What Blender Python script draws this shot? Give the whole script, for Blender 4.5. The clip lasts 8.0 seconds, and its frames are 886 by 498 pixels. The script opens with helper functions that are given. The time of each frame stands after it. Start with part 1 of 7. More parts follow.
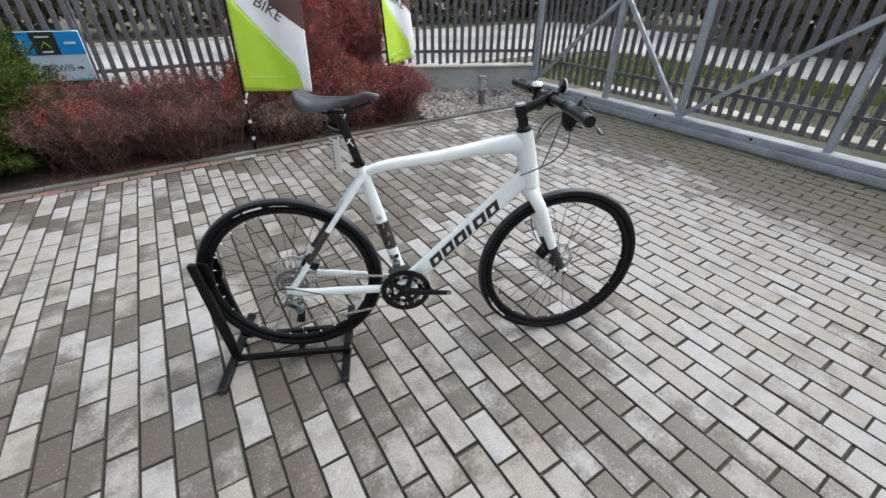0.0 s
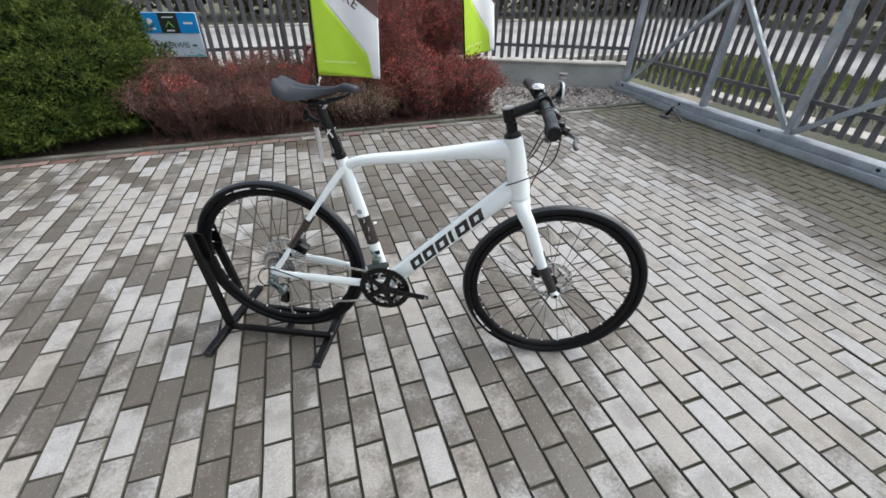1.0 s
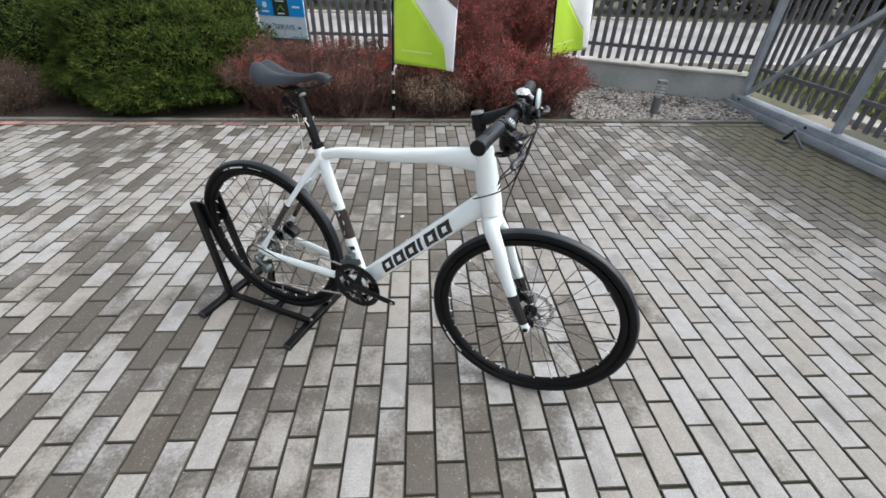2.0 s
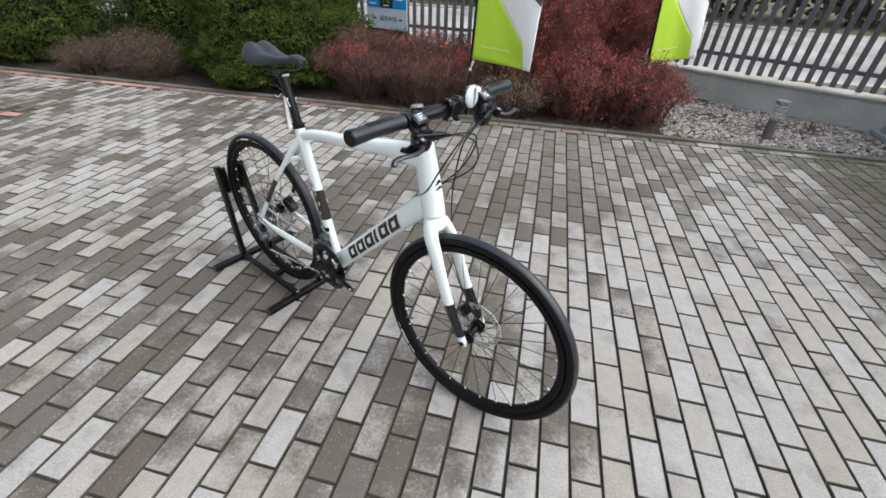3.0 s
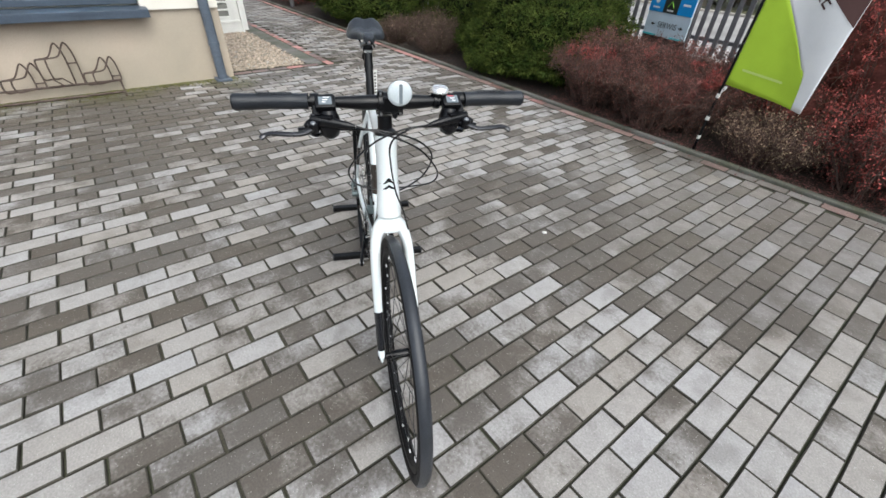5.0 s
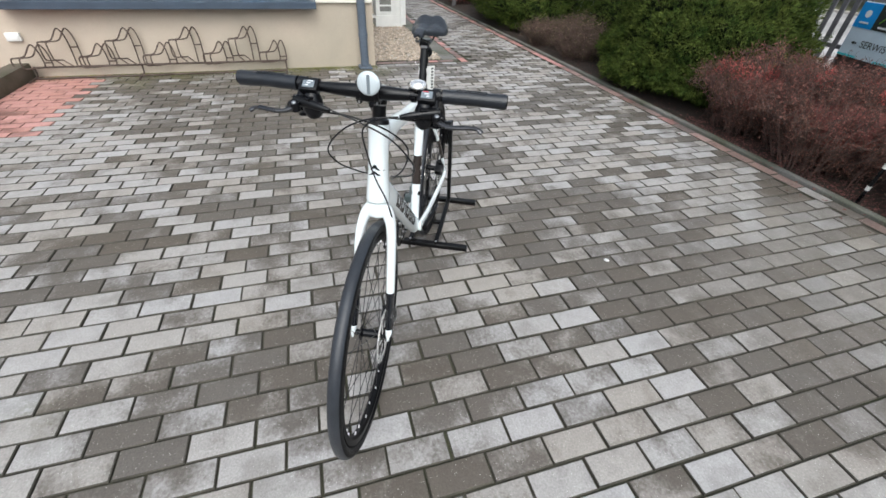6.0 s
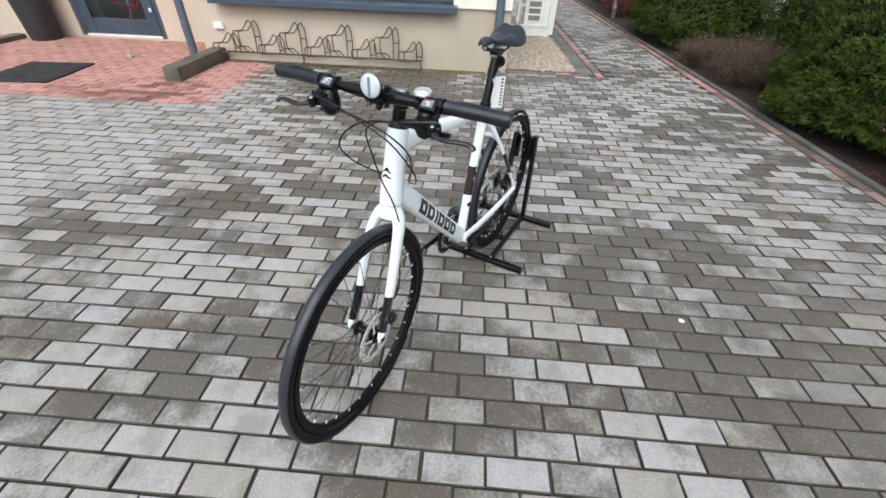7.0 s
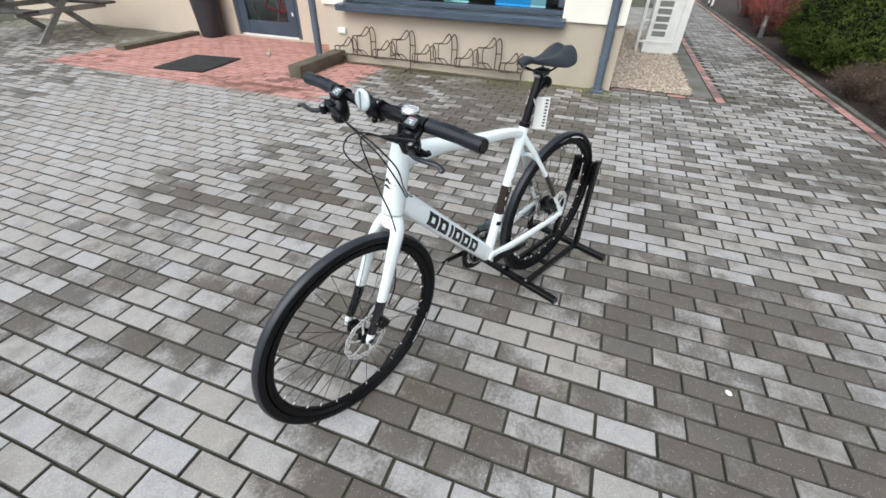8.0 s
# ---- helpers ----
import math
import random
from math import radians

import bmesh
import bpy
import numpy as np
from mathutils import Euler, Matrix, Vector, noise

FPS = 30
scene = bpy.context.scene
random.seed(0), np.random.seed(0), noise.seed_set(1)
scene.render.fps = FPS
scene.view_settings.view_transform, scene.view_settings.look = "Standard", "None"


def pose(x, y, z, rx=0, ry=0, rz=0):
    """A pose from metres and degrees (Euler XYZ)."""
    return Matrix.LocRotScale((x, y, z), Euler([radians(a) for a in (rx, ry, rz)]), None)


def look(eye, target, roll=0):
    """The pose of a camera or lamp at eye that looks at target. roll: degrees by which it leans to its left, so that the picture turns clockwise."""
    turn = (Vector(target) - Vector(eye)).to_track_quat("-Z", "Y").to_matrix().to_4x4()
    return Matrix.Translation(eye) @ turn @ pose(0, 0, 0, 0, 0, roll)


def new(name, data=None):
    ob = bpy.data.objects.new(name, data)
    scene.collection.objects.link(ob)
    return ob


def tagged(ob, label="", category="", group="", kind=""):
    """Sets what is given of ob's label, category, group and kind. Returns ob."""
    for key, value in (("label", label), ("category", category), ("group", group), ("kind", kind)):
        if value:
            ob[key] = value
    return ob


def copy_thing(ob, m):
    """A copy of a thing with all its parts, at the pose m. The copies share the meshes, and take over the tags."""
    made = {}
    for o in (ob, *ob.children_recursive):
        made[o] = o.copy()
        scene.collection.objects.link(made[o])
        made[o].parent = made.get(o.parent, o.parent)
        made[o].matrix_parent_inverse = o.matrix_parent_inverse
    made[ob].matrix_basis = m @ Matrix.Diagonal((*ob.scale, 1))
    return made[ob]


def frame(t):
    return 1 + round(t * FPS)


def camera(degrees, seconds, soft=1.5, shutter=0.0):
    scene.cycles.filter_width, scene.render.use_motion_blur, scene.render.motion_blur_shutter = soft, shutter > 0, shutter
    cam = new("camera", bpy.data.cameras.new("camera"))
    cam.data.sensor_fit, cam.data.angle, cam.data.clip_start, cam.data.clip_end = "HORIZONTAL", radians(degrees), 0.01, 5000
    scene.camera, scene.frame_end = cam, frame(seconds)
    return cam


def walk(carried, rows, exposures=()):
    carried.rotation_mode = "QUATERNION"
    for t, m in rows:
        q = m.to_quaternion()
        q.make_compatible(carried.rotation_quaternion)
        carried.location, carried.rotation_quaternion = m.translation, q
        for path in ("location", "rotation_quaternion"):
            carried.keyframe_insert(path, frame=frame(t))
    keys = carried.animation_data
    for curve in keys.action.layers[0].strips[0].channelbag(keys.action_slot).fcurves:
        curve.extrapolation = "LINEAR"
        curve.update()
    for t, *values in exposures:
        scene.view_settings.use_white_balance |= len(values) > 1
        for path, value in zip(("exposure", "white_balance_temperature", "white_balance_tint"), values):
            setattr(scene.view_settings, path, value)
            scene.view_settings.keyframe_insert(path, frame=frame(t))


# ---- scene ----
cam = camera(94.5, 8.0, soft=1.6)
PATH = [
    (0, (0.055, -0.016, 1.347), (0.954, 1.404, 0.263), 0.2),
    (0.5, (0.236, -0.058, 1.346), (0.967, 1.444, 0.245), 0.5),
    (1, (0.437, -0.104, 1.347), (0.967, 1.469, 0.232), 0.8),
    (1.5, (0.645, -0.093, 1.327), (0.966, 1.525, 0.197), 1.2),
    (1.7, (0.731, -0.083, 1.335), (0.967, 1.546, 0.199), 1.4),
    (2.8, (1.247, -0.017, 1.345), (0.997, 1.587, 0.176), 2.5),
    (3, (1.329, 0.012, 1.33), (0.986, 1.602, 0.166), 2.5),
    (3.5, (1.52, 0.13, 1.331), (0.93, 1.636, 0.154), 2.7),
    (4, (1.686, 0.26, 1.333), (0.858, 1.639, 0.144), 3.0),
    (4.5, (1.816, 0.39, 1.333), (0.765, 1.592, 0.129), 3.0),
    (4.7, (1.85, 0.446, 1.317), (0.721, 1.575, 0.113), 3.1),
    (5.8, (2.06, 0.811, 1.329), (0.589, 1.396, 0.107), 2.7),
    (6, (2.091, 0.885, 1.327), (0.583, 1.363, 0.103), 2.6),
    (6.5, (2.104, 1.052, 1.312), (0.535, 1.256, 0.089), 2.6),
    (7, (2.07, 1.208, 1.327), (0.486, 1.127, 0.109), 2.2),
    (7.5, (2.028, 1.359, 1.339), (0.473, 1.02, 0.128), 1.7),
    (8, (1.991, 1.484, 1.354), (0.485, 0.951, 0.151), 1.4),
]
EXPOSURE = 0.80
walk(cam, [(t, look(eye, target, roll)) for t, eye, target, roll in PATH], exposures=[(0.0, EXPOSURE + 0.11, 6260, 6), (1.5, EXPOSURE + 0.09, 6260, 6), (3.0, EXPOSURE + 0.05, 6340, 6), (4.5, EXPOSURE - 0.03, 6290, 6), (6.0, EXPOSURE - 0.03, 6220, 6), (8.0, EXPOSURE - 0.04, 6150, 5)])

# ---- light: overcast winter day ----
SUN_ELEVATION, SUN_AZIMUTH = 50.0, 98.0
SUN_WAY = Vector((math.sin(radians(SUN_AZIMUTH)) * math.cos(radians(SUN_ELEVATION)), math.cos(radians(SUN_AZIMUTH)) * math.cos(radians(SUN_ELEVATION)), math.sin(radians(SUN_ELEVATION))))
world = bpy.data.worlds.new("overcast_sky")
scene.world = world
world.use_nodes = True
wn = world.node_tree.nodes
sky = wn.new("ShaderNodeTexSky")
sky.sky_type, sky.sun_disc = "NISHITA", False
sky.sun_elevation, sky.sun_rotation = radians(SUN_ELEVATION), radians(SUN_AZIMUTH)
sky.dust_density, sky.ozone_density, sky.air_density = 4.0, 1.0, 1.0
grey = wn.new("ShaderNodeHueSaturation")
grey.inputs["Saturation"].default_value = 0.42
world.node_tree.links.new(sky.outputs[0], grey.inputs["Color"])
world.node_tree.links.new(grey.outputs[0], wn["Background"].inputs["Color"])
wn["Background"].inputs["Strength"].default_value = 0.15

sun_data = bpy.data.lights.new("sun", "SUN")
sun_data.energy, sun_data.angle, sun_data.color = 0.75, radians(80), (1.0, 0.99, 0.975)
sun = new("sun", sun_data)
sun.matrix_world = look(SUN_WAY * 40, (0, 0, 0))


# ---- materials ----
def material(name, base, rough=0.5, metal=0.0, vary=0.18, scale=6.0, fine=90.0, bump=0.15, coat=0.0, second=None, spec=0.5, pieces="", spread=0.25, stain=()):
    """A surface with its colour varied at two scales, grain relief and, if asked, a tone of its own for each piece."""
    m = bpy.data.materials.new(name)
    m.use_nodes = True
    n, link = m.node_tree.nodes, m.node_tree.links.new
    b = n["Principled BSDF"]
    b.inputs["Metallic"].default_value = metal
    b.inputs["Specular IOR Level"].default_value = spec
    b.inputs["Coat Weight"].default_value = coat
    b.inputs["Coat Roughness"].default_value = 0.08
    co = n.new("ShaderNodeTexCoord")
    big, small = n.new("ShaderNodeTexNoise"), n.new("ShaderNodeTexNoise")
    for tex, sc, det in ((big, scale, 5), (small, fine, 3)):
        tex.inputs["Scale"].default_value, tex.inputs["Detail"].default_value = sc, det
        link(co.outputs["Object"], tex.inputs["Vector"])
    ramp = n.new("ShaderNodeMix")
    ramp.data_type = "RGBA"
    other = second or tuple(c * (1 - 2 * vary) for c in base)
    ramp.inputs["A"].default_value, ramp.inputs["B"].default_value = (*base, 1), (*other, 1)
    width = n.new("ShaderNodeMapRange")
    width.inputs["From Min"].default_value, width.inputs["From Max"].default_value = 0.36, 0.68
    link(big.outputs["Fac"], width.inputs["Value"])
    link(width.outputs["Result"], ramp.inputs["Factor"])
    colour = ramp.outputs["Result"]
    grain = n.new("ShaderNodeMix")
    grain.data_type, grain.blend_type = "RGBA", "MULTIPLY"
    grain.inputs["Factor"].default_value = 1.0
    spread_map = n.new("ShaderNodeMapRange")
    spread_map.inputs["From Min"].default_value, spread_map.inputs["From Max"].default_value = 0.3, 0.7
    spread_map.inputs["To Min"].default_value, spread_map.inputs["To Max"].default_value = 1 - vary, 1 + vary * 0.6
    link(small.outputs["Fac"], spread_map.inputs["Value"])
    link(colour, grain.inputs["A"])
    link(spread_map.outputs["Result"], grain.inputs["B"])
    colour = grain.outputs["Result"]
    for sx, sy, sz, reach in stain:
        # a grey-green damp stain of uneven outline
        where, dist = n.new("ShaderNodeNewGeometry"), n.new("ShaderNodeVectorMath")
        dist.operation = "DISTANCE"
        dist.inputs[1].default_value = (sx, sy, sz)
        link(where.outputs["Position"], dist.inputs[0])
        near, rough_edge, soak = n.new("ShaderNodeMapRange"), n.new("ShaderNodeMath"), n.new("ShaderNodeMix")
        near.inputs["From Min"].default_value, near.inputs["From Max"].default_value = reach * 0.2, reach
        near.inputs["To Min"].default_value, near.inputs["To Max"].default_value = 1.0, 0.0
        link(dist.outputs["Value"], near.inputs["Value"])
        rough_edge.operation = "MULTIPLY"
        link(near.outputs["Result"], rough_edge.inputs[0])
        link(big.outputs["Fac"], rough_edge.inputs[1])
        soak.data_type = "RGBA"
        soak.inputs["B"].default_value = (0.25, 0.235, 0.18, 1)
        link(rough_edge.outputs[0], soak.inputs["Factor"])
        link(colour, soak.inputs["A"])
        colour = soak.outputs["Result"]
    if pieces:
        info = n.new("ShaderNodeNewGeometry" if pieces == "island" else "ShaderNodeObjectInfo")
        tone = n.new("ShaderNodeMapRange")
        tone.inputs["To Min"].default_value, tone.inputs["To Max"].default_value = 1 - spread, 1 + spread
        link(info.outputs["Random Per Island" if pieces == "island" else "Random"], tone.inputs["Value"])
        mul = n.new("ShaderNodeMix")
        mul.data_type, mul.blend_type = "RGBA", "MULTIPLY"
        mul.inputs["Factor"].default_value = 1.0
        link(colour, mul.inputs["A"])
        link(tone.outputs["Result"], mul.inputs["B"])
        colour = mul.outputs["Result"]
    link(colour, b.inputs["Base Color"])
    rmap = n.new("ShaderNodeMapRange")
    rmap.inputs["To Min"].default_value, rmap.inputs["To Max"].default_value = max(0.03, rough - 0.12), min(1.0, rough + 0.12)
    link(big.outputs["Fac"], rmap.inputs["Value"])
    link(rmap.outputs["Result"], b.inputs["Roughness"])
    if bump:
        bp = n.new("ShaderNodeBump")
        bp.inputs["Strength"].default_value, bp.inputs["Distance"].default_value = bump, 0.004
        link(small.outputs["Fac"], bp.inputs["Height"])
        link(bp.outputs["Normal"], b.inputs["Normal"])
    return m


# damp and dry patches of the paving: centre, reach, how damp
DAMP_PATCHES = ((2.4, 0.1, 1.5, -0.50), (2.95, 1.5, 1.6, -0.48), (0.45, 2.3, 0.95, 0.25), (1.12, 1.2, 0.42, 0.28), (1.0, 0.62, 0.45, 0.2), (1.2, 0.12, 0.42, 0.34), (0.2, 1.25, 0.4, 0.24), (-0.4, 1.35, 0.6, 0.18), (0.75, 1.58, 0.4, -0.26), (-0.5, 2.8, 1.2, -0.1), (1.62, 0.55, 0.5, -0.24), (0.42, -1.1, 0.5, 0.24), (0.8, -0.35, 0.8, -0.24), (-0.8, -2.2, 2.3, -0.46), (0.4, -2.1, 1.7, -0.36), (-0.2, 0.4, 0.5, 0.16), (-2.5, 0.2, 1.7, 0.42), (-0.83, 1.75, 0.4, 0.25), (2.9, 2.7, 0.9, -0.16), (1.5, 2.5, 0.75, 0.30), (0.75, 2.75, 0.6, 0.12))


def paver_material(name, pieces, light, dark, wet_bias, patches=DAMP_PATCHES, mossy=0.8):
    """Concrete block paving, partly damp: each block dry or damp, with damp stains, pale chips of stone and a little moss."""
    m = bpy.data.materials.new(name)
    m.use_nodes = True
    n, link = m.node_tree.nodes, m.node_tree.links.new
    b = n["Principled BSDF"]
    geo = n.new("ShaderNodeNewGeometry")
    info = n.new("ShaderNodeObjectInfo")
    rnd = geo.outputs["Random Per Island"] if pieces == "island" else info.outputs["Random"]

    def noise_at(scale, detail=4.0):
        tex = n.new("ShaderNodeTexNoise")
        tex.inputs["Scale"].default_value, tex.inputs["Detail"].default_value = scale, detail
        link(geo.outputs["Position"], tex.inputs["Vector"])
        return tex.outputs["Fac"]

    def sums(op, a, c):
        node = n.new("ShaderNodeMath")
        node.operation = op
        for i, v in enumerate((a, c)):
            if isinstance(v, (int, float)):
                node.inputs[i].default_value = v
            else:
                link(v, node.inputs[i])
        return node.outputs[0]

    def step(v, lo, hi, out0=0.0, out1=1.0):
        node = n.new("ShaderNodeMapRange")
        node.interpolation_type = "SMOOTHSTEP"
        node.inputs["From Min"].default_value, node.inputs["From Max"].default_value = lo, hi
        node.inputs["To Min"].default_value, node.inputs["To Max"].default_value = out0, out1
        link(v, node.inputs["Value"])
        return node.outputs["Result"]

    def mix(f, a, c, blend="MIX"):
        node = n.new("ShaderNodeMix")
        node.data_type, node.blend_type = "RGBA", blend
        for key, v in (("Factor", f), ("A", a), ("B", c)):
            if isinstance(v, tuple):
                node.inputs[key].default_value = (*v, 1)
            elif isinstance(v, (int, float)):
                node.inputs[key].default_value = v
            else:
                link(v, node.inputs[key])
        return node.outputs["Result"]

    region = sums("MULTIPLY", sums("SUBTRACT", noise_at(0.7, 2.0), 0.5), 1.0)
    for px, py, reach, amount in patches:
        dist = n.new("ShaderNodeVectorMath")
        dist.operation = "DISTANCE"
        dist.inputs[1].default_value = (px, py, 0.0)
        link(geo.outputs["Position"], dist.inputs[0])
        region = sums("ADD", region, step(dist.outputs["Value"], reach * 0.25, reach, amount, 0.0))
    own = sums("ADD", sums("ADD", sums("ADD", sums("MULTIPLY", rnd, 0.86), 0.05), region), wet_bias)
    soak = n.new("ShaderNodeTexNoise")
    soak.noise_dimensions = "4D"
    soak.inputs["Scale"].default_value, soak.inputs["Detail"].default_value = 8.5, 4.0
    link(geo.outputs["Position"], soak.inputs["Vector"])
    link(sums("MULTIPLY", rnd, 91.0), soak.inputs["W"])
    own = sums("ADD", own, sums("MULTIPLY", sums("SUBTRACT", soak.outputs["Fac"], 0.5), 1.25))
    own = sums("ADD", own, sums("MULTIPLY", sums("SUBTRACT", noise_at(75.0, 3.0), 0.5), 0.5))
    here = n.new("ShaderNodeSeparateXYZ")
    link(geo.outputs["Position"], here.inputs[0])
    own = sums("ADD", own, sums("MULTIPLY", step(here.outputs["X"], 2.9, 3.9, 0.0, 0.85), step(here.outputs["Y"], 2.4, 3.8, 1.0, 0.3)))
    half_dry = n.new("ShaderNodeVectorMath")
    half_dry.operation = "DISTANCE"
    half_dry.inputs[1].default_value = (1.35, 3.5, 0.0)
    link(geo.outputs["Position"], half_dry.inputs[0])
    evenness = step(half_dry.outputs["Value"], 0.6, 1.7, 0.75, 0.0)
    own = sums("ADD", sums("MULTIPLY", own, sums("SUBTRACT", 1.0, evenness)), sums("MULTIPLY", evenness, 0.57))
    damp = step(own, 0.25, 0.76)
    stain = step(noise_at(6.0, 5.0), 0.52, 0.68)
    damp = sums("MAXIMUM", damp, sums("MULTIPLY", stain, 0.35))
    colour = mix(damp, light, dark)
    rnd2 = sums("FRACT", sums("MULTIPLY", rnd, 37.0), 0.0)
    colour = mix(1.0, colour, mix(rnd2, (0.90, 0.855, 0.81), (1.07, 1.08, 1.12)), "MULTIPLY")
    colour = mix(1.0, colour, mix(noise_at(160.0, 3.0), (0.60, 0.60, 0.60), (1.36, 1.36, 1.36)), "MULTIPLY")
    colour = mix(1.0, colour, mix(noise_at(22.0, 4.0), (0.82, 0.82, 0.81), (1.16, 1.16, 1.17)), "MULTIPLY")
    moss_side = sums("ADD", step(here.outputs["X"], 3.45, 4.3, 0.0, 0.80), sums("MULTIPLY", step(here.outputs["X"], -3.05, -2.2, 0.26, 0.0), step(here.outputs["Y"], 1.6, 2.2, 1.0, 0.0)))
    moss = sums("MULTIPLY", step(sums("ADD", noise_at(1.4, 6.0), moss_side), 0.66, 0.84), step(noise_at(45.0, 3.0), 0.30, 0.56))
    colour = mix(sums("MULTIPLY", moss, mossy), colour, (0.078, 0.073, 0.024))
    chips = n.new("ShaderNodeTexVoronoi")
    chips.inputs["Scale"].default_value = 165.0
    link(geo.outputs["Position"], chips.inputs["Vector"])
    pick = n.new("ShaderNodeSeparateColor")
    link(chips.outputs["Color"], pick.inputs[0])
    chip = sums("MULTIPLY", step(chips.outputs["Distance"], 0.14, 0.30, 1.0, 0.0), step(pick.outputs[0], 0.76, 0.98))
    colour = mix(sums("MULTIPLY", chip, 0.75), colour, (0.62, 0.61, 0.58))
    link(colour, b.inputs["Base Color"])
    rough = sums("SUBTRACT", 0.82, sums("MULTIPLY", damp, 0.30))
    link(rough, b.inputs["Roughness"])
    b.inputs["Specular IOR Level"].default_value = 0.45
    bp = n.new("ShaderNodeBump")
    bp.inputs["Strength"].default_value, bp.inputs["Distance"].default_value = 0.5, 0.0025
    link(noise_at(230.0, 3.0), bp.inputs["Height"])
    link(bp.outputs["Normal"], b.inputs["Normal"])
    return m


def glass_material(name, tint=(0.55, 0.6, 0.62)):
    m = bpy.data.materials.new(name)
    m.use_nodes = True
    b = m.node_tree.nodes["Principled BSDF"]
    b.inputs["Base Color"].default_value = (*tint, 1)
    b.inputs["Roughness"].default_value = 0.03
    b.inputs["Transmission Weight"].default_value = 1.0
    b.inputs["IOR"].default_value = 1.45
    return m


GREY_LIGHT, GREY_DARK = (0.345, 0.331, 0.314), (0.112, 0.0985, 0.083)
RED_LIGHT, RED_DARK = (0.47, 0.245, 0.21), (0.17, 0.080, 0.063)
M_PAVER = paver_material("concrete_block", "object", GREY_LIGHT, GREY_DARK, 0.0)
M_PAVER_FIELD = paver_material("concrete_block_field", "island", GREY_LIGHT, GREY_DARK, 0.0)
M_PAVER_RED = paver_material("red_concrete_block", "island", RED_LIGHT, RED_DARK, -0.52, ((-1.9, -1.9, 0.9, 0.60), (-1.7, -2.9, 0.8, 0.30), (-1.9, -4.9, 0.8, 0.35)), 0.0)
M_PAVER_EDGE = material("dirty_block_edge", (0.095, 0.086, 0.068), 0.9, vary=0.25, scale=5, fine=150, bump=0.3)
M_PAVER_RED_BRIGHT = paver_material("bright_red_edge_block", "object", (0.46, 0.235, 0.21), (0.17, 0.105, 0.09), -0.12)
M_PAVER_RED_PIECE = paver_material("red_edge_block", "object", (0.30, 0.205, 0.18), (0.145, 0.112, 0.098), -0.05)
M_JOINT = material("joint_sand", (0.075, 0.067, 0.050), 0.95, vary=0.3, scale=1.6, fine=160, bump=0.4, second=(0.05, 0.058, 0.026))
M_RED_EDGE = material("worn_red_block_edge", (0.27, 0.145, 0.120), 0.9, vary=0.2, scale=5, fine=150, bump=0.3)
M_KERB = material("weathered_kerb_concrete", (0.17, 0.165, 0.15), 0.85, vary=0.3, scale=3, fine=120, bump=0.5, second=(0.085, 0.09, 0.06))
M_SOIL = material("dark_soil", (0.036, 0.026, 0.020), 0.95, vary=0.4, scale=5, fine=70, bump=1.0, second=(0.05, 0.033, 0.024))
M_EARTH = material("grass_and_earth", (0.12, 0.125, 0.055), 0.95, vary=0.3, scale=0.4, fine=20, bump=0.6, second=(0.075, 0.065, 0.045))
M_ROAD = material("wet_pale_asphalt", (0.42, 0.40, 0.385), 0.7, vary=0.12, scale=0.5, fine=60, bump=0.3, second=(0.22, 0.215, 0.205))
M_SLAB = material("pale_concrete_slab", (0.50, 0.465, 0.41), 0.8, vary=0.2, scale=2, fine=60, bump=0.3)
M_PEBBLE = material("grey_pebbles", (0.36, 0.325, 0.30), 0.75, vary=0.2, scale=20, fine=150, bump=0.2, pieces="island", spread=0.65)
M_PEBBLE_WARM = material("cream_pebbles", (0.52, 0.43, 0.34), 0.75, vary=0.2, scale=20, fine=150, bump=0.2, pieces="island", spread=0.45)
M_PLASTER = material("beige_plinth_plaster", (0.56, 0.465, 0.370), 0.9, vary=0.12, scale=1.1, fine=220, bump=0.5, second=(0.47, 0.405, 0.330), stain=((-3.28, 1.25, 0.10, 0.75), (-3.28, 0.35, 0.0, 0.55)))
M_WALL = material("cream_wall_plaster", (0.80, 0.76, 0.68), 0.9, vary=0.06, scale=1.5, fine=260, bump=0.4)
M_SLATE = material("slate_blue_paint", (0.060, 0.082, 0.115), 0.42, vary=0.15, scale=3, fine=80, bump=0.05)
M_PIPE = material("blue_grey_coated_steel", (0.105, 0.132, 0.170), 0.45, vary=0.2, scale=4, fine=60, bump=0.05)
M_GATE = material("galvanised_grey_paint", (0.45, 0.485, 0.53), 0.45, metal=0.15, vary=0.16, scale=5, fine=70, bump=0.08)
M_SLAT = material("charcoal_slat_paint", (0.150, 0.147, 0.158), 0.6, vary=0.2, scale=4, fine=90, bump=0.1)
M_FENCEBASE = material("grey_fence_concrete", (0.55, 0.55, 0.53), 0.9, vary=0.15, scale=2, fine=90, bump=0.4, second=(0.38, 0.40, 0.37))
M_CAP = material("fence_cap_concrete", (0.55, 0.52, 0.47), 0.85, vary=0.15, scale=3, fine=90, bump=0.3)
M_RACK = material("rusty_galvanised_rod", (0.125, 0.092, 0.076), 0.6, metal=0.3, vary=0.3, scale=12, fine=90, bump=0.2, second=(0.065, 0.042, 0.033))
M_MAT = material("black_rubber_mat", (0.022, 0.022, 0.024), 0.85, vary=0.2, fine=200, bump=0.6)
M_BIN = material("dark_grey_plastic", (0.035, 0.037, 0.042), 0.5, vary=0.1, bump=0.05)
M_WHITE = material("white_powder_coat", (0.78, 0.78, 0.75), 0.4, vary=0.05, bump=0.03)
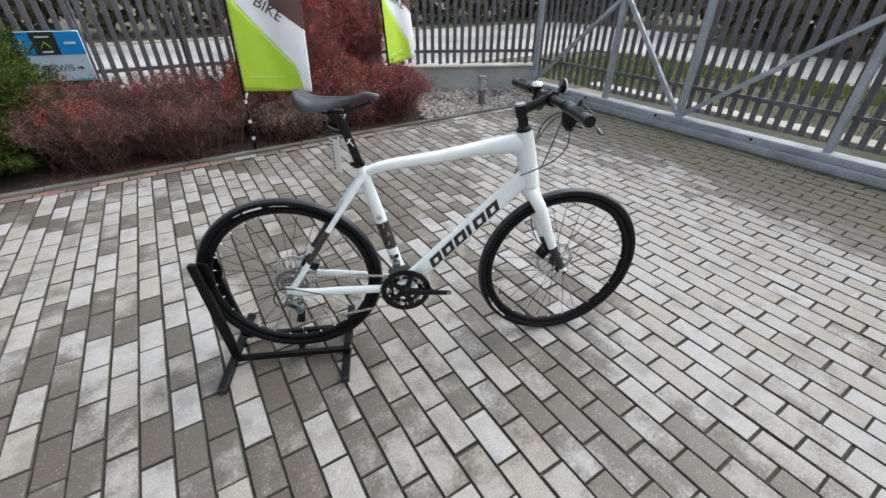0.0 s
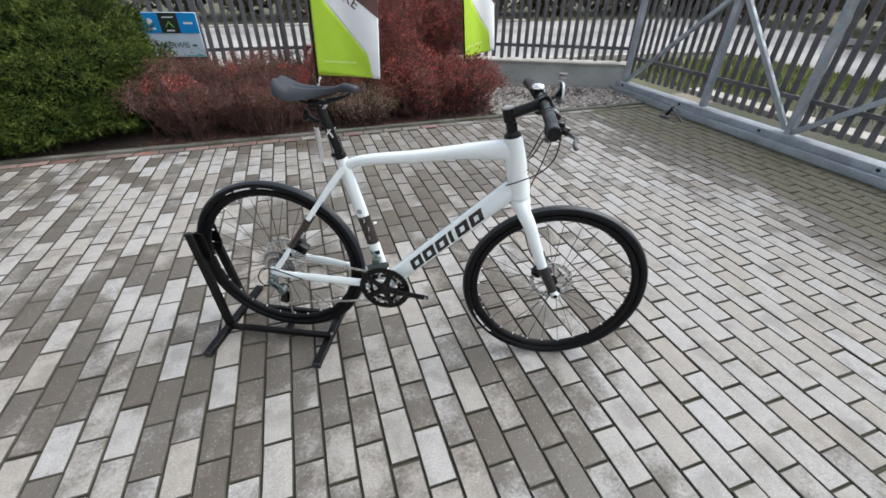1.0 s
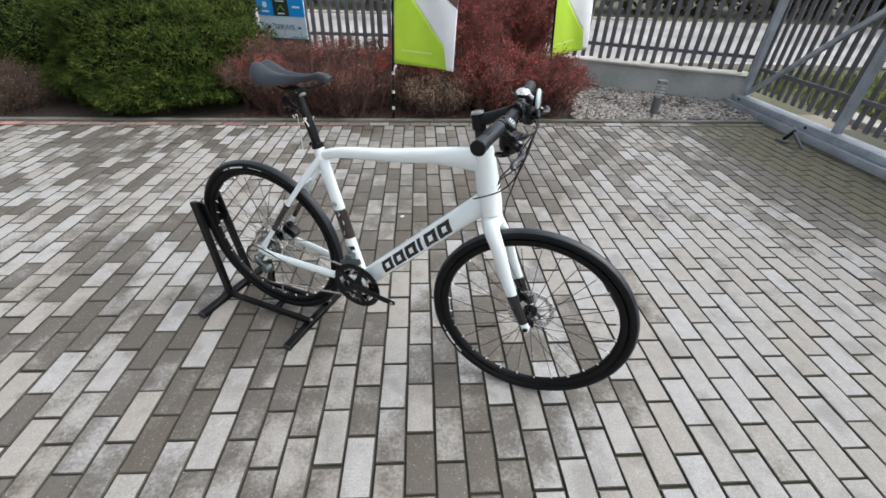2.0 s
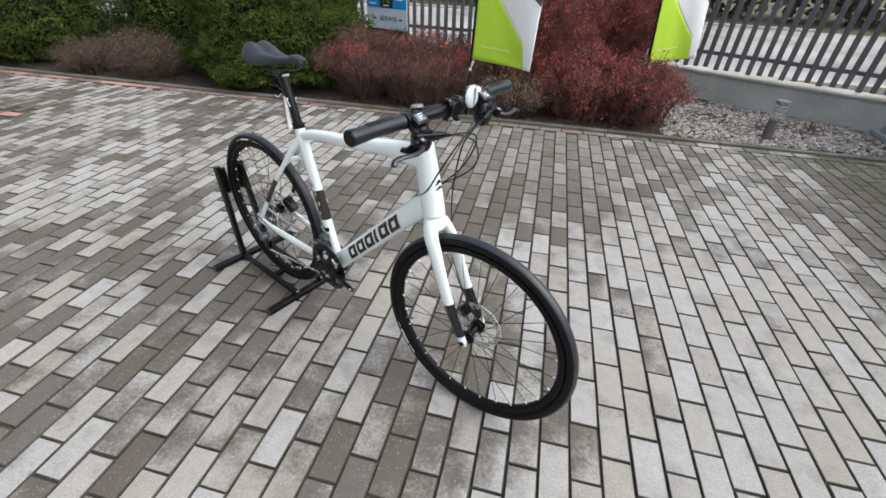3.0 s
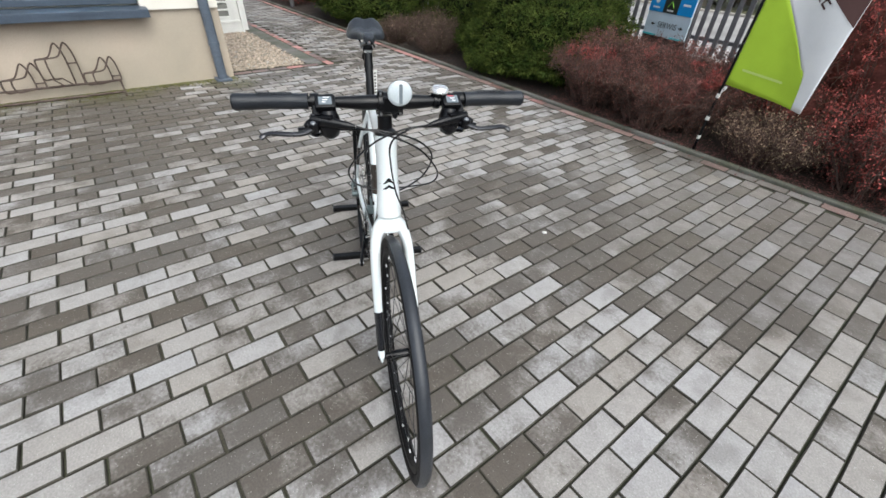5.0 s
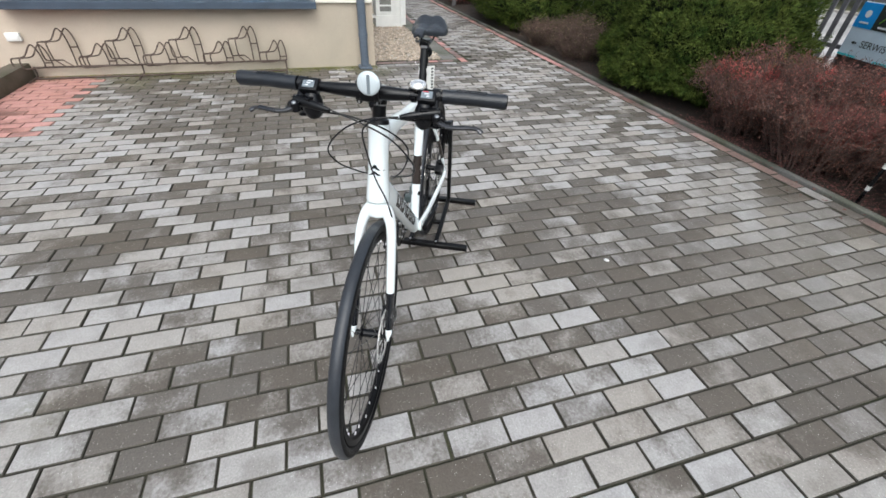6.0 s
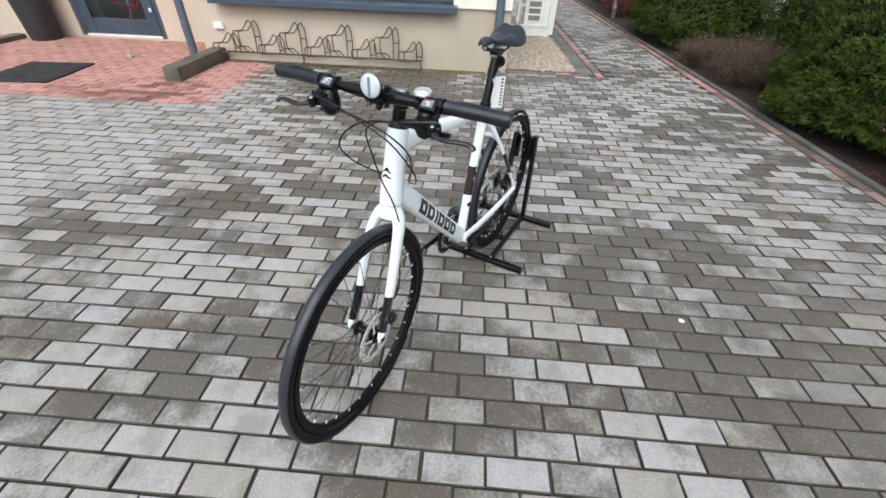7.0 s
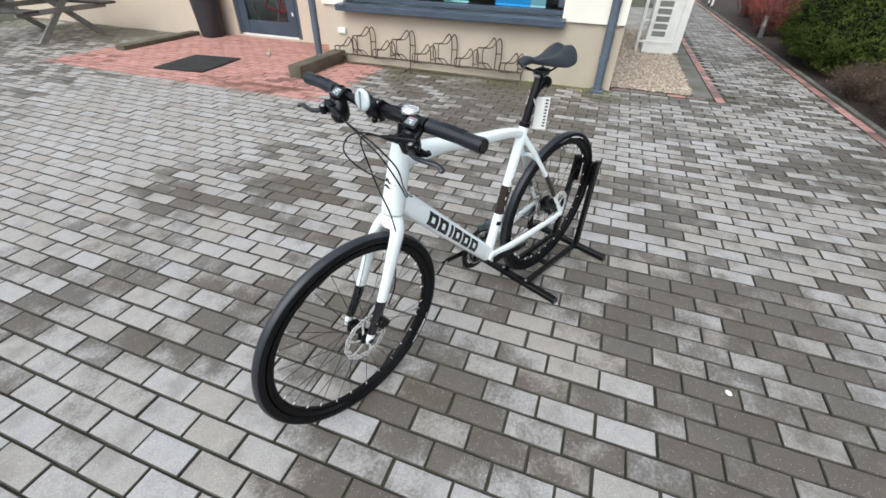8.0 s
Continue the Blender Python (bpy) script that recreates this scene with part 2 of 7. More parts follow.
M_GRILLE = material("ventilation_grille", (0.22, 0.22, 0.20), 0.5, vary=0.1, bump=0.03)
M_STEEL = material("brushed_steel", (0.55, 0.55, 0.56), 0.32, metal=0.9, vary=0.1, fine=150, bump=0.05)
M_FLAG_WHITE = material("white_flag_cloth", (0.86, 0.87, 0.88), 0.8, vary=0.04, scale=4, fine=300, bump=0.1)
M_FLAG_GREEN = material("lime_green_flag_cloth", (0.47, 0.70, 0.045), 0.8, vary=0.05, scale=4, fine=300, bump=0.1)
M_FLAG_PRINT = material("dark_brown_print", (0.11, 0.055, 0.05), 0.8, vary=0.05, bump=0.0)
M_SIGN_BLUE = material("blue_sign_print", (0.02, 0.30, 0.72), 0.4, vary=0.04, bump=0.0)
M_SIGN_PALE = material("pale_blue_sign_panel", (0.62, 0.72, 0.80), 0.4, vary=0.04, bump=0.0)
M_SIGN_DARK = material("charcoal_sign_print", (0.03, 0.035, 0.03), 0.45, vary=0.05, bump=0.0)
M_SIGN_GREEN = material("green_sign_print", (0.25, 0.55, 0.06), 0.45, vary=0.05, bump=0.0)
M_BROWN = material("dark_brown_board", (0.055, 0.032, 0.03), 0.7, vary=0.2, bump=0.2)
M_GLASS = glass_material("window_glass")
M_POSTER_BLUE = material("blue_poster", (0.02, 0.32, 0.75), 0.5, vary=0.05, bump=0.0)
M_POSTER_TEAL = material("pale_teal_poster", (0.30, 0.58, 0.66), 0.5, vary=0.05, bump=0.0)
M_ROOM = material("dark_interior", (0.09, 0.085, 0.08), 0.9, vary=0.2, bump=0.0)
M_RED = material("red_paint", (0.50, 0.02, 0.035), 0.3, vary=0.1, bump=0.02)
M_WOOD = material("pale_wood", (0.45, 0.34, 0.22), 0.7, vary=0.2, fine=40, bump=0.2)

M_FRAME = material("pale_mint_white_gloss_paint", (0.875, 0.935, 0.945), 0.20, vary=0.02, scale=3, fine=200, bump=0.0, coat=0.8)
M_BLACK = material("satin_black_paint", (0.004, 0.0042, 0.0055), 0.28, spec=0.32, vary=0.1, bump=0.03)
M_GLOSSBLACK = material("gloss_black_print", (0.012, 0.013, 0.016), 0.2, vary=0.05, bump=0.0, coat=0.5)
M_BROWNBAND = material("dark_bronze_print", (0.035, 0.026, 0.022), 0.25, vary=0.1, bump=0.0, coat=0.5)
M_TYRE = material("black_rubber_tyre", (0.004, 0.0043, 0.005), 0.50, spec=0.20, vary=0.15, scale=12, fine=260, bump=0.3, second=(0.006, 0.0065, 0.0075))
# lighter and bluer than the tyre wall: sky sheen put into the base colour
M_TREAD = material("sky_sheen_smooth_tread", (0.028, 0.032, 0.040), 0.40, spec=0.5, vary=0.15, scale=12, fine=260, bump=0.15)
M_RIM = material("black_anodised_rim", (0.004, 0.004, 0.005), 0.5, spec=0.2, vary=0.1, bump=0.02)
M_SPOKE = material("black_spoke_steel", (0.03, 0.03, 0.032), 0.35, metal=0.6, vary=0.05, bump=0.0)
M_NIPPLE = material("silver_nipple", (0.85, 0.85, 0.85), 0.3, metal=0.3, vary=0.05, bump=0.0)
M_ROTOR = material("stainless_rotor", (0.86, 0.85, 0.82), 0.35, metal=0.35, vary=0.1, fine=200, bump=0.05)
M_ALLOY = material("grey_cast_alloy", (0.15, 0.185, 0.185), 0.30, metal=0.6, vary=0.1, bump=0.05)
M_CHAIN = material("oiled_chain_steel", (0.78, 0.76, 0.73), 0.26, metal=1.0, vary=0.15, bump=0.05)
M_SADDLE = material("grey_black_saddle_cover", (0.022, 0.026, 0.033), 0.38, vary=0.12, scale=8, fine=350, bump=0.15)
M_GRIP = material("black_rubber_grip", (0.013, 0.016, 0.022), 0.36, spec=0.5, vary=0.15, fine=300, bump=0.2)
M_WINDOW = material("pale_indicator_window", (0.20, 0.235, 0.26), 0.2, vary=0.1, fine=300, bump=0.0, coat=0.8)
M_BELL = material("silver_bell_chrome", (0.88, 0.87, 0.85), 0.25, metal=0.8, vary=0.03, bump=0.0)
M_REFLECTOR = material("clear_white_reflector", (0.57, 0.63, 0.66), 0.22, vary=0.05, fine=350, bump=0.4, coat=1.0)
M_REDLENS = material("red_reflector", (0.45, 0.012, 0.015), 0.2, vary=0.05, fine=300, bump=0.3, coat=0.8)
M_CARD = material("white_price_card", (0.80, 0.80, 0.77), 0.5, vary=0.03, bump=0.0)
M_PRINTRED = material("red_print", (0.62, 0.03, 0.05), 0.3, vary=0.05, bump=0.0, coat=0.5)
M_PRINTWHITE = material("white_print", (0.80, 0.80, 0.80), 0.5, vary=0.03, bump=0.0)
M_STAND = material("black_powder_coated_steel", (0.004, 0.004, 0.0045), 0.38, spec=0.24, vary=0.2, fine=200, bump=0.15)
M_TWIG = material("brown_twig_bark", (0.15, 0.092, 0.076), 0.9, vary=0.3, fine=60, bump=0.3)
M_YEW = material("dark_green_yew", (0.026, 0.048, 0.010), 0.7, spec=0.06, vary=0.15, scale=8, fine=20, bump=0.0, pieces="island", spread=0.65, second=(0.094, 0.118, 0.026))
M_BARBERRY = material("dark_red_barberry_leaf", (0.48, 0.100, 0.084), 0.6, spec=0.2, vary=0.15, scale=9, fine=30, bump=0.0, pieces="island", spread=0.55, second=(0.165, 0.064, 0.056))
M_BRIGHTRED = material("bright_red_leaf", (0.46, 0.085, 0.070), 0.6, vary=0.15, bump=0.0, pieces="island", spread=0.4)
M_BROWNRED = material("brownish_red_leaf", (0.22, 0.085, 0.070), 0.65, spec=0.2, vary=0.15, scale=4, fine=30, bump=0.0, pieces="island", spread=0.6, second=(0.17, 0.085, 0.06))
M_DRYLEAF = material("tan_dry_leaf", (0.40, 0.27, 0.19), 0.7, vary=0.2, scale=5, fine=30, bump=0.0, pieces="island", spread=0.5, second=(0.22, 0.17, 0.09))
M_LITTER = material("fallen_leaves", (0.17, 0.068, 0.055), 0.8, vary=0.2, bump=0.0, pieces="island", spread=0.6)
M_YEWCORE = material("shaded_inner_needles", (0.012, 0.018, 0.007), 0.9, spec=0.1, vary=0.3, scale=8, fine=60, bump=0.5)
M_MOSS = material("yellow_green_moss", (0.17, 0.17, 0.05), 0.95, vary=0.3, scale=20, fine=200, bump=0.5, pieces="island", spread=0.4)
# core of the barberries: shade among the twigs, put into the colour
M_REDCORE = material("shaded_red_core", (0.22, 0.068, 0.056), 0.9, vary=0.3, scale=10, fine=60, bump=0.6)
M_GRASS = material("winter_grass", (0.24, 0.28, 0.07), 0.8, vary=0.2, scale=2, bump=0.0, pieces="island", spread=0.4)
M_DARKHEDGE = material("dark_far_shrubs", (0.165, 0.14, 0.10), 0.8, vary=0.2, scale=2, bump=0.0, pieces="island", spread=0.5)
M_BLADE = material("dark_polished_alloy", (0.09, 0.09, 0.095), 0.28, metal=0.9, vary=0.1, bump=0.02)
M_DARKCOG = material("dark_oiled_sprocket", (0.36, 0.35, 0.34), 0.30, metal=0.9, vary=0.2, bump=0.05)
M_OLIVE = material("olive_brown_leaf", (0.10, 0.08, 0.045), 0.7, spec=0.2, vary=0.15, scale=4, fine=30, bump=0.0, pieces="island", spread=0.5, second=(0.085, 0.075, 0.04))
M_MOSSBLOCK = material("mossy_brown_concrete", (0.125, 0.105, 0.08), 0.9, vary=0.3, scale=5, fine=110, bump=0.5, second=(0.07, 0.07, 0.04))
M_SILLFACE = material("stained_brown_concrete", (0.24, 0.20, 0.155), 0.9, vary=0.25, scale=2.5, fine=90, bump=0.4, second=(0.15, 0.14, 0.09))
M_FLAG_PALE = material("pale_green_print", (0.60, 0.76, 0.22), 0.8, vary=0.04, scale=4, fine=300, bump=0.1)
M_GREYWOOD = material("weathered_grey_wood", (0.30, 0.285, 0.265), 0.85, vary=0.25, scale=4, fine=50, bump=0.4, second=(0.20, 0.19, 0.175))
M_DARKWOOD = material("dark_wet_wood", (0.06, 0.055, 0.05), 0.6, vary=0.25, scale=4, fine=50, bump=0.4)
M_SIGN_TEAL = material("teal_sign_print", (0.10, 0.62, 0.68), 0.4, vary=0.04, bump=0.0)


# ---- mesh tools ----
def finish(ob, bm, mat, smooth=True):
    me = bpy.data.meshes.new(ob if isinstance(ob, str) else ob.name)
    bm.to_mesh(me)
    bm.free()
    for m in (mat if isinstance(mat, (list, tuple)) else [mat]):
        me.materials.append(m)
    me.polygons.foreach_set("use_smooth", [smooth] * len(me.polygons))
    if smooth:
        me.set_sharp_from_angle(angle=radians(38))
    return me


def thing(name, bm, mat, label="", category="", group="", kind="", at=None, smooth=True):
    """A top-level mesh thing."""
    ob = new(name, finish(name, bm, mat, smooth))
    if at is not None:
        ob.matrix_basis = at
    return tagged(ob, label, category, group, kind)


def holder(name, m, label="", category="", group="", kind=""):
    """A top-level Empty at the base of a thing with parts."""
    ob = new(name)
    ob.empty_display_size = 0.1
    ob.matrix_basis = m
    return tagged(ob, label, category, group, kind)


def part(name, bm, mat, parent, label="", smooth=True, at=None):
    ob = new(name, finish(name, bm, mat, smooth))
    ob.parent = parent
    if at is not None:
        ob.matrix_basis = at
    return tagged(ob, label)


def shared(name, me, parent, at, label=""):
    """One more piece on a mesh that exists already."""
    ob = new(name, me)
    ob.parent = parent
    ob.matrix_basis = at
    return tagged(ob, label)


def box(bm, c, s, turn=None, bevel=0.0, seg=1):
    """A block of size s round c, its edges eased by bevel."""
    m = Matrix.Translation(c) @ (turn.to_4x4() if turn else Matrix())
    made = bmesh.ops.create_cube(bm, size=1.0, matrix=m @ Matrix.Diagonal((*s, 1)))
    if bevel:
        edges = list({e for v in made["verts"] for e in v.link_edges})
        bmesh.ops.bevel(bm, geom=edges, offset=bevel, segments=seg, profile=0.6, affect="EDGES")
    return bm


def bar(bm, a, b, w, h, bevel=0.0, up=(0, 0, 1)):
    """A square-section bar from a to b, w wide and h high."""
    a, b = Vector(a), Vector(b)
    x = (b - a).normalized()
    y = Vector(up).cross(x)
    y = y.normalized() if y.length > 1e-4 else Vector((0, 1, 0))
    z = x.cross(y)
    turn = Matrix((x, y, z)).transposed()
    return box(bm, (a + b) / 2, ((b - a).length, w, h), turn, bevel)


def spline(points, n):
    """n + 1 points on a smooth curve through the given ones."""
    p = [Vector(q) for q in points]
    p = [p[0] * 2 - p[1], *p, p[-1] * 2 - p[-2]]
    out, spans = [], len(p) - 3
    for i in range(n + 1):
        s = min(i / n * spans, spans - 1e-6)
        k, f = int(s), s - int(s)
        a, b, c, d = p[k:k + 4]
        out.append(0.5 * ((2 * b) + (c - a) * f + (2 * a - 5 * b + 4 * c - d) * f * f + (3 * b - a - 3 * c + d) * f ** 3))
    return out


def tube(bm, path, radii, n=12, cap=True, side=(0, 1, 0), power=1.0, closed=False):
    """A tube along path. radii: one for all, or one a point, each a number or (across side, along up). power under 1 flattens the sides."""
    path = [Vector(q) for q in path]
    if not isinstance(radii, (list,)):
        radii = [radii] * len(path)
    rings, prev = [], Vector(side)
    count = len(path)
    for i, c in enumerate(path):
        if closed:
            d = path[(i + 1) % count] - path[i - 1]
        else:
            d = path[min(i + 1, count - 1)] - path[max(i - 1, 0)]
        d = d.normalized()
        y = prev - d * prev.dot(d)
        if y.length < 1e-5:
            y = d.orthogonal()
        y.normalize()
        z = d.cross(y)
        prev = y
        r = radii[i]
        ry, rz = r if isinstance(r, tuple) else (r, r)
        ring = []
        for k in range(n):
            a = 2 * math.pi * k / n
            ca, sa = math.cos(a), math.sin(a)
            if power != 1.0:
                ca, sa = math.copysign(abs(ca) ** power, ca), math.copysign(abs(sa) ** power, sa)
            ring.append(bm.verts.new(c + y * (ry * ca) + z * (rz * sa)))
        rings.append(ring)
    pairs = list(zip(rings, rings[1:])) + ([(rings[-1], rings[0])] if closed else [])
    for r0, r1 in pairs:
        for k in range(n):
            bm.faces.new((r0[k], r0[(k + 1) % n], r1[(k + 1) % n], r1[k]))
    if cap and not closed:
        bm.faces.new(list(reversed(rings[0])))
        bm.faces.new(rings[-1])
    return bm


def spin(bm, profile, axis=(0, 1, 0), c=(0, 0, 0), n=32, close=False):
    """Turns a profile of (radius, height along axis) round axis through c."""
    axis = Vector(axis).normalized()
    x = axis.orthogonal().normalized()
    y = axis.cross(x)
    rings = []
    for r, h in profile:
        if r < 1e-6:
            rings.append([bm.verts.new(Vector(c) + axis * h)])
        else:
            rings.append([bm.verts.new(Vector(c) + axis * h + x * (r * math.cos(2 * math.pi * k / n)) + y * (r * math.sin(2 * math.pi * k / n))) for k in range(n)])
    pairs = list(zip(rings, rings[1:]))
    if close:
        pairs.append((rings[-1], rings[0]))
    for a, b in pairs:
        for k in range(n):
            q = [a[k % len(a)], a[(k + 1) % len(a)], b[(k + 1) % len(b)], b[k % len(b)]]
            q = list(dict.fromkeys(q))
            if len(q) > 2:
                bm.faces.new(q)
    return bm


def flat_text(words, size, turn_mat, mat, parent, name="lettering", depth=0.0004):
    """Raised lettering in the built-in font, turned into a mesh under parent."""
    cu = bpy.data.curves.new(name, "FONT")
    cu.body, cu.size, cu.align_x, cu.align_y, cu.extrude = words, size, "CENTER", "CENTER", depth
    tmp = bpy.data.objects.new(name, cu)
    scene.collection.objects.link(tmp)
    dg = bpy.context.evaluated_depsgraph_get()
    me = bpy.data.meshes.new_from_object(tmp.evaluated_get(dg))
    bpy.data.objects.remove(tmp)
    me.materials.clear()
    me.materials.append(mat)
    ob = new(name, me)
    ob.parent = parent
    ob.matrix_basis = turn_mat
    return ob


rng = random.Random(7)


# ---- ground ----
def edge_y(x):
    """The line where the paving meets the planting bed."""
    return 4.095 + 0.022 * x


def border_y(x):
    """The line where the path meets the border of the pebble bed."""
    return 2.83 + 0.012 * (x + 3.3)


def grid_sheet(bm, x0, x1, y0, y1, step, height):
    nx, ny = max(1, round((x1 - x0) / step)), max(1, round((y1 - y0) / step))
    vs = [[bm.verts.new((x0 + (x1 - x0) * i / nx, y0 + (y1 - y0) * j / ny, 0)) for j in range(ny + 1)] for i in range(nx + 1)]
    for col in vs:
        for v in col:
            v.co.z = height(v.co.x, v.co.y)
    for i in range(nx):
        for j in range(ny):
            bm.faces.new((vs[i][j], vs[i + 1][j], vs[i + 1][j + 1], vs[i][j + 1]))
    return bm


bm = bmesh.new()
grid_sheet(bm, -400, 400, -400, 400, 100, lambda x, y: -0.09)
thing("ground", bm, M_EARTH, "winter grass and earth reaching the horizon", "ground", kind="structure")

bm = bmesh.new()
box(bm, (0.0, -4.45, -0.045), (16.0, 17.0, 0.066))
box(bm, (-15.0, 3.02, -0.046), (22.0, 1.45, 0.066))
bed = bmesh.new()
box(bed, (-2.84, -3.32, -0.030), (2.52, 4.16, 0.045))
thing("red_joint_bed", bed, M_RED_EDGE, "reddish sand between the red paving blocks", "sand", kind="structure")
thing("joint_bed", bm, M_JOINT, "dark damp sand between the paving blocks", "sand", kind="structure")


def soil_height(x, y):
    d = max(0.0, min(1.0, (y - edge_y(x) - 0.03) / 0.5))
    return -0.035 + 0.055 * d + 0.018 * noise.noise((x * 3, y * 3, 0.3)) + 0.010 * noise.noise((x * 11, y * 11, 2.3))


bm = bmesh.new()
grid_sheet(bm, -21.0, 4.8, 3.3, 6.5, 0.075, soil_height)
for v in bm.verts:
    if v.co.y < edge_y(v.co.x) + 0.03:
        v.co.z = -0.07
thing("planting_bed", bm, M_SOIL, "dark bare soil of the planting bed", "soil", kind="structure")

# kerb along the bed, in lengths of one metre
kerb = holder("bed_kerb", pose(0, 0, 0), "weathered concrete edging kerb along the planting bed", "kerb", kind="structure")
for k in range(-21, 5):
    a, b = Vector((k + 0.003, edge_y(k) + 0.03, -0.02)), Vector((k + 0.997, edge_y(k + 1) + 0.03, -0.02))
    bm = bmesh.new()
    bar(bm, a, b, 0.06, 0.08, 0.006)
    part("kerb_stone", bm, M_KERB, kerb)

# street beyond the fence and the gate
bm = bmesh.new()
box(bm, (-25.7, 11.3, -0.055), (68.6, 7.2, 0.03))
box(bm, (12.1, 11.3, -0.056), (7.0, 7.2, 0.03))
box(bm, (11.3, 5.2, -0.057), (3.4, 6.0, 0.03))
thing("road", bm, M_ROAD, "pale wet asphalt street beyond the fence", "road", kind="structure")
sill = holder("gate_sill", pose(5.66, -2.7, 0), "brown earth strip and pale concrete edging beyond the gate", "kerb", kind="structure")
bm = bmesh.new()
box(bm, (-0.43, 0, -0.05), (0.86, 14.6, 0.06))
part("earth_strip", bm, M_SILLFACE, sill, "brown mossy earth strip", smooth=False)
bm = bmesh.new()
box(bm, (0.14, 0, -0.02), (0.28, 14.6, 0.12), bevel=0.008)
part("edging", bm, M_SLAB, sill, "pale concrete edging")
bm = bmesh.new()
box(bm, (-10.0, 7.62, -0.05), (37, 0.16, 0.12), bevel=0.01)
box(bm, (-10.0, 15.0, -0.05), (37, 0.16, 0.14), bevel=0.01)
thing("street_kerb", bm, M_SLAB, "pale concrete kerb of the street", "kerb", kind="structure")


def blades(bm, x0, x1, y0, y1, count, size, r):
    for _ in range(count):
        x, y = r.uniform(x0, x1), r.uniform(y0, y1)
        a, h, w = r.uniform(0, 6.28), size * r.uniform(0.5, 1.2), size * 0.09
        dx, dy = math.cos(a), math.sin(a)
        lean = r.uniform(0.1, 0.7) * h
        z = -0.088
        v = [bm.verts.new(q) for q in ((x - dy * w, y + dx * w, z), (x + dy * w, y - dx * w, z), (x + dx * lean, y + dy * lean, z + h))]
        bm.faces.new(v)


bm = bmesh.new()
blades(bm, 5.97, 9.6, -3.0, 7.0, 19000, 0.13, rng)
thing("grass", bm, M_GRASS, "yellow-green winter grass beyond the gate", "grass", kind="stuff", smooth=False)


# ---- building ----
WALL_X = -3.28


def wall_with_opening(name, x, y0, y1, z0, z1, oy0, oy1, oz0, oz1, thick, mat, label):
    """A wall facing +x at x, with one opening through it."""
    bm = bmesh.new()
    for (a, b, c, d) in ((y0, oy0, z0, z1), (oy1, y1, z0, z1), (oy0, oy1, z0, oz0), (oy0, oy1, oz1, z1)):
        if b - a > 0.001 and d - c > 0.001:
            box(bm, (x - thick / 2, (a + b) / 2, (c + d) / 2), (thick, b - a, d - c))
    bmesh.ops.remove_doubles(bm, verts=bm.verts, dist=0.0005)
    return thing(name, bm, mat, label, "wall", kind="structure", smooth=False)


bm = bmesh.new()
box(bm, (WALL_X - 0.15, -0.255, 0.295), (0.30, 3.73, 0.75))
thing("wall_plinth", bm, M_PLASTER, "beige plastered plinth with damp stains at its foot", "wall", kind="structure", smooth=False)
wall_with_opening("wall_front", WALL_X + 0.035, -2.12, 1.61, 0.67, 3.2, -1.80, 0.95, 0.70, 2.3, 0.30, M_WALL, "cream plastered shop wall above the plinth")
bm = bmesh.new()
box(bm, (-7.44, 1.515, 1.56), (7.72, 0.186, 3.28))
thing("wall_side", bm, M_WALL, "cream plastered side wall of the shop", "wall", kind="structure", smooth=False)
bm = bmesh.new()
box(bm, (-3.83, -2.02, 1.56), (0.50, 0.2, 3.28))
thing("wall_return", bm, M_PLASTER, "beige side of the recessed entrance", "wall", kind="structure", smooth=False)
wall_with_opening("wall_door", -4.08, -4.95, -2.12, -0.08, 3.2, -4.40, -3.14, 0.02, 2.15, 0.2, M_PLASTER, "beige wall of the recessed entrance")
bm = bmesh.new()
box(bm, (-4.10, -7.25, 1.56), (0.56, 4.6, 3.28))
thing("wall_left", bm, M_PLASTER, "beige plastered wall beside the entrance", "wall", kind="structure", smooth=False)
bm = bmesh.new()
box(bm, (-7.1, -3.8, 3.3), (8.2, 11.2, 0.2))
thing("roof", bm, M_SLATE, "dark flat roof of the shop", "roof", kind="structure", smooth=False)
bm = bmesh.new()
box(bm, (-5.9, -1.7, 0.0), (3.4, 6.3, 0.04))
box(bm, (-7.6, -1.7, 1.6), (0.1, 6.3, 3.1))
thing("shop_floor", bm, M_ROOM, "dim interior of the shop", "floor", kind="structure", smooth=False)

# shop window with sill and posters
win = holder("window_1", pose(WALL_X + 0.035, -0.425, 0.70), "slate blue framed shop window with posters behind it", "window", kind="structure")
bm = bmesh.new()
box(bm, (0.035, 0.0, -0.025), (0.20, 2.84, 0.045), Euler((0, radians(4), 0)).to_matrix(), 0.006, 2)
box(bm, (0.128, 0.0, -0.045), (0.012, 2.84, 0.06), None, 0.003)
part("window_sill", bm, M_SLATE, win, "slate blue metal sill")
bm = bmesh.new()
box(bm, (-0.09, 0, 0.04), (0.07, 2.74, 0.05), None, 0.005)
box(bm, (-0.09, 0, 1.60), (0.07, 2.74, 0.07), None, 0.005)
for y in (-1.335, 0.0, 1.335):
    box(bm, (-0.09, y, 0.83), (0.066, 0.07, 1.47), None, 0.005)
part("window_frame", bm, M_SLATE, win)
for y in (-0.667, 0.667):
    bm = bmesh.new()
    box(bm, (-0.09, y, 0.83), (0.012, 1.262, 1.47))
    pane = part("pane", bm, M_GLASS, win, smooth=False)
    pane.visible_shadow = False
for y, w, m, nm in ((0.78, 0.40, M_POSTER_BLUE, "blue poster"), (1.07, 0.17, M_POSTER_TEAL, "pale teal poster"), (0.10, 0.30, M_POSTER_TEAL, "pale poster")):
    bm = bmesh.new()
    box(bm, (-0.135, y, 0.50), (0.004, w, 0.86))
    tagged(part("poster", bm, m, win, nm, smooth=False))

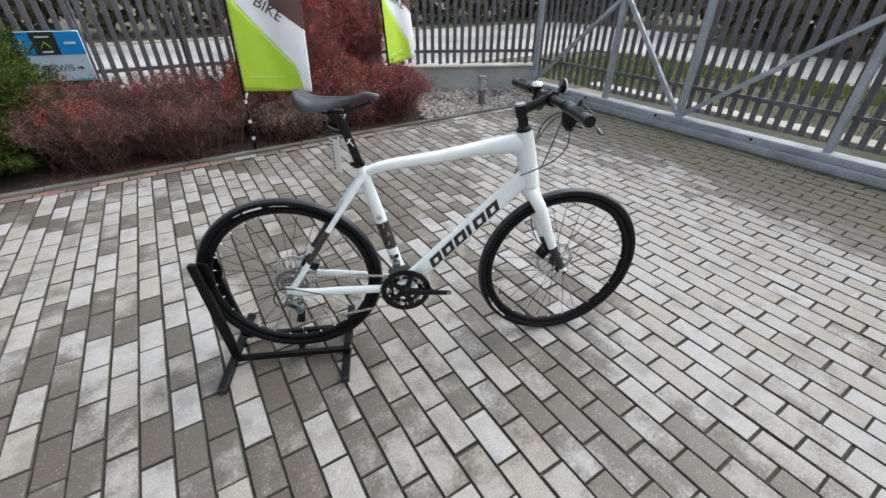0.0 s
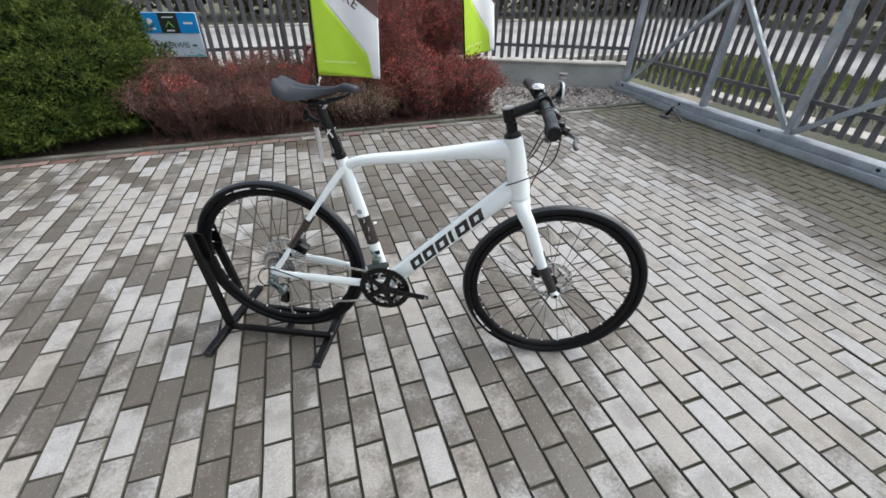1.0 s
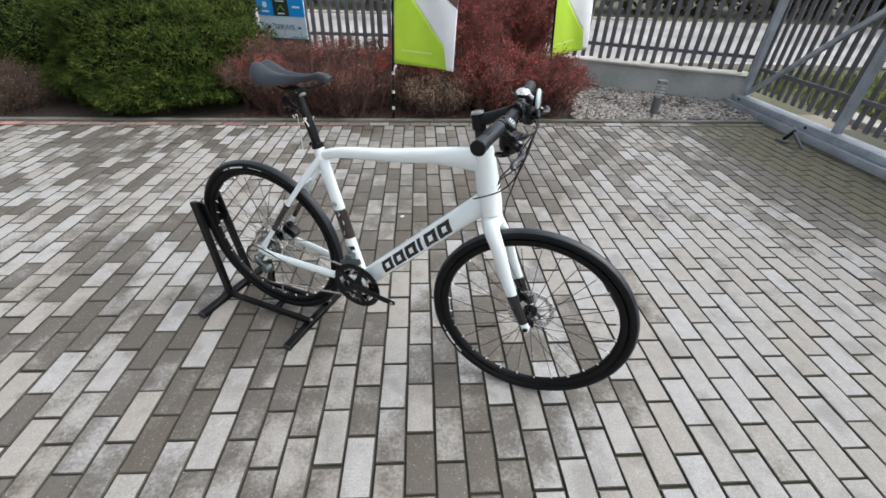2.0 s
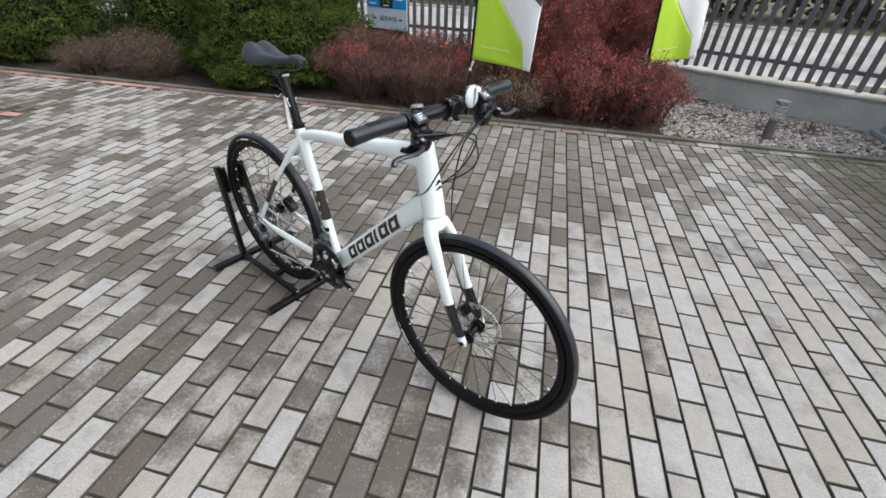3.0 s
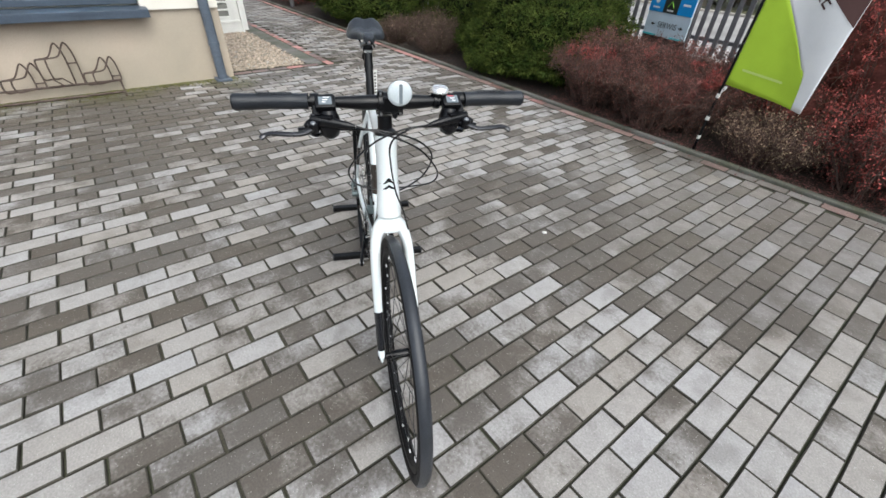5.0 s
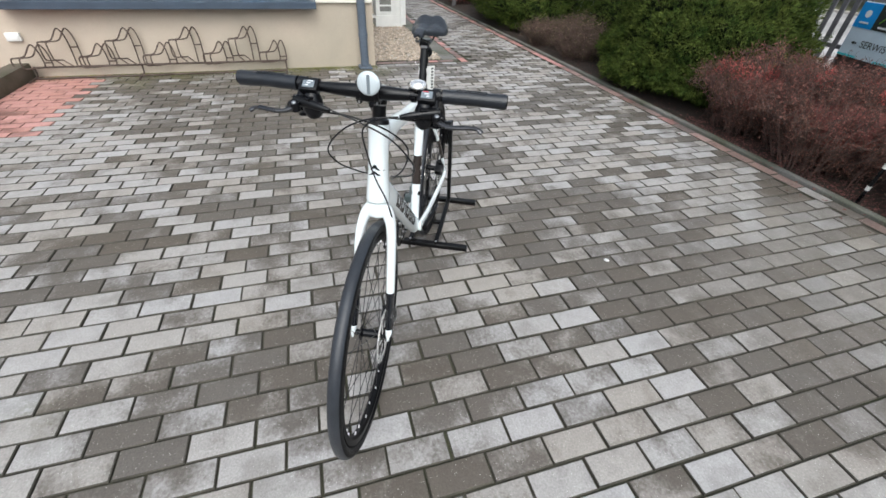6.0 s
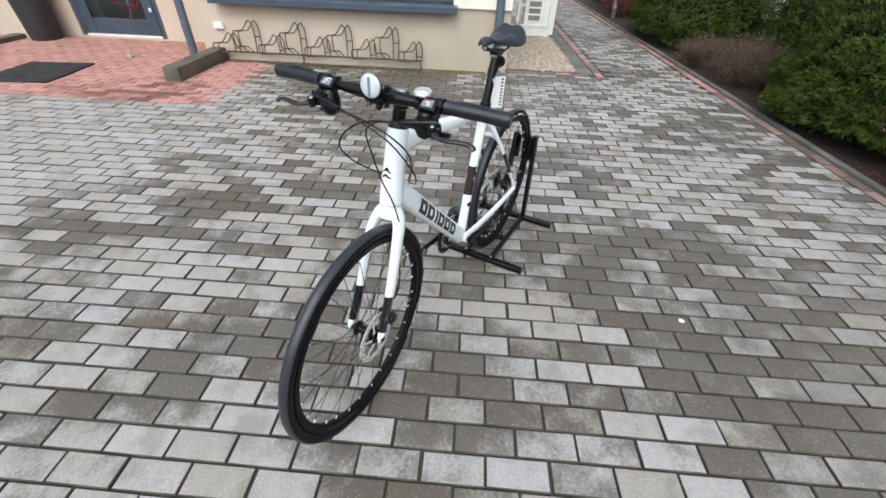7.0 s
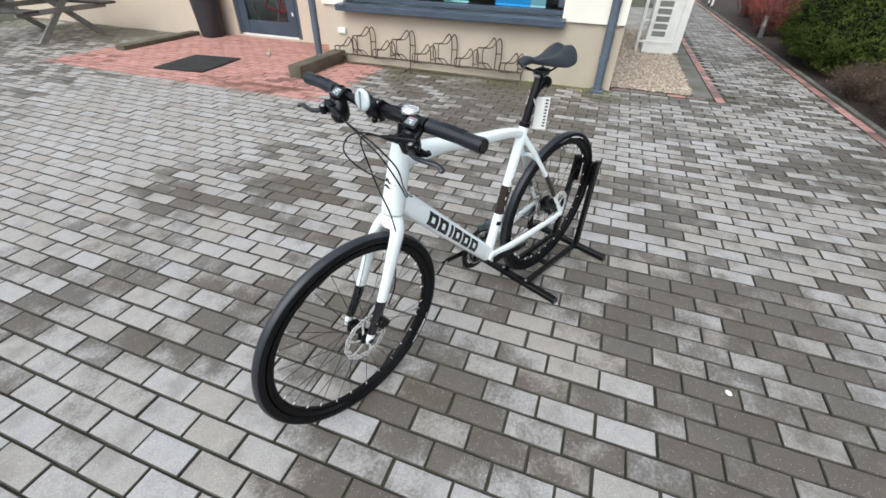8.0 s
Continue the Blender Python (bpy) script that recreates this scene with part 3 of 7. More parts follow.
# glass entrance door
door = holder("door_1", pose(-4.13, -3.77, 0.02), "slate blue glazed entrance door, shut", "door", kind="structure")
bm = bmesh.new()
for y in (-0.59, 0.59):
    box(bm, (0, y, 1.07), (0.07, 0.07, 2.1), None, 0.004)
box(bm, (0, 0, 2.09), (0.068, 1.11, 0.07), None, 0.004)
part("door_frame", bm, M_SLATE, door)
bm = bmesh.new()
for y in (-0.475, 0.475):
    box(bm, (0.01, y, 1.05), (0.055, 0.15, 2.02), None, 0.004)
box(bm, (0.01, 0, 0.13), (0.055, 0.80, 0.20), None, 0.004)
box(bm, (0.01, 0, 2.0), (0.055, 0.80, 0.12), None, 0.004)
part("door_leaf", bm, M_SLATE, door)
bm = bmesh.new()
box(bm, (0.01, 0, 1.085), (0.01, 0.80, 1.71))
pane = part("pane", bm, M_GLASS, door, smooth=False)
pane.visible_shadow = False
bm = bmesh.new()
box(bm, (0.045, 0, 0.018), (0.02, 1.10, 0.03), None, 0.003)
part("threshold", bm, M_WHITE, door, "pale metal threshold strip")
bm = bmesh.new()
tube(bm, [(0.05, 0.44, 0.85), (0.09, 0.44, 0.85), (0.09, 0.44, 1.25), (0.05, 0.44, 1.25)], 0.012)
part("door_handle", bm, M_STEEL, door)
bm = bmesh.new()
box(bm, (0.042, 0.50, 0.36), (0.008, 0.035, 0.05), None, 0.003)
part("lock_plate", bm, M_WHITE, door, "small white plate")

# red bicycle behind the door glass: a frame and two wheels
rb = holder("display_bicycle", pose(-4.58, -3.78, 0.022, 0, 0, 78), "red bicycle standing inside behind the glass door", "bicycle")
for x in (-0.5, 0.5):
    bm = bmesh.new()
    tube(bm, [(x + 0.32 * math.cos(a), 0, 0.34 + 0.32 * math.sin(a)) for a in [2 * math.pi * k / 36 for k in range(36)]], 0.016, 8, closed=True)
    part("wheel", bm, M_STEEL, rb, "pale wheel")
bm = bmesh.new()
for a, b in (((-0.5, 0, 0.34), (-0.05, 0, 0.30)), ((-0.05, 0, 0.30), (-0.2, 0, 0.8)), ((-0.05, 0, 0.30), (0.36, 0, 0.75)), ((-0.2, 0, 0.75), (0.36, 0, 0.85)), ((-0.5, 0, 0.34), (-0.2, 0, 0.75)), ((0.36, 0, 0.9), (0.5, 0, 0.34))):
    tube(bm, [a, b], 0.02, 10)
part("frame", bm, M_RED, rb)


def downpipe(name, x, y, label):
    p = holder(name, pose(x, y, 0), label, "drainpipe", "drainpipes")
    bm = bmesh.new()
    tube(bm, [(0, 0, 0.0), (0, 0, 3.1)], 0.047, 20)
    part("pipe", bm, M_PIPE, p)
    for z in (0.34, 1.6):
        bm = bmesh.new()
        tube(bm, [(0, 0, z), (0, 0, z + 0.035)], 0.053, 20)
        box(bm, (-0.05, 0, z + 0.017), (0.06, 0.02, 0.02))
        part("collar", bm, M_PIPE, p)
    bm = bmesh.new()
    box(bm, (0.01, 0, 0.012), (0.16, 0.15, 0.024), None, 0.006)
    part("drain_cover", bm, M_PIPE, p, "dark drain cover at the foot of the pipe")
    return p


downpipe("drainpipe", WALL_X + 0.087, 1.475, "blue-grey steel downpipe at the corner of the wall")
downpipe("drainpipe", -3.27, -2.29, "blue-grey steel downpipe beside the entrance")

bm = bmesh.new()
box(bm, (0, 0, 0), (0.035, 0.12, 0.075), None, 0.008, 2)
box(bm, (0.02, 0, 0.0), (0.006, 0.09, 0.05), None, 0.002)
thing("wall_socket", bm, M_WHITE, "small white weatherproof box on the plinth", "socket", at=pose(WALL_X + 0.0175, -1.87, 0.375))

bin_ = holder("waste_bin", pose(-3.84, -4.74, 0.0), "tall dark grey waste bin beside the entrance door", "bin")
bm = bmesh.new()
spin(bm, [(0.0, 0.0), (0.165, 0.0), (0.18, 0.03), (0.222, 0.66), (0.228, 0.70), (0.212, 0.70), (0.205, 0.64), (0.0, 0.64)], (0, 0, 1), n=28)
part("body", bm, M_BIN, bin_)
bm = bmesh.new()
spin(bm, [(0.230, 0.695), (0.234, 0.72), (0.215, 0.81), (0.13, 0.87), (0.0, 0.88)], (0, 0, 1), n=28)
box(bm, (0.212, 0, 0.755), (0.03, 0.19, 0.065), None, 0.01)
part("lid", bm, M_BIN, bin_)

for y, x0, top in ((-1.94, -2.24, 0.14), (-5.10, -2.45, 0.06)):
    bm = bmesh.new()
    box(bm, (x0 - (0.51 if y > -3 else 0.685), y, top / 2 - 0.01), (1.02 if y > -3 else 1.37, 0.17, top + 0.02), None, 0.012, 2)
    thing("entrance_kerb_block", bm, M_MOSSBLOCK, "mossy dark concrete kerb block beside the entrance", "kerb", "entrance kerb blocks")

bm = bmesh.new()
box(bm, (0, 0, 0.008), (0.76, 0.71, 0.014), None, 0.004)
box(bm, (0, 0, 0.0145), (0.68, 0.63, 0.008), None, 0.003)
thing("door_mat", bm, M_MAT, "black rubber door mat on the red paving", "mat", at=pose(-2.30, -3.49, 0.003, 0, 0, 6))

wedge = holder("door_wedge", pose(-3.10, -3.02, 0.003, 0, 0, 30), "small wooden door wedge lying on the red paving", "doorstop")
bm = bmesh.new()
tube(bm, [(-0.10, 0, 0.06), (-0.05, 0, 0.045), (0.04, 0, 0.02)], [0.012, 0.016, 0.022], 8)
part("stick", bm, M_WOOD, wedge)
bm = bmesh.new()
box(bm, (0.06, 0, 0.018), (0.07, 0.06, 0.036), None, 0.01, 2)
part("foot", bm, M_SLAB, wedge)

# outdoor unit on a white frame over the pebbles
unit = holder("air_conditioner", pose(-5.92, 2.13, 0.0), "white outdoor air conditioning unit on a frame", "air conditioner")
bm = bmesh.new()
box(bm, (0, 0.10, 0.48), (0.32, 0.44, 0.72), None, 0.015, 2)
part("body", bm, M_WHITE, unit)
bm = bmesh.new()
box(bm, (0.158, 0.04, 0.52), (0.008, 0.19, 0.60))
grille = part("grille", bm, M_GRILLE, unit, "grey mesh opening", smooth=False)
for k in range(7):
    bm = bmesh.new()
    box(bm, (0.166, 0.04, 0.22 + k * 0.10), (0.012, 0.20, 0.026), None, 0.003)
    part("grille_bar", bm, M_WHITE, grille)
bm = bmesh.new()
box(bm, (0.10, 0.345, 0.60), (0.012, 0.10, 1.16), None, 0.003)
part("side_panel", bm, M_WHITE, unit, "narrow white side panel")
bm = bmesh.new()
for y in (-0.22, 0.30):
    bar(bm, (-0.14, y, 0.0), (-0.14, y, 1.1), 0.03, 0.03)
    bar(bm, (0.18, y, 0.0), (0.18, y, 1.1), 0.03, 0.03)
for z in (0.16, 0.45, 0.95):
    bar(bm, (0.18, -0.22, z), (0.18, -0.10, z), 0.02, 0.02)
    bar(bm, (-0.14, -0.22, z), (0.18, -0.22, z), 0.02, 0.02)
bar(bm, (0.18, -0.22, 0.16), (0.18, 0.30, 0.16), 0.03, 0.03)
part("support_frame", bm, M_WHITE, unit)
bm = bmesh.new()
box(bm, (0.0, 0.08, 0.08), (0.36, 0.44, 0.16), None, 0.01)
part("plinth_block", bm, M_WHITE, unit)

# pebble patch beside the wall with its concrete border
bm = bmesh.new()
box(bm, (-7.80, 2.07, -0.03), (8.5, 0.90, 0.05))
thing("pebble_bed_base", bm, M_SLAB, "pale base under the cream pebbles", "gravel", kind="structure")
bm = bmesh.new()
bar(bm, (-3.44, border_y(-3.44) - 0.215, -0.02), (-20.0, border_y(-20.0) - 0.215, -0.02), 0.20, 0.06, 0.006)
thing("pebble_border", bm, M_KERB, "grey concrete border of the pebble bed", "kerb", kind="structure")


def pebbles(bm, x0, x1, y0, y1, z, count, size, r, inside=None):
    """Small rounded stones, each a lopsided eight-sided lump."""
    for _ in range(count):
        x, y = r.uniform(x0, x1), r.uniform(y0, y1)
        if inside and not inside(x, y):
            continue
        s = size * r.uniform(0.55, 1.3)
        a = r.uniform(0, 6.28)
        m = Matrix.Translation((x, y, z + s * 0.2 * r.random())) @ Euler((r.uniform(-0.5, 0.5), r.uniform(-0.5, 0.5), a)).to_matrix().to_4x4() @ Matrix.Diagonal((s, s * r.uniform(0.55, 0.9), s * r.uniform(0.35, 0.6), 1))
        vs = [bm.verts.new(m @ Vector(q)) for q in ((0.5, 0, 0), (0.2, 0.5, 0), (-0.4, 0.35, 0), (-0.5, -0.15, 0), (-0.05, -0.5, 0), (0.15, 0.05, 0.5), (-0.2, -0.05, 0.48))]
        for f in ((0, 1, 5), (1, 2, 6, 5), (2, 3, 6), (3, 4, 6), (4, 0, 5, 6)):
            bm.faces.new([vs[i] for i in f])


bm = bmesh.new()
pebbles(bm, -8.0, -3.46, 1.62, 2.55, 0.0, 9000, 0.034, rng, lambda x, y: y < border_y(x) - 0.30)
thing("cream_pebbles", bm, M_PEBBLE_WARM, "cream and tan pebbles beside the wall", "pebbles", kind="stuff")

# moss along the foot of the plinth
verts_, mr = bmesh.new(), random.Random(31)
for _ in range(4200):
    y = mr.uniform(-2.1, 1.62)
    x = WALL_X + 0.006 + abs(mr.gauss(0, 0.075)) * (0.5 + noise.noise((y * 1.7, 0, 3.0)) + 0.5)
    if x > -2.9:
        continue
    pebbles(verts_, x, x + 0.001, y, y + 0.001, -0.002, 1, 0.016, mr)
thing("moss", verts_, M_MOSS, "yellow-green moss along the foot of the wall", "moss", kind="stuff")

# bicycle rack: two rails and wheel holders, low and high by turns, each of two hoops with links
rack = holder("bicycle_rack", pose(WALL_X, -0.62, 0.0), "rusty galvanised bicycle rack against the plinth", "bicycle rack")
for x, z in ((0.05, 0.10), (0.13, 0.014)):
    bm = bmesh.new()
    tube(bm, [(x, -1.20, z), (x, 1.20, z)], 0.0095, 10)
    part("rail", bm, M_RACK, rack)
for y in (-1.20, -0.25, 1.20):
    bm = bmesh.new()
    tube(bm, spline([(0.26, y, 0.010), (0.13, y, 0.016), (0.06, y, 0.03), (0.05, y, 0.11)], 8), 0.008, 8)
    part("leg", bm, M_RACK, rack)
for k in range(9):
    y, top = -1.10 + k * 0.281, (0.45 if k % 2 else 0.31)
    arm, foot = top - 0.095, (0.180 if k % 2 else 0.105)
    for d in (-0.034, 0.034):
        bm = bmesh.new()
        back = [(0.05, y + d + 0.030, 0.10), (0.040, y + d + 0.034, top - 0.17), (0.040, y + d + 0.030, top - 0.080), (0.046, y + d + 0.020, top - 0.030), (0.058, y + d + 0.004, top), (0.074, y + d - 0.014, top - 0.012), (0.092, y + d - 0.042, top - 0.056)]
        front = [(0.106, y + d - 0.070, arm + 0.004), (0.126, y + d - 0.105, arm - 0.004), (0.150, y + d - 0.150, arm - 0.004), (0.158, y + d - 0.166, arm - 0.022), (0.158, y + d - 0.168, foot + 0.040), (0.150, y + d - 0.156, foot + 0.006), (0.120, y + d - 0.110, foot)]
        tube(bm, spline(back + front, 64), 0.0066, 7)
        part("hoop", bm, M_RACK, rack)
    for q, x, z in ((-0.155, 0.152, arm - 0.005), (-0.110, 0.120, foot), (0.034, 0.040, top - 0.17)):
        bm = bmesh.new()
        tube(bm, [(x, y + q - 0.040, z), (x, y + q + 0.040, z)], 0.0066, 7)
        part("link", bm, M_RACK, rack)
    for d in (-0.034, 0.034):
        bm = bmesh.new()
        tube(bm, [(0.120, y + d - 0.110, foot), (0.085, y + d - 0.050, 0.104), (0.05, y + d - 0.010, 0.10)], 0.0060, 7)
        part("stay", bm, M_RACK, rack)

# picnic table beyond the entrance
table = holder("picnic_table", pose(-2.66, -7.05, 0.0, 0, 0, 6), "grey weathered picnic table with crossed legs beyond the entrance", "table")
for k in range(4):
    bm = bmesh.new()
    box(bm, (-0.27 + k * 0.18, 0, 0.735), (0.165, 1.75, 0.035), None, 0.006)
    part("top_plank", bm, M_GREYWOOD, table)
for x in (-0.62, 0.62):
    bm = bmesh.new()
    box(bm, (x, 0, 0.445), (0.22, 1.75, 0.035), None, 0.006)
    part("seat_plank", bm, M_DARKWOOD, table, "dark wet seat plank")
for y in (-0.6, 0.6):
    for d in (-1, 1):
        bm = bmesh.new()
        bar(bm, (d * 0.52, y + d * 0.022, 0.0), (-d * 0.30, y + d * 0.022, 0.71), 0.04, 0.085, 0.005)
        part("leg", bm, M_GREYWOOD, table)
    bm = bmesh.new()
    bar(bm, (-0.70, y + 0.06, 0.405), (0.70, y + 0.06, 0.405), 0.035, 0.07, 0.004)
    part("cross_beam", bm, M_GREYWOOD, table)

# white trolley at the far end of the path
cart = holder("trolley", pose(-12.9, 3.60, -0.004, 0, 0, 0), "white metal trolley at the far end of the path", "trolley")
bm = bmesh.new()
for x in (-0.3, 0.3):
    for y in (-0.28, 0.28):
        bar(bm, (x, y, 0.06), (x, y, 0.9), 0.04, 0.04)
for z in (0.25, 0.9):
    for x in (-0.3, 0.3):
        bar(bm, (x, -0.28, z), (x, 0.28, z), 0.04, 0.04)
    for y in (-0.28, 0.28):
        bar(bm, (-0.3, y, z), (0.3, y, z), 0.04, 0.04)
part("frame", bm, M_WHITE, cart)
for x in (-0.3, 0.3):
    for y in (-0.28, 0.28):
        bm = bmesh.new()
        spin(bm, [(0.0, -0.015), (0.05, -0.015), (0.05, 0.015), (0.0, 0.015)], (0, 1, 0), (x, y, 0.05), 14)
        part("wheel", bm, M_BLACK, cart)


# ---- fence on its concrete base ----
FENCE = [(-14.0, 6.62), (2.72, 6.02), (4.86, 4.95)]


def fence_run(a, b, base, label):
    a, b = Vector((*a, 0)), Vector((*b, 0))
    f = holder("fence", pose(*a, 0, 0, math.degrees(math.atan2(b.y - a.y, b.x - a.x))), label, "fence", "fence runs", "structure")
    length = (b - a).length
    if base:
        bm = bmesh.new()
        box(bm, (length / 2, 0.06, 0.10), (length, 0.22, 0.42), None, 0.008)
        part("base_wall", bm, M_FENCEBASE, f, "grey concrete base")
        bm = bmesh.new()
        box(bm, (length / 2, 0.05, 0.325), (length + 0.02, 0.26, 0.03), None, 0.008)
        part("coping", bm, M_CAP, f, "pale concrete coping")
    for z in (0.525, 1.42):
        bm = bmesh.new()
        bar(bm, (0, 0.02, z), (length, 0.02, z), 0.03, 0.04, 0.003)
        part("rail", bm, M_SLAT, f)
    bm = bmesh.new()
    box(bm, (0, 0, 0), (0.052, 0.018, 1.40), None, 0.004)
    me = finish("slat", bm, M_SLAT)
    n = round(length / 0.110)
    for k in range(n):
        shared("slat", me, f, pose((k + 0.5) * length / n, -0.006, 1.065 + 0.01 * math.sin(k * 2.1), 0, rng.uniform(-0.5, 0.5), 0))
    m = round(length / 2.3)
    for k in range(m + 1):
        bm = bmesh.new()
        bar(bm, (k * length / m, 0.07, 0.36), (k * length / m, 0.07, 1.8), 0.06, 0.06, 0.004)
        part("post", bm, M_SLAT, f)
    return f


fence_run(FENCE[0], FENCE[1], True, "charcoal slatted metal fence on a concrete base behind the shrubs")
fence_run(FENCE[1], FENCE[2], True, "charcoal slatted metal fence on a concrete base beside the gate")

# sliding gate: a grey welded frame with slats behind it
gate = holder("sliding_gate", pose(4.74, 0, 0), "grey steel sliding gate with charcoal slats, shut", "gate")
bm = bmesh.new()
box(bm, (-0.015, 0.75, 0.101), (0.16, 8.3, 0.066), None, 0.006, 2)
part("bottom_beam", bm, M_GATE, gate)
bm = bmesh.new()
box(bm, (-0.045, 0.75, 0.033), (0.23, 8.4, 0.064), None, 0.010, 2)
box(bm, (-0.152, 0.75, 0.068), (0.018, 8.4, 0.012), None, 0.003)
part("track", bm, M_GATE, gate, "grey guide rail under the gate")
for k in range(8):
    bm = bmesh.new()
    spin(bm, [(0.0, 0.014), (0.012, 0.012), (0.015, 0.0)], (-1, 0, 0.6), (-0.098, 4.75 - k * 1.02, 0.104), 12)
    part("rubber_stop", bm, M_BLACK, gate, "black rubber stop")
bm = bmesh.new()
bar(bm, (0, -3.4, 1.55), (0, 4.94, 1.55), 0.06, 0.06, 0.004)
part("top_beam", bm, M_GATE, gate)
for y in (4.83, 3.50, 2.50, 1.12, 0.1, -1.3, -2.3):
    bm = bmesh.new()
    bar(bm, (0, y, 0.132), (0, y, 1.53), 0.07, 0.06, 0.004, up=(0, 1, 0))
    part("upright", bm, M_GATE, gate)
for a, b in (((4.79, 0.16), (3.54, 1.22)), ((3.46, 1.24), (2.54, 0.16)), ((2.46, 0.16), (1.16, 1.18)), ((1.08, 1.22), (0.14, 0.16)), ((0.06, 0.16), (-1.26, 1.18))):
    bm = bmesh.new()
    bar(bm, (-0.004, *a), (-0.004, *b), 0.045, 0.045, 0.004, up=(1, 0, 0))
    part("brace", bm, M_GATE, gate)
for z in (0.43, 1.38):
    bm = bmesh.new()
    bar(bm, (0.055, -3.4, z), (0.055, 4.90, z), 0.03, 0.04, 0.003)
    part("rail", bm, M_SLAT, gate)
bm = bmesh.new()
box(bm, (0, 0, 0), (0.018, 0.052, 1.42), None, 0.004)
slat_me = finish("slat", bm, M_SLAT)
for k in range(76):
    shared("slat", slat_me, gate, pose(0.080, 4.84 - k * 0.108, 0.90, rng.uniform(-0.4, 0.4), 0, 0))
latch = holder("gate_stop", pose(4.42, 3.60, 0.0, 0, 0, 8), "worn steel floor stop beside the gate", "gate stop")
bm = bmesh.new()
box(bm, (-0.05, 0.03, 0.014), (0.05, 0.12, 0.024), None, 0.005)
part("foot_plate", bm, M_SLAT, latch)
bm = bmesh.new()
bar(bm, (-0.02, -0.02, 0.11), (-0.05, -0.19, 0.012), 0.022, 0.022, 0.004)
part("strut", bm, M_SLAT, latch)
bm = bmesh.new()
bar(bm, (-0.03, 0.04, 0.02), (0.0, -0.01, 0.125), 0.05, 0.03, 0.005)
part("upright", bm, M_BLACK, latch)
bm = bmesh.new()
bar(bm, (-0.015, 0.05, 0.105), (0.02, 0.02, 0.15), 0.05, 0.012, 0.004)
part("hook", bm, M_STEEL, latch, "bright worn steel hook")

# low bollard lamp in the pebble corner
lamp = holder("bollard_lamp", pose(3.49, 4.47, -0.02, 0, 0, 20), "low stone-grey bollard lamp with a louvred steel head", "lamp")
bm = bmesh.new()
tube(bm, [(0, 0, 0), (0, 0, 0.21)], 0.045, 20)
part("post", bm, M_SLAT, lamp, "dark post")
for k in range(5):
    bm = bmesh.new()
    tube(bm, [(0, 0, 0.225 + k * 0.032), (0, 0, 0.235 + k * 0.032)], 0.055, 20)
    part("louvre", bm, M_STEEL, lamp)
bm = bmesh.new()
tube(bm, [(0, 0, 0.21), (0, 0, 0.37)], 0.030, 16)
part("diffuser", bm, M_WHITE, lamp)
bm = bmesh.new()
tube(bm, [(0, 0, 0.37), (0, 0, 0.385)], 0.055, 20)
part("cap", bm, M_STEEL, lamp)


far_lamp = copy_thing(lamp, pose(-8.25, 4.16, -0.03, 4, 0, 60))
tagged(far_lamp, "low bollard lamp with a louvred head among the red shrubs", "lamp")


def in_corner(x, y):
    return y > edge_y(x) + 0.07 and x > 2.58 + 0.25 * noise.noise((0, y * 2, 0)) and y < 5.92 - 0.475 * (x - 2.72)


bm = bmesh.new()
pebbles(bm, 2.3, 4.8, 4.1, 5.95, 0.015, 8500, 0.046, rng, in_corner)
thing("grey_pebbles", bm, M_PEBBLE, "grey and white pebbles in the corner by the fence", "pebbles", kind="stuff")


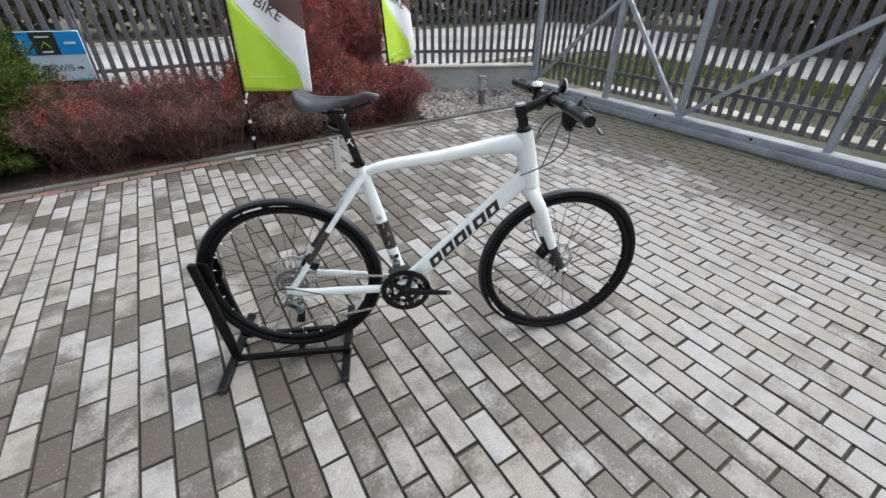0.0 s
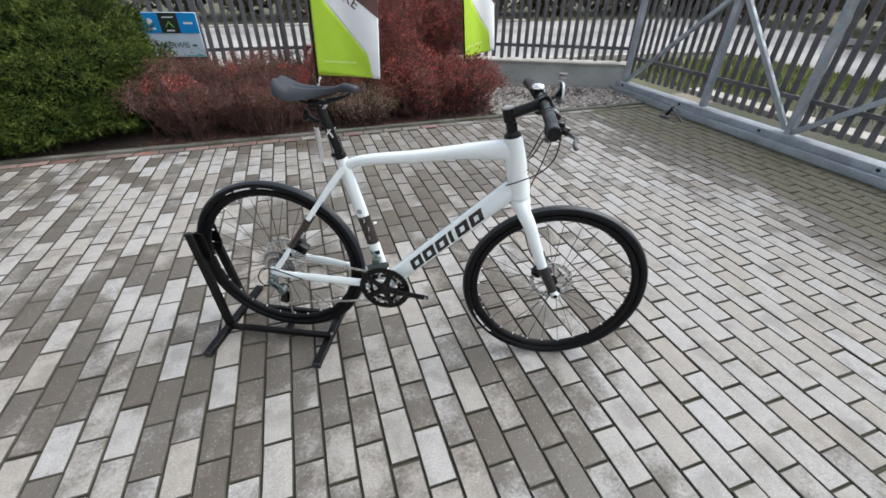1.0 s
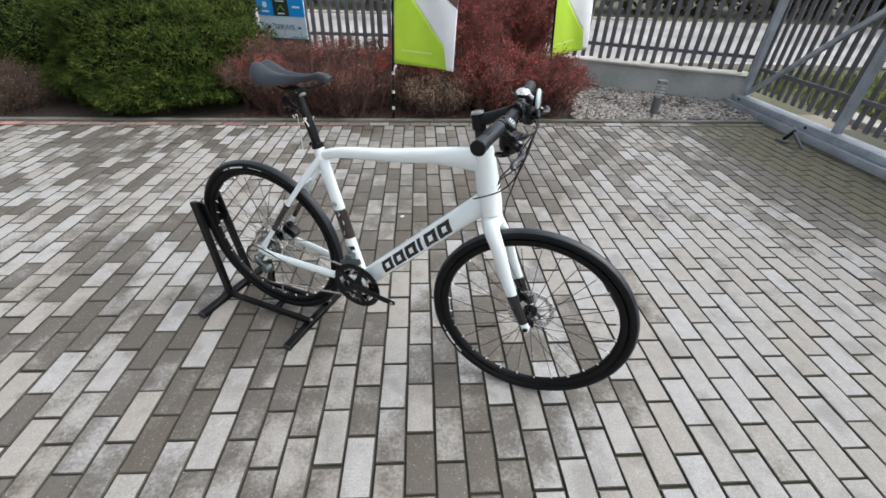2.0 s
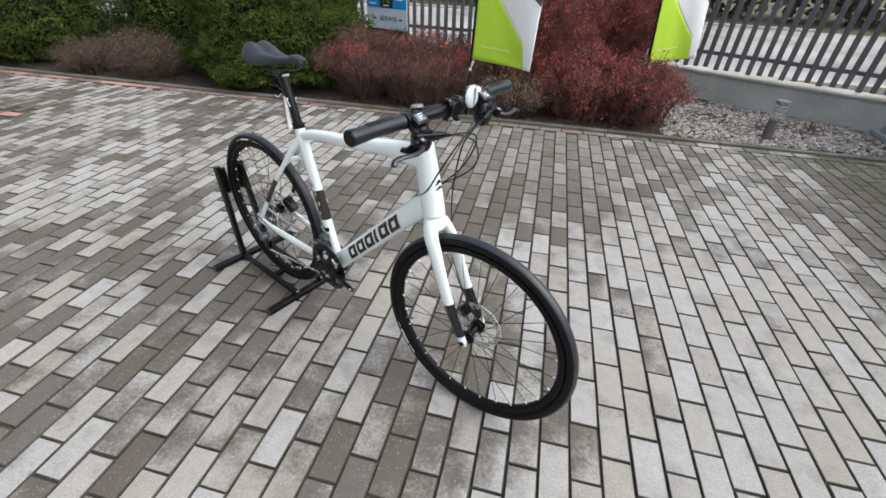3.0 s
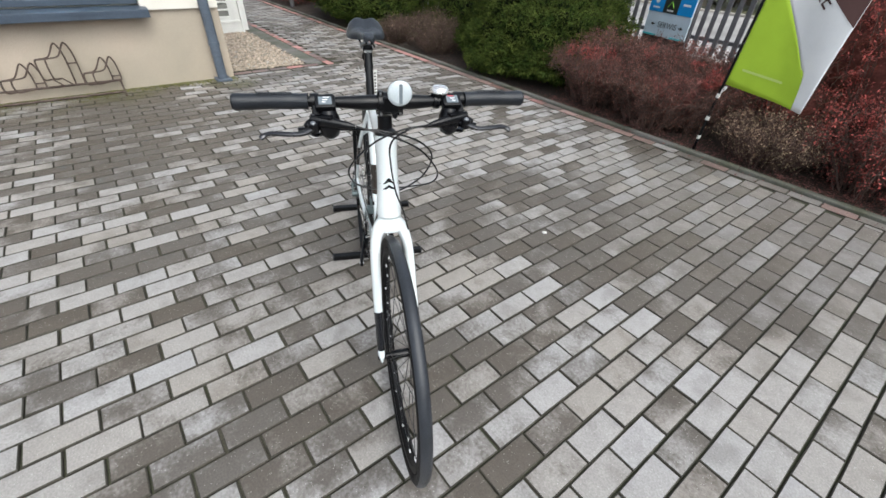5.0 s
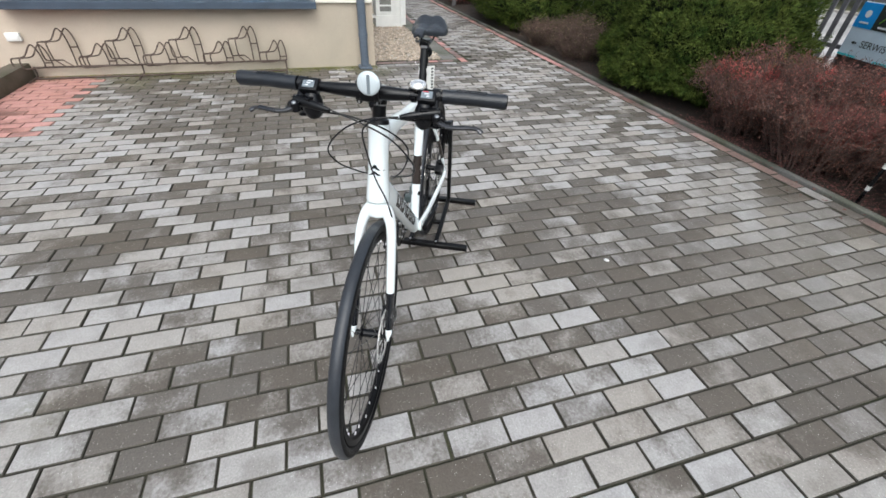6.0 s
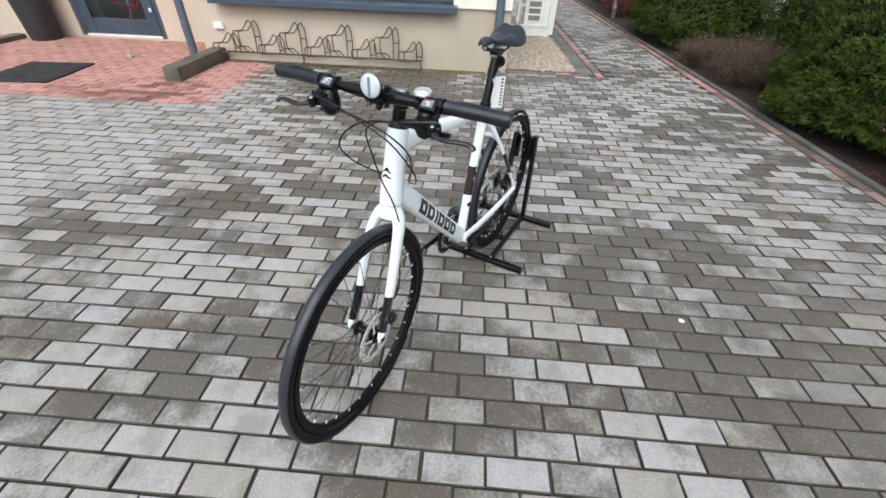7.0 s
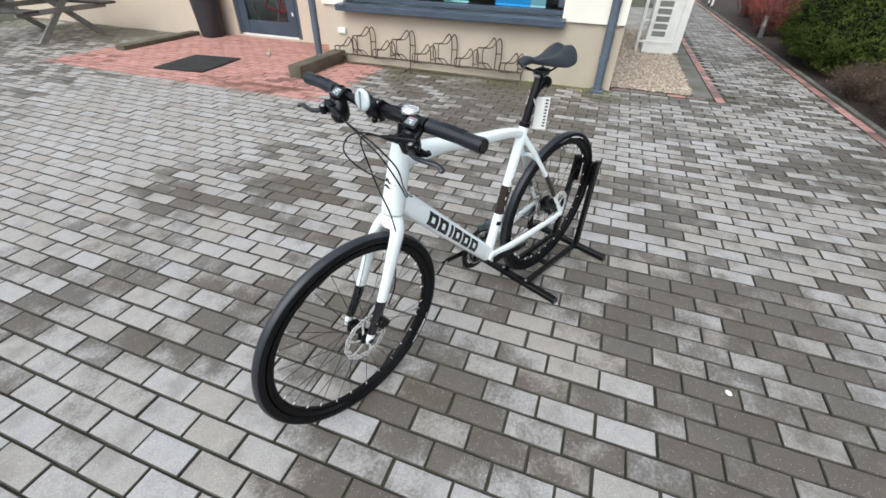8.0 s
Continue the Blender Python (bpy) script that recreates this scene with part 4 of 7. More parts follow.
# ---- feather flags ----
def feather_flag(x, y, turn, width, low_front, low_back, sag, words, lean):
    """A tall flag on a thin pole: a lime green sweep with a rounded shoulder on white cloth."""
    f = holder("flag", pose(x, y, -0.02, 0, lean, turn), "white and lime green feather flag on a thin black pole", "flag", "feather flags")
    bm = bmesh.new()
    tube(bm, [(-0.012, 0, 0.0), (-0.012, 0, 2.9)], [0.011, 0.007], 10)
    part("pole", bm, M_BLACK, f)
    for z in (0.10, 0.26, 0.44):
        bm = bmesh.new()
        tube(bm, [(-0.012, 0, z), (-0.012, 0, z + 0.03)], 0.014, 10)
        part("pole_ring", bm, M_WHITE, f, "white pole ring")
    bm = bmesh.new()
    box(bm, (0.002, 0, 0.50), (0.02, 0.012, 0.07), Euler((0, 0.5, 0)).to_matrix(), 0.003)
    part("clip", bm, M_WHITE, f, "white hem clip")

    def cloth(s, h):
        low = low_front + (low_back - low_front) * s + sag * math.sin(math.pi * s)
        z = low + (2.7 - low) * h
        return Vector((s * width, 0.035 * math.sin(3.0 * s + 1.8 * z) * s + 0.012 * math.sin(9 * s + 4 * z) * s, z))

    def green_edge(s):
        """Height over the hem up to which the cloth is green."""
        return 0.76 - 0.69 * s if s < 0.75 else (0.2425 * math.sqrt(max(0.0, 1 - ((s - 0.75) / 0.11) ** 2)) if s < 0.86 else 0.0)

    white, green = bmesh.new(), bmesh.new()
    stops = [k / 40 for k in range(41)]
    for tgt, rows, lower in ((green, 14, True), (white, 60, False)):
        cols = []
        for s in stops:
            hem = cloth(s, 0).z
            e = min(1.0, green_edge(s) / (2.7 - hem))
            h0, h1 = (0.0, e) if lower else (e, 1.0)
            cols.append([tgt.verts.new(cloth(s, h0 + (h1 - h0) * k / rows)) for k in range(rows + 1)])
        for i in range(40):
            if lower and green_edge(stops[i]) <= 0.0 and green_edge(stops[i + 1]) <= 0.0:
                continue
            for k in range(rows):
                tgt.faces.new((cols[i][k], cols[i + 1][k], cols[i + 1][k + 1], cols[i][k + 1]))
        bmesh.ops.remove_doubles(tgt, verts=tgt.verts, dist=0.0003)
    for b_, m, nm, lb in ((white, M_FLAG_WHITE, "cloth", ""), (green, M_FLAG_GREEN, "green_cloth", "lime green printed part of the cloth")):
        ob = part(nm, b_, m, f, lb)
        solid = ob.modifiers.new("thickness", "SOLIDIFY")
        solid.thickness = 0.002
    if words:
        for d, rz in ((-0.004, 0), (0.004, 180)):
            at = pose(width * 0.53, 0, low_front + 0.655, 90, 0, rz) @ pose(0, 0, 0, 0, 0, -34 if d < 0 else 34)
            ob = flat_text("BIKE", 0.120, at, M_FLAG_PRINT, f, "lettering")
            back = at.inverted()
            for v in ob.data.vertices:
                q = at @ v.co
                across = q.x / width
                q.y = d + 0.035 * math.sin(3.0 * across + 1.8 * q.z) * across + 0.012 * math.sin(9 * across + 4 * q.z) * across
                v.co = back @ q
        bm = bmesh.new()
        for d in (-0.0025, 0.0035):
            cols = []
            for k in range(13):
                across = 0.55 + 0.449 * k / 12
                z0 = low_front + 0.50 + (1 - across) * 0.42
                hem = cloth(across, 0).z
                cols.append([bm.verts.new(cloth(across, (z0 + (2.68 - z0) * i / 40 - hem) / (2.7 - hem)) + Vector((0, d, 0))) for i in range(41)])
            for c0, c1 in zip(cols, cols[1:]):
                for i in range(40):
                    bm.faces.new((c0[i], c1[i], c1[i + 1], c0[i + 1]))
        part("brown_field", bm, M_FLAG_PRINT, f, "dark brown printed field")
    bm = bmesh.new()
    for d in (-0.003, 0.003):
        line = [(cloth(0.12 + 0.05 * k, 0.055), cloth(0.12 + 0.05 * k, 0.062)) for k in range(11)]
        cols = [[bm.verts.new(q + Vector((0, d, 0))) for q in pair] for pair in line]
        for c0, c1 in zip(cols, cols[1:]):
            bm.faces.new((c0[0], c1[0], c1[1], c0[1]))
    part("print_bar", bm, M_FLAG_PALE, f, "pale printed line")
    return f


feather_flag(0.60, 4.27, -12, 0.59, 0.545, 0.53, 0.0, True, 2.0)
feather_flag(2.36, 4.76, 27, 0.48, 0.54, 0.56, 0.0, True, -6.0)

# service sign on posts
sign = holder("service_sign", pose(-0.895, 6.055, -0.01, 0, 0, -14), "pale blue service sign on two dark posts before the fence", "sign")
for x in (-0.325, 0.325):
    bm = bmesh.new()
    bar(bm, (x, 0.022, 0.350), (x, 0.022, 1.3), 0.024, 0.024, 0.003)
    part("post", bm, M_SLAT, sign)
bm = bmesh.new()
box(bm, (0, 0, 0.72), (0.64, 0.02, 0.47), None, 0.004)
panel = part("panel", bm, M_SIGN_PALE, sign)
for x, m, lb in ((-0.213, M_SIGN_BLUE, "blue field"), (0.0, M_SIGN_DARK, "charcoal field"), (0.213, M_SIGN_BLUE, "blue field")):
    bm = bmesh.new()
    box(bm, (x, -0.0125, 0.845), (0.211, 0.004, 0.21))
    part("field", bm, m, panel, lb, smooth=False)
bm = bmesh.new()
for k in (-1, 1):
    bar(bm, (k * 0.045, -0.016, 0.80), (0, -0.016, 0.86), 0.004, 0.018, up=(0, 1, 0))
part("emblem", bm, M_SIGN_GREEN, panel, "green peak shape", smooth=False)
for x, z, w, h in ((0, 0.768, 0.09, 0.016), (0, 0.905, 0.12, 0.01), (0.213, 0.845, 0.10, 0.02), (-0.213, 0.785, 0.10, 0.016)):
    bm = bmesh.new()
    box(bm, (x, -0.016, z), (w, 0.004, h))
    part("print_bar", bm, M_PRINTWHITE, panel, "pale printed bar", smooth=False)
bm = bmesh.new()
spin(bm, [(0.0, 0.003), (0.032, 0.003), (0.032, 0.0)], (0, -1, 0), (-0.213, -0.0145, 0.860), 16)
part("print_disc", bm, M_PRINTWHITE, panel, "pale printed disc", smooth=False)
flat_text("SERWIS", 0.085, pose(0.02, -0.0125, 0.61, 90, 0, 0), M_SIGN_DARK, panel, "lettering")
for x, k in ((-0.20, -1), (0.225, 1)):
    bm = bmesh.new()
    v = [bm.verts.new((x + k * q[0], -0.0125, 0.61 + q[1])) for q in ((0.03, 0.0), (-0.005, 0.018), (-0.005, 0.007), (-0.035, 0.007), (-0.035, -0.007), (-0.005, -0.007), (-0.005, -0.018))]
    bm.faces.new(v)
    part("arrow", bm, M_SIGN_DARK, panel, smooth=False)
bm = bmesh.new()
box(bm, (0, 0.02, 0.405), (0.62, 0.02, 0.15), None, 0.004)
part("lower_board", bm, M_BROWN, sign, "dark brown board")
for x in (-0.21, 0.21):
    bm = bmesh.new()
    box(bm, (x, -0.0125, 0.497), (0.21, 0.004, 0.018))
    part("teal_strip", bm, M_SIGN_TEAL, panel, "teal strip", smooth=False)


# ---- the bicycle ----
HEADING = -25.0
BIKE = pose(0.246, 1.386, 0.0, -0.7, 0, HEADING)
STAND = pose(0.246, 1.384, 0.0, 0, 0, HEADING)
R_OUT, TYRE_W = 0.348, 0.0175
REAR, FRONT, BB = Vector((0.0, 0, 0.371)), Vector((1.089, 0.003, 0.346)), Vector((0.437, 0, 0.312))
SEAT_TOP = Vector((0.306, 0, 0.828))
HEAD_TOP, HEAD_LOW = Vector((0.875, 0, 0.926)), Vector((0.921, 0, 0.722))
STEM_CAP, CLAMP = Vector((0.852, 0, 1.014)), Vector((0.955, 0, 1.031))

bike = holder("bicycle", BIKE, "pale mint-white flat-bar bicycle without pedals held by a stand", "bicycle")


def ring_section(c, r, sec, n=72):
    """A ring round the y axis at c: sec is a closed section of (radius change, across)."""
    b = bmesh.new()
    spin(b, [(r + dr, dy) for dr, dy in sec], (0, 1, 0), c, n, close=True)
    return b


def wheel(c, spokes, rotor_side, valve_angle, label, print_from):
    sec = [(0.002, -0.0125), (0.003, -0.008), (0.003, 0.008), (0.002, 0.0125), (-0.014, 0.0125), (-0.021, 0.006), (-0.021, -0.006), (-0.014, -0.0125)]
    rim = part("wheel", ring_section(c, 0.312, sec), M_RIM, bike, label)
    tyre = [(0.0175 * math.cos(a) * (1.0 if math.cos(a) > 0 else 0.95) + 0.0, 0.0172 * math.sin(a)) for a in [2 * math.pi * k / 16 for k in range(16)]]
    part("tyre", ring_section(c, R_OUT - 0.0175, tyre, 96), M_TYRE, rim, "black rubber tyre")
    arc = [math.radians(a) for a in range(-54, 55, 12)]
    tread = [(0.0181 * math.cos(a), 0.0178 * math.sin(a)) for a in arc] + [(0.0165 * math.cos(a), 0.0162 * math.sin(a)) for a in reversed(arc)]
    part("tread", ring_section(c, R_OUT - 0.0175, tread, 96), M_TREAD, rim, "smooth tread with the sky's blue sheen in its colour")
    b = bmesh.new()
    spin(b, [(0.0, -0.052), (0.009, -0.052), (0.009, -0.032), (0.024, -0.030), (0.024, -0.026), (0.013, -0.022), (0.013, 0.022), (0.024, 0.026), (0.024, 0.030), (0.009, 0.032), (0.009, 0.052), (0.0, 0.052)], (0, 1, 0), c, 20)
    part("hub", b, M_BLACK, rim)
    for k in range(spokes):
        a = 2 * math.pi * k / spokes
        side = 1 if k % 2 else -1
        cross = (0.42 if (k // 2) % 2 else -0.42)
        ha = a + cross
        p0 = c + Vector((0.022 * math.cos(ha), side * 0.028, 0.022 * math.sin(ha)))
        p1 = c + Vector((0.293 * math.cos(a), side * 0.002, 0.293 * math.sin(a)))
        b = bmesh.new()
        tube(b, [p0, p1], 0.0011, 5)
        part("spoke", b, M_SPOKE, rim)
        b = bmesh.new()
        tube(b, [p1 - (p1 - p0).normalized() * 0.012, p1], 0.0025, 6)
        part("nipple", b, M_NIPPLE, rim)
    a = radians(valve_angle)
    b = bmesh.new()
    d = Vector((math.cos(a), 0, math.sin(a)))
    tube(b, [c + d * 0.293, c + d * 0.266, c + d * 0.254], [0.003, 0.0035, 0.0025], 8)
    part("valve", b, M_STEEL, rim)
    # brake rotor: a wavy drilled ring on curved arms
    y = c.y + rotor_side * 0.040
    b = bmesh.new()
    n = 96
    rings = []
    for side in (-1, 1):
        outer = [b.verts.new((c.x + (0.0835 + 0.0016 * math.cos(12 * 2 * math.pi * k / n)) * math.cos(2 * math.pi * k / n), y + side * 0.0009, c.z + (0.0835 + 0.0016 * math.cos(12 * 2 * math.pi * k / n)) * math.sin(2 * math.pi * k / n))) for k in range(n)]
        inner = [b.verts.new((c.x + (0.066 + 0.0022 * math.cos(12 * 2 * math.pi * k / n)) * math.cos(2 * math.pi * k / n), y + side * 0.0009, c.z + (0.066 + 0.0022 * math.cos(12 * 2 * math.pi * k / n)) * math.sin(2 * math.pi * k / n))) for k in range(n)]
        rings.append((outer, inner))
    (o0, i0), (o1, i1) = rings
    for k in range(n):
        j = (k + 1) % n
        for q in ((o0[j], o0[k], i0[k], i0[j]), (o1[k], o1[j], i1[j], i1[k]), (o0[k], o0[j], o1[j], o1[k]), (i0[j], i0[k], i1[k], i1[j])):
            b.faces.new(q)
    rot = part("brake_rotor", b, M_ROTOR, rim, "bright drilled brake rotor")
    for k in range(6):
        a = 2 * math.pi * k / 6
        b = bmesh.new()
        tube(b, spline([(c.x + 0.020 * math.cos(a), y, c.z + 0.020 * math.sin(a)), (c.x + 0.046 * math.cos(a + 0.30), y, c.z + 0.046 * math.sin(a + 0.30)), (c.x + 0.068 * math.cos(a + 0.42), y, c.z + 0.068 * math.sin(a + 0.42))], 6), [(0.0011, 0.0055), (0.0011, 0.0045), (0.0011, 0.0038), (0.0011, 0.0036), (0.0011, 0.0038), (0.0011, 0.0045), (0.0011, 0.0060)], 8)
        part("rotor_arm", b, M_ROTOR, rot)
    b = bmesh.new()
    spin(b, [(0.012, -0.0016), (0.025, -0.0016), (0.025, 0.0016), (0.012, 0.0016)], (0, 1, 0), (c.x, y, c.z), 24, close=True)
    part("rotor_carrier", b, M_BLACK, rot, "black rotor carrier")
    b = bmesh.new()
    for k in range(48):
        a = 2 * math.pi * k / 48
        r = (0.0705, 0.0755, 0.0790)[k % 3]
        for s in (-1, 1):
            spin(b, [(0.0, 0.0004), (0.0029, 0.0004)], (0, s, 0), (c.x + r * math.cos(a), y + s * 0.0009, c.z + r * math.sin(a)), 6)
    tagged(part("vent_hole", b, M_RIM, rot, "dark vent holes"), "dark vent holes", kind="stuff")
    # printed bars on the tyre wall
    for s in (-1, 1):
        for start, span, w in print_from:
            b = bmesh.new()
            k0, n = radians(start), max(2, int(span / 2))
            vs = []
            for k in range(n + 1):
                aa = k0 + radians(span) * k / n
                vs.append([b.verts.new(c + Vector(((R_OUT - rr) * math.cos(aa), s * yy, (R_OUT - rr) * math.sin(aa)))) for rr, yy in ((0.0225 - w / 2, 0.0175), (0.0225 + w / 2, 0.0174))])
            for q0, q1 in zip(vs, vs[1:]):
                b.faces.new((q0[0], q0[1], q1[1], q1[0]))
            part("tyre_print", b, M_PRINTWHITE, rim, "white printed bar", smooth=False)
    return rim


front_wheel = wheel(FRONT, 28, 1, 200, "black front wheel with disc brake rotor", [(203, 4, 0.003), (208.5, 11, 0.008), (221, 6, 0.006)])
wheel(REAR, 28, 1, 268, "black rear wheel with disc brake rotor", [(112, 5, 0.003), (98, 12, 0.006), (82, 11, 0.002)])

# frame: one welded piece
b = bmesh.new()
DT0, DT1 = Vector((0.905, 0, 0.762)), Vector((0.447, 0, 0.318))


def down_tube_section(f):
    return (0.0235 + 0.004 * f, 0.0345 - 0.001 * f)


dt_path = [DT0.lerp(DT1, k / 10) for k in range(11)]
tube(b, dt_path, [down_tube_section(k / 10) for k in range(11)], 24, power=0.9)
tt = spline([(0.318, 0, 0.800), (0.40, 0, 0.823), (0.58, 0, 0.846), (0.74, 0, 0.872), (0.882, 0, 0.884)], 20)
tube(b, tt, [(0.0135 + 0.0115 * (k / 20), 0.0170 + 0.011 * (k / 20) ** 1.5 + 0.009 * max(0.0, k / 20 - 0.7) / 0.3) for k in range(21)], 20, power=0.85)
st_path = [SEAT_TOP.lerp(BB, k / 8) for k in range(9)]
tube(b, st_path, [(0.0175, 0.0195), (0.0178, 0.0215), (0.0175, 0.0225), (0.0175, 0.0228), (0.0175, 0.0228), (0.0178, 0.0228), (0.018, 0.0228), (0.019, 0.0228), (0.020, 0.0228)], 20)
ht_axis = (HEAD_LOW - HEAD_TOP)
tube(b, [HEAD_TOP + ht_axis * f for f in (0.0, 0.04, 0.25, 0.55, 0.8, 0.97, 1.0)], [(0.0265, 0.0275), (0.0285, 0.0305), (0.0265, 0.034), (0.0275, 0.036), (0.0305, 0.037), (0.0325, 0.0345), (0.0315, 0.0325)], 28)
spin(b, [(0.0, -0.036), (0.0215, -0.036), (0.0225, -0.03), (0.0225, 0.03), (0.0215, 0.036), (0.0, 0.036)], (0, 1, 0), BB, 24)
for s in (-1, 1):
    cs = spline([(0.425, s * 0.028, 0.312), (0.34, s * 0.040, 0.322), (0.20, s * 0.056, 0.338), (0.06, s * 0.066, 0.352), (0.010, s * 0.068, 0.360)], 16)
    tube(b, cs, [(0.0095, 0.0215)] * 4 + [(0.009, 0.0185)] * 6 + [(0.0085, 0.0160)] * 7, 14)
    ss = spline([(0.318, s * 0.012, 0.795), (0.255, s * 0.030, 0.715), (0.16, s * 0.052, 0.585), (0.055, s * 0.064, 0.435), (0.004, s * 0.068, 0.366)], 18)
    tube(b, ss, [(0.0075, 0.012)] * 6 + [(0.007, 0.0098)] * 9 + [(0.007, 0.0115)] * 4, 14)
    box(b, (0.000, s * 0.068, 0.363), (0.030, 0.008, 0.045), None, 0.003)
tube(b, [(0.222, -0.036, 0.672), (0.236, -0.018, 0.690), (0.240, 0, 0.694), (0.236, 0.018, 0.690), (0.222, 0.036, 0.672)], 0.008, 10)
frame_ob = part("frame", b, M_FRAME, bike)
wd = frame_ob.modifiers.new("weld_fillet", "WEIGHTED_NORMAL")
wd.keep_sharp = True


def band(path, radii, name, mat, parent, n=20, power=1.0, label=""):
    bb = bmesh.new()
    tube(bb, path, radii, n, cap=False, power=power)
    return part(name, bb, mat, parent, label)


band([SEAT_TOP.lerp(BB, f) for f in (0.43, 0.50, 0.57, 0.65)], (0.0187, 0.0240), "dark_band", M_BROWNBAND, frame_ob, label="dark bronze painted band")
for s in (-1, 1):
    ss = spline([(0.318, s * 0.012, 0.795), (0.255, s * 0.030, 0.715), (0.16, s * 0.052, 0.585), (0.055, s * 0.064, 0.435), (0.004, s * 0.068, 0.366)], 36)
    band(ss[17:25], [(0.0078, 0.0106)] * 8, "stay_band", M_BROWNBAND, frame_ob, 14, label="dark bronze painted band")

for s in (-1, 1):
    for f, q in ((0.455, 0.0), (0.52, 0.006), (0.60, -0.004)):
        b = bmesh.new()
        c = SEAT_TOP.lerp(BB, f) + Vector((q, s * 0.0189, 0))
        tube(b, [c + Vector((0.006 * math.cos(a), s * -0.001 * abs(math.cos(a)), 0.008 * math.sin(a))) for a in (-1.3, -0.6, 0.0, 0.6, 1.3)], 0.0009, 5)
        part("white_arc", b, M_PRINTWHITE, frame_ob, "small white printed arc")

# six slanted black printed blocks along each side of the down tube
dvec = (DT0 - DT1)
dlen = dvec.length
dn = dvec.normalized()
up = Vector((0, 1, 0)).cross(dn) * -1
up = up if up.z > 0 else -up


def side_at(f, h):
    """Half width of the down tube at a height h off its middle."""
    ry, rz = down_tube_section(f)
    q = min(0.98, abs(h) / rz)
    return ry * (1 - q ** (2 / 0.9)) ** (0.9 / 2)


def print_strip(bmx, s, u0, u1, h0, h1):
    """A slanted strip of print on the side of the down tube, from u0 to u1 along it and h0 to h1 across."""
    rows = []
    for i in range(5):
        h = h0 + (h1 - h0) * i / 4
        rows.append([bmx.verts.new(DT1 + dn * (u0 + (u1 - u0) * q + h * 0.42) + up * h + Vector((0, s * (side_at(1 - (u0 + (u1 - u0) * q) / dlen, h) + 0.0011), 0))) for q in (0, 0.5, 1)])
    for r0, r1 in zip(rows, rows[1:]):
        for i in range(2):
            bmx.faces.new((r0[i], r0[i + 1], r1[i + 1], r1[i]))


for s in (-1, 1):
    for k in range(6):
        b = bmesh.new()
        s0 = 0.135 + k * 0.066 - (0.0 if k < 4 else 0.032)
        w = 0.057 if k != 3 else 0.017
        if k == 3:
            print_strip(b, s, s0, s0 + w, -0.0215, 0.0215)
        else:
            print_strip(b, s, s0, s0 + 0.0185, -0.0215, 0.0215)
            print_strip(b, s, s0 + w - 0.0185, s0 + w, -0.0215, 0.0215)
            for h0, h1 in ((-0.0215, -0.0095), (0.0095, 0.0215)):
                print_strip(b, s, s0 + 0.0185, s0 + w - 0.0185, h0, h1)
            bmesh.ops.remove_doubles(b, verts=b.verts, dist=0.0004)
        part("logo_block", b, M_GLOSSBLACK, frame_ob, "black printed slanted block", smooth=True)
# red print on the top tube, peak emblem on the head tube, ring emblem on the seat tube
for s in (-1, 1):
    b = bmesh.new()
    for x0, x1 in ((0.455, 0.478), (0.484, 0.505)):
        vs = [b.verts.new((x, s * (0.0160 + 0.0006 * (x > 0.47)), z + (x - 0.45) * 0.16)) for x, z in ((x0, 0.823), (x1, 0.823), (x1 + 0.004, 0.836), (x0 + 0.004, 0.836))]
        b.faces.new(vs)
    part("red_print", b, M_PRINTRED, frame_ob, "small red printed mark", smooth=False)
b = bmesh.new()
for pts in (((-0.024, 0.0), (0.0, 0.021), (0.024, 0.0), (0.010, 0.005), (0.0, 0.011), (-0.010, 0.005)), ((-0.017, -0.011), (0.0, 0.004), (0.017, -0.011), (0.007, -0.008), (0.0, -0.003), (-0.007, -0.008))):
    b.faces.new([b.verts.new((0.9008 + 0.0368 * math.sqrt(max(0.0, 1 - (y / 0.0278) ** 2)) - 0.22 * z + 0.0012, y, 0.816 + z)) for y, z in pts])
part("head_emblem", b, M_GLOSSBLACK, frame_ob, "black twin-peak emblem", smooth=False)
for s in (-1, 1):
    b = bmesh.new()
    q = SEAT_TOP.lerp(BB, 0.385)
    spin(b, [(0.0065, 0.0), (0.0095, 0.0)], (0, s, 0), q + Vector((0.0, s * 0.0187, 0)), 20)
    spin(b, [(0.0, 0.0), (0.004, 0.0)], (0, s, 0), q + Vector((0.0, s * 0.0187, 0)), 12)
    part("ring_emblem", b, M_ALLOY, frame_ob, "small ring emblem", smooth=False)
for q in (SEAT_TOP.lerp(BB, 0.47), SEAT_TOP.lerp(BB, 0.60)):
    b = bmesh.new()
    spin(b, [(0.0, 0.022), (0.004, 0.022), (0.0048, 0.017)], (1, 0, 0.25), q, 12)
    part("bottle_bolt", b, M_STEEL, frame_ob, "bottle cage bolt")
for f in (0.42, 0.55):
    b = bmesh.new()
    spin(b, [(0.0, 0.037), (0.004, 0.037), (0.0048, 0.030)], up, DT0.lerp(DT1, f), 12)
    part("bottle_bolt", b, M_STEEL, frame_ob, "bottle cage bolt")
b = bmesh.new()
d = (SEAT_TOP - BB).normalized()
tube(b, [SEAT_TOP - d * 0.004, SEAT_TOP + d * 0.012], 0.0205, 20)
box(b, SEAT_TOP + d * 0.004 + Vector((-0.024, 0, 0)), (0.014, 0.016, 0.013), None, 0.003)
part("seat_clamp", b, M_BLACK, frame_ob)

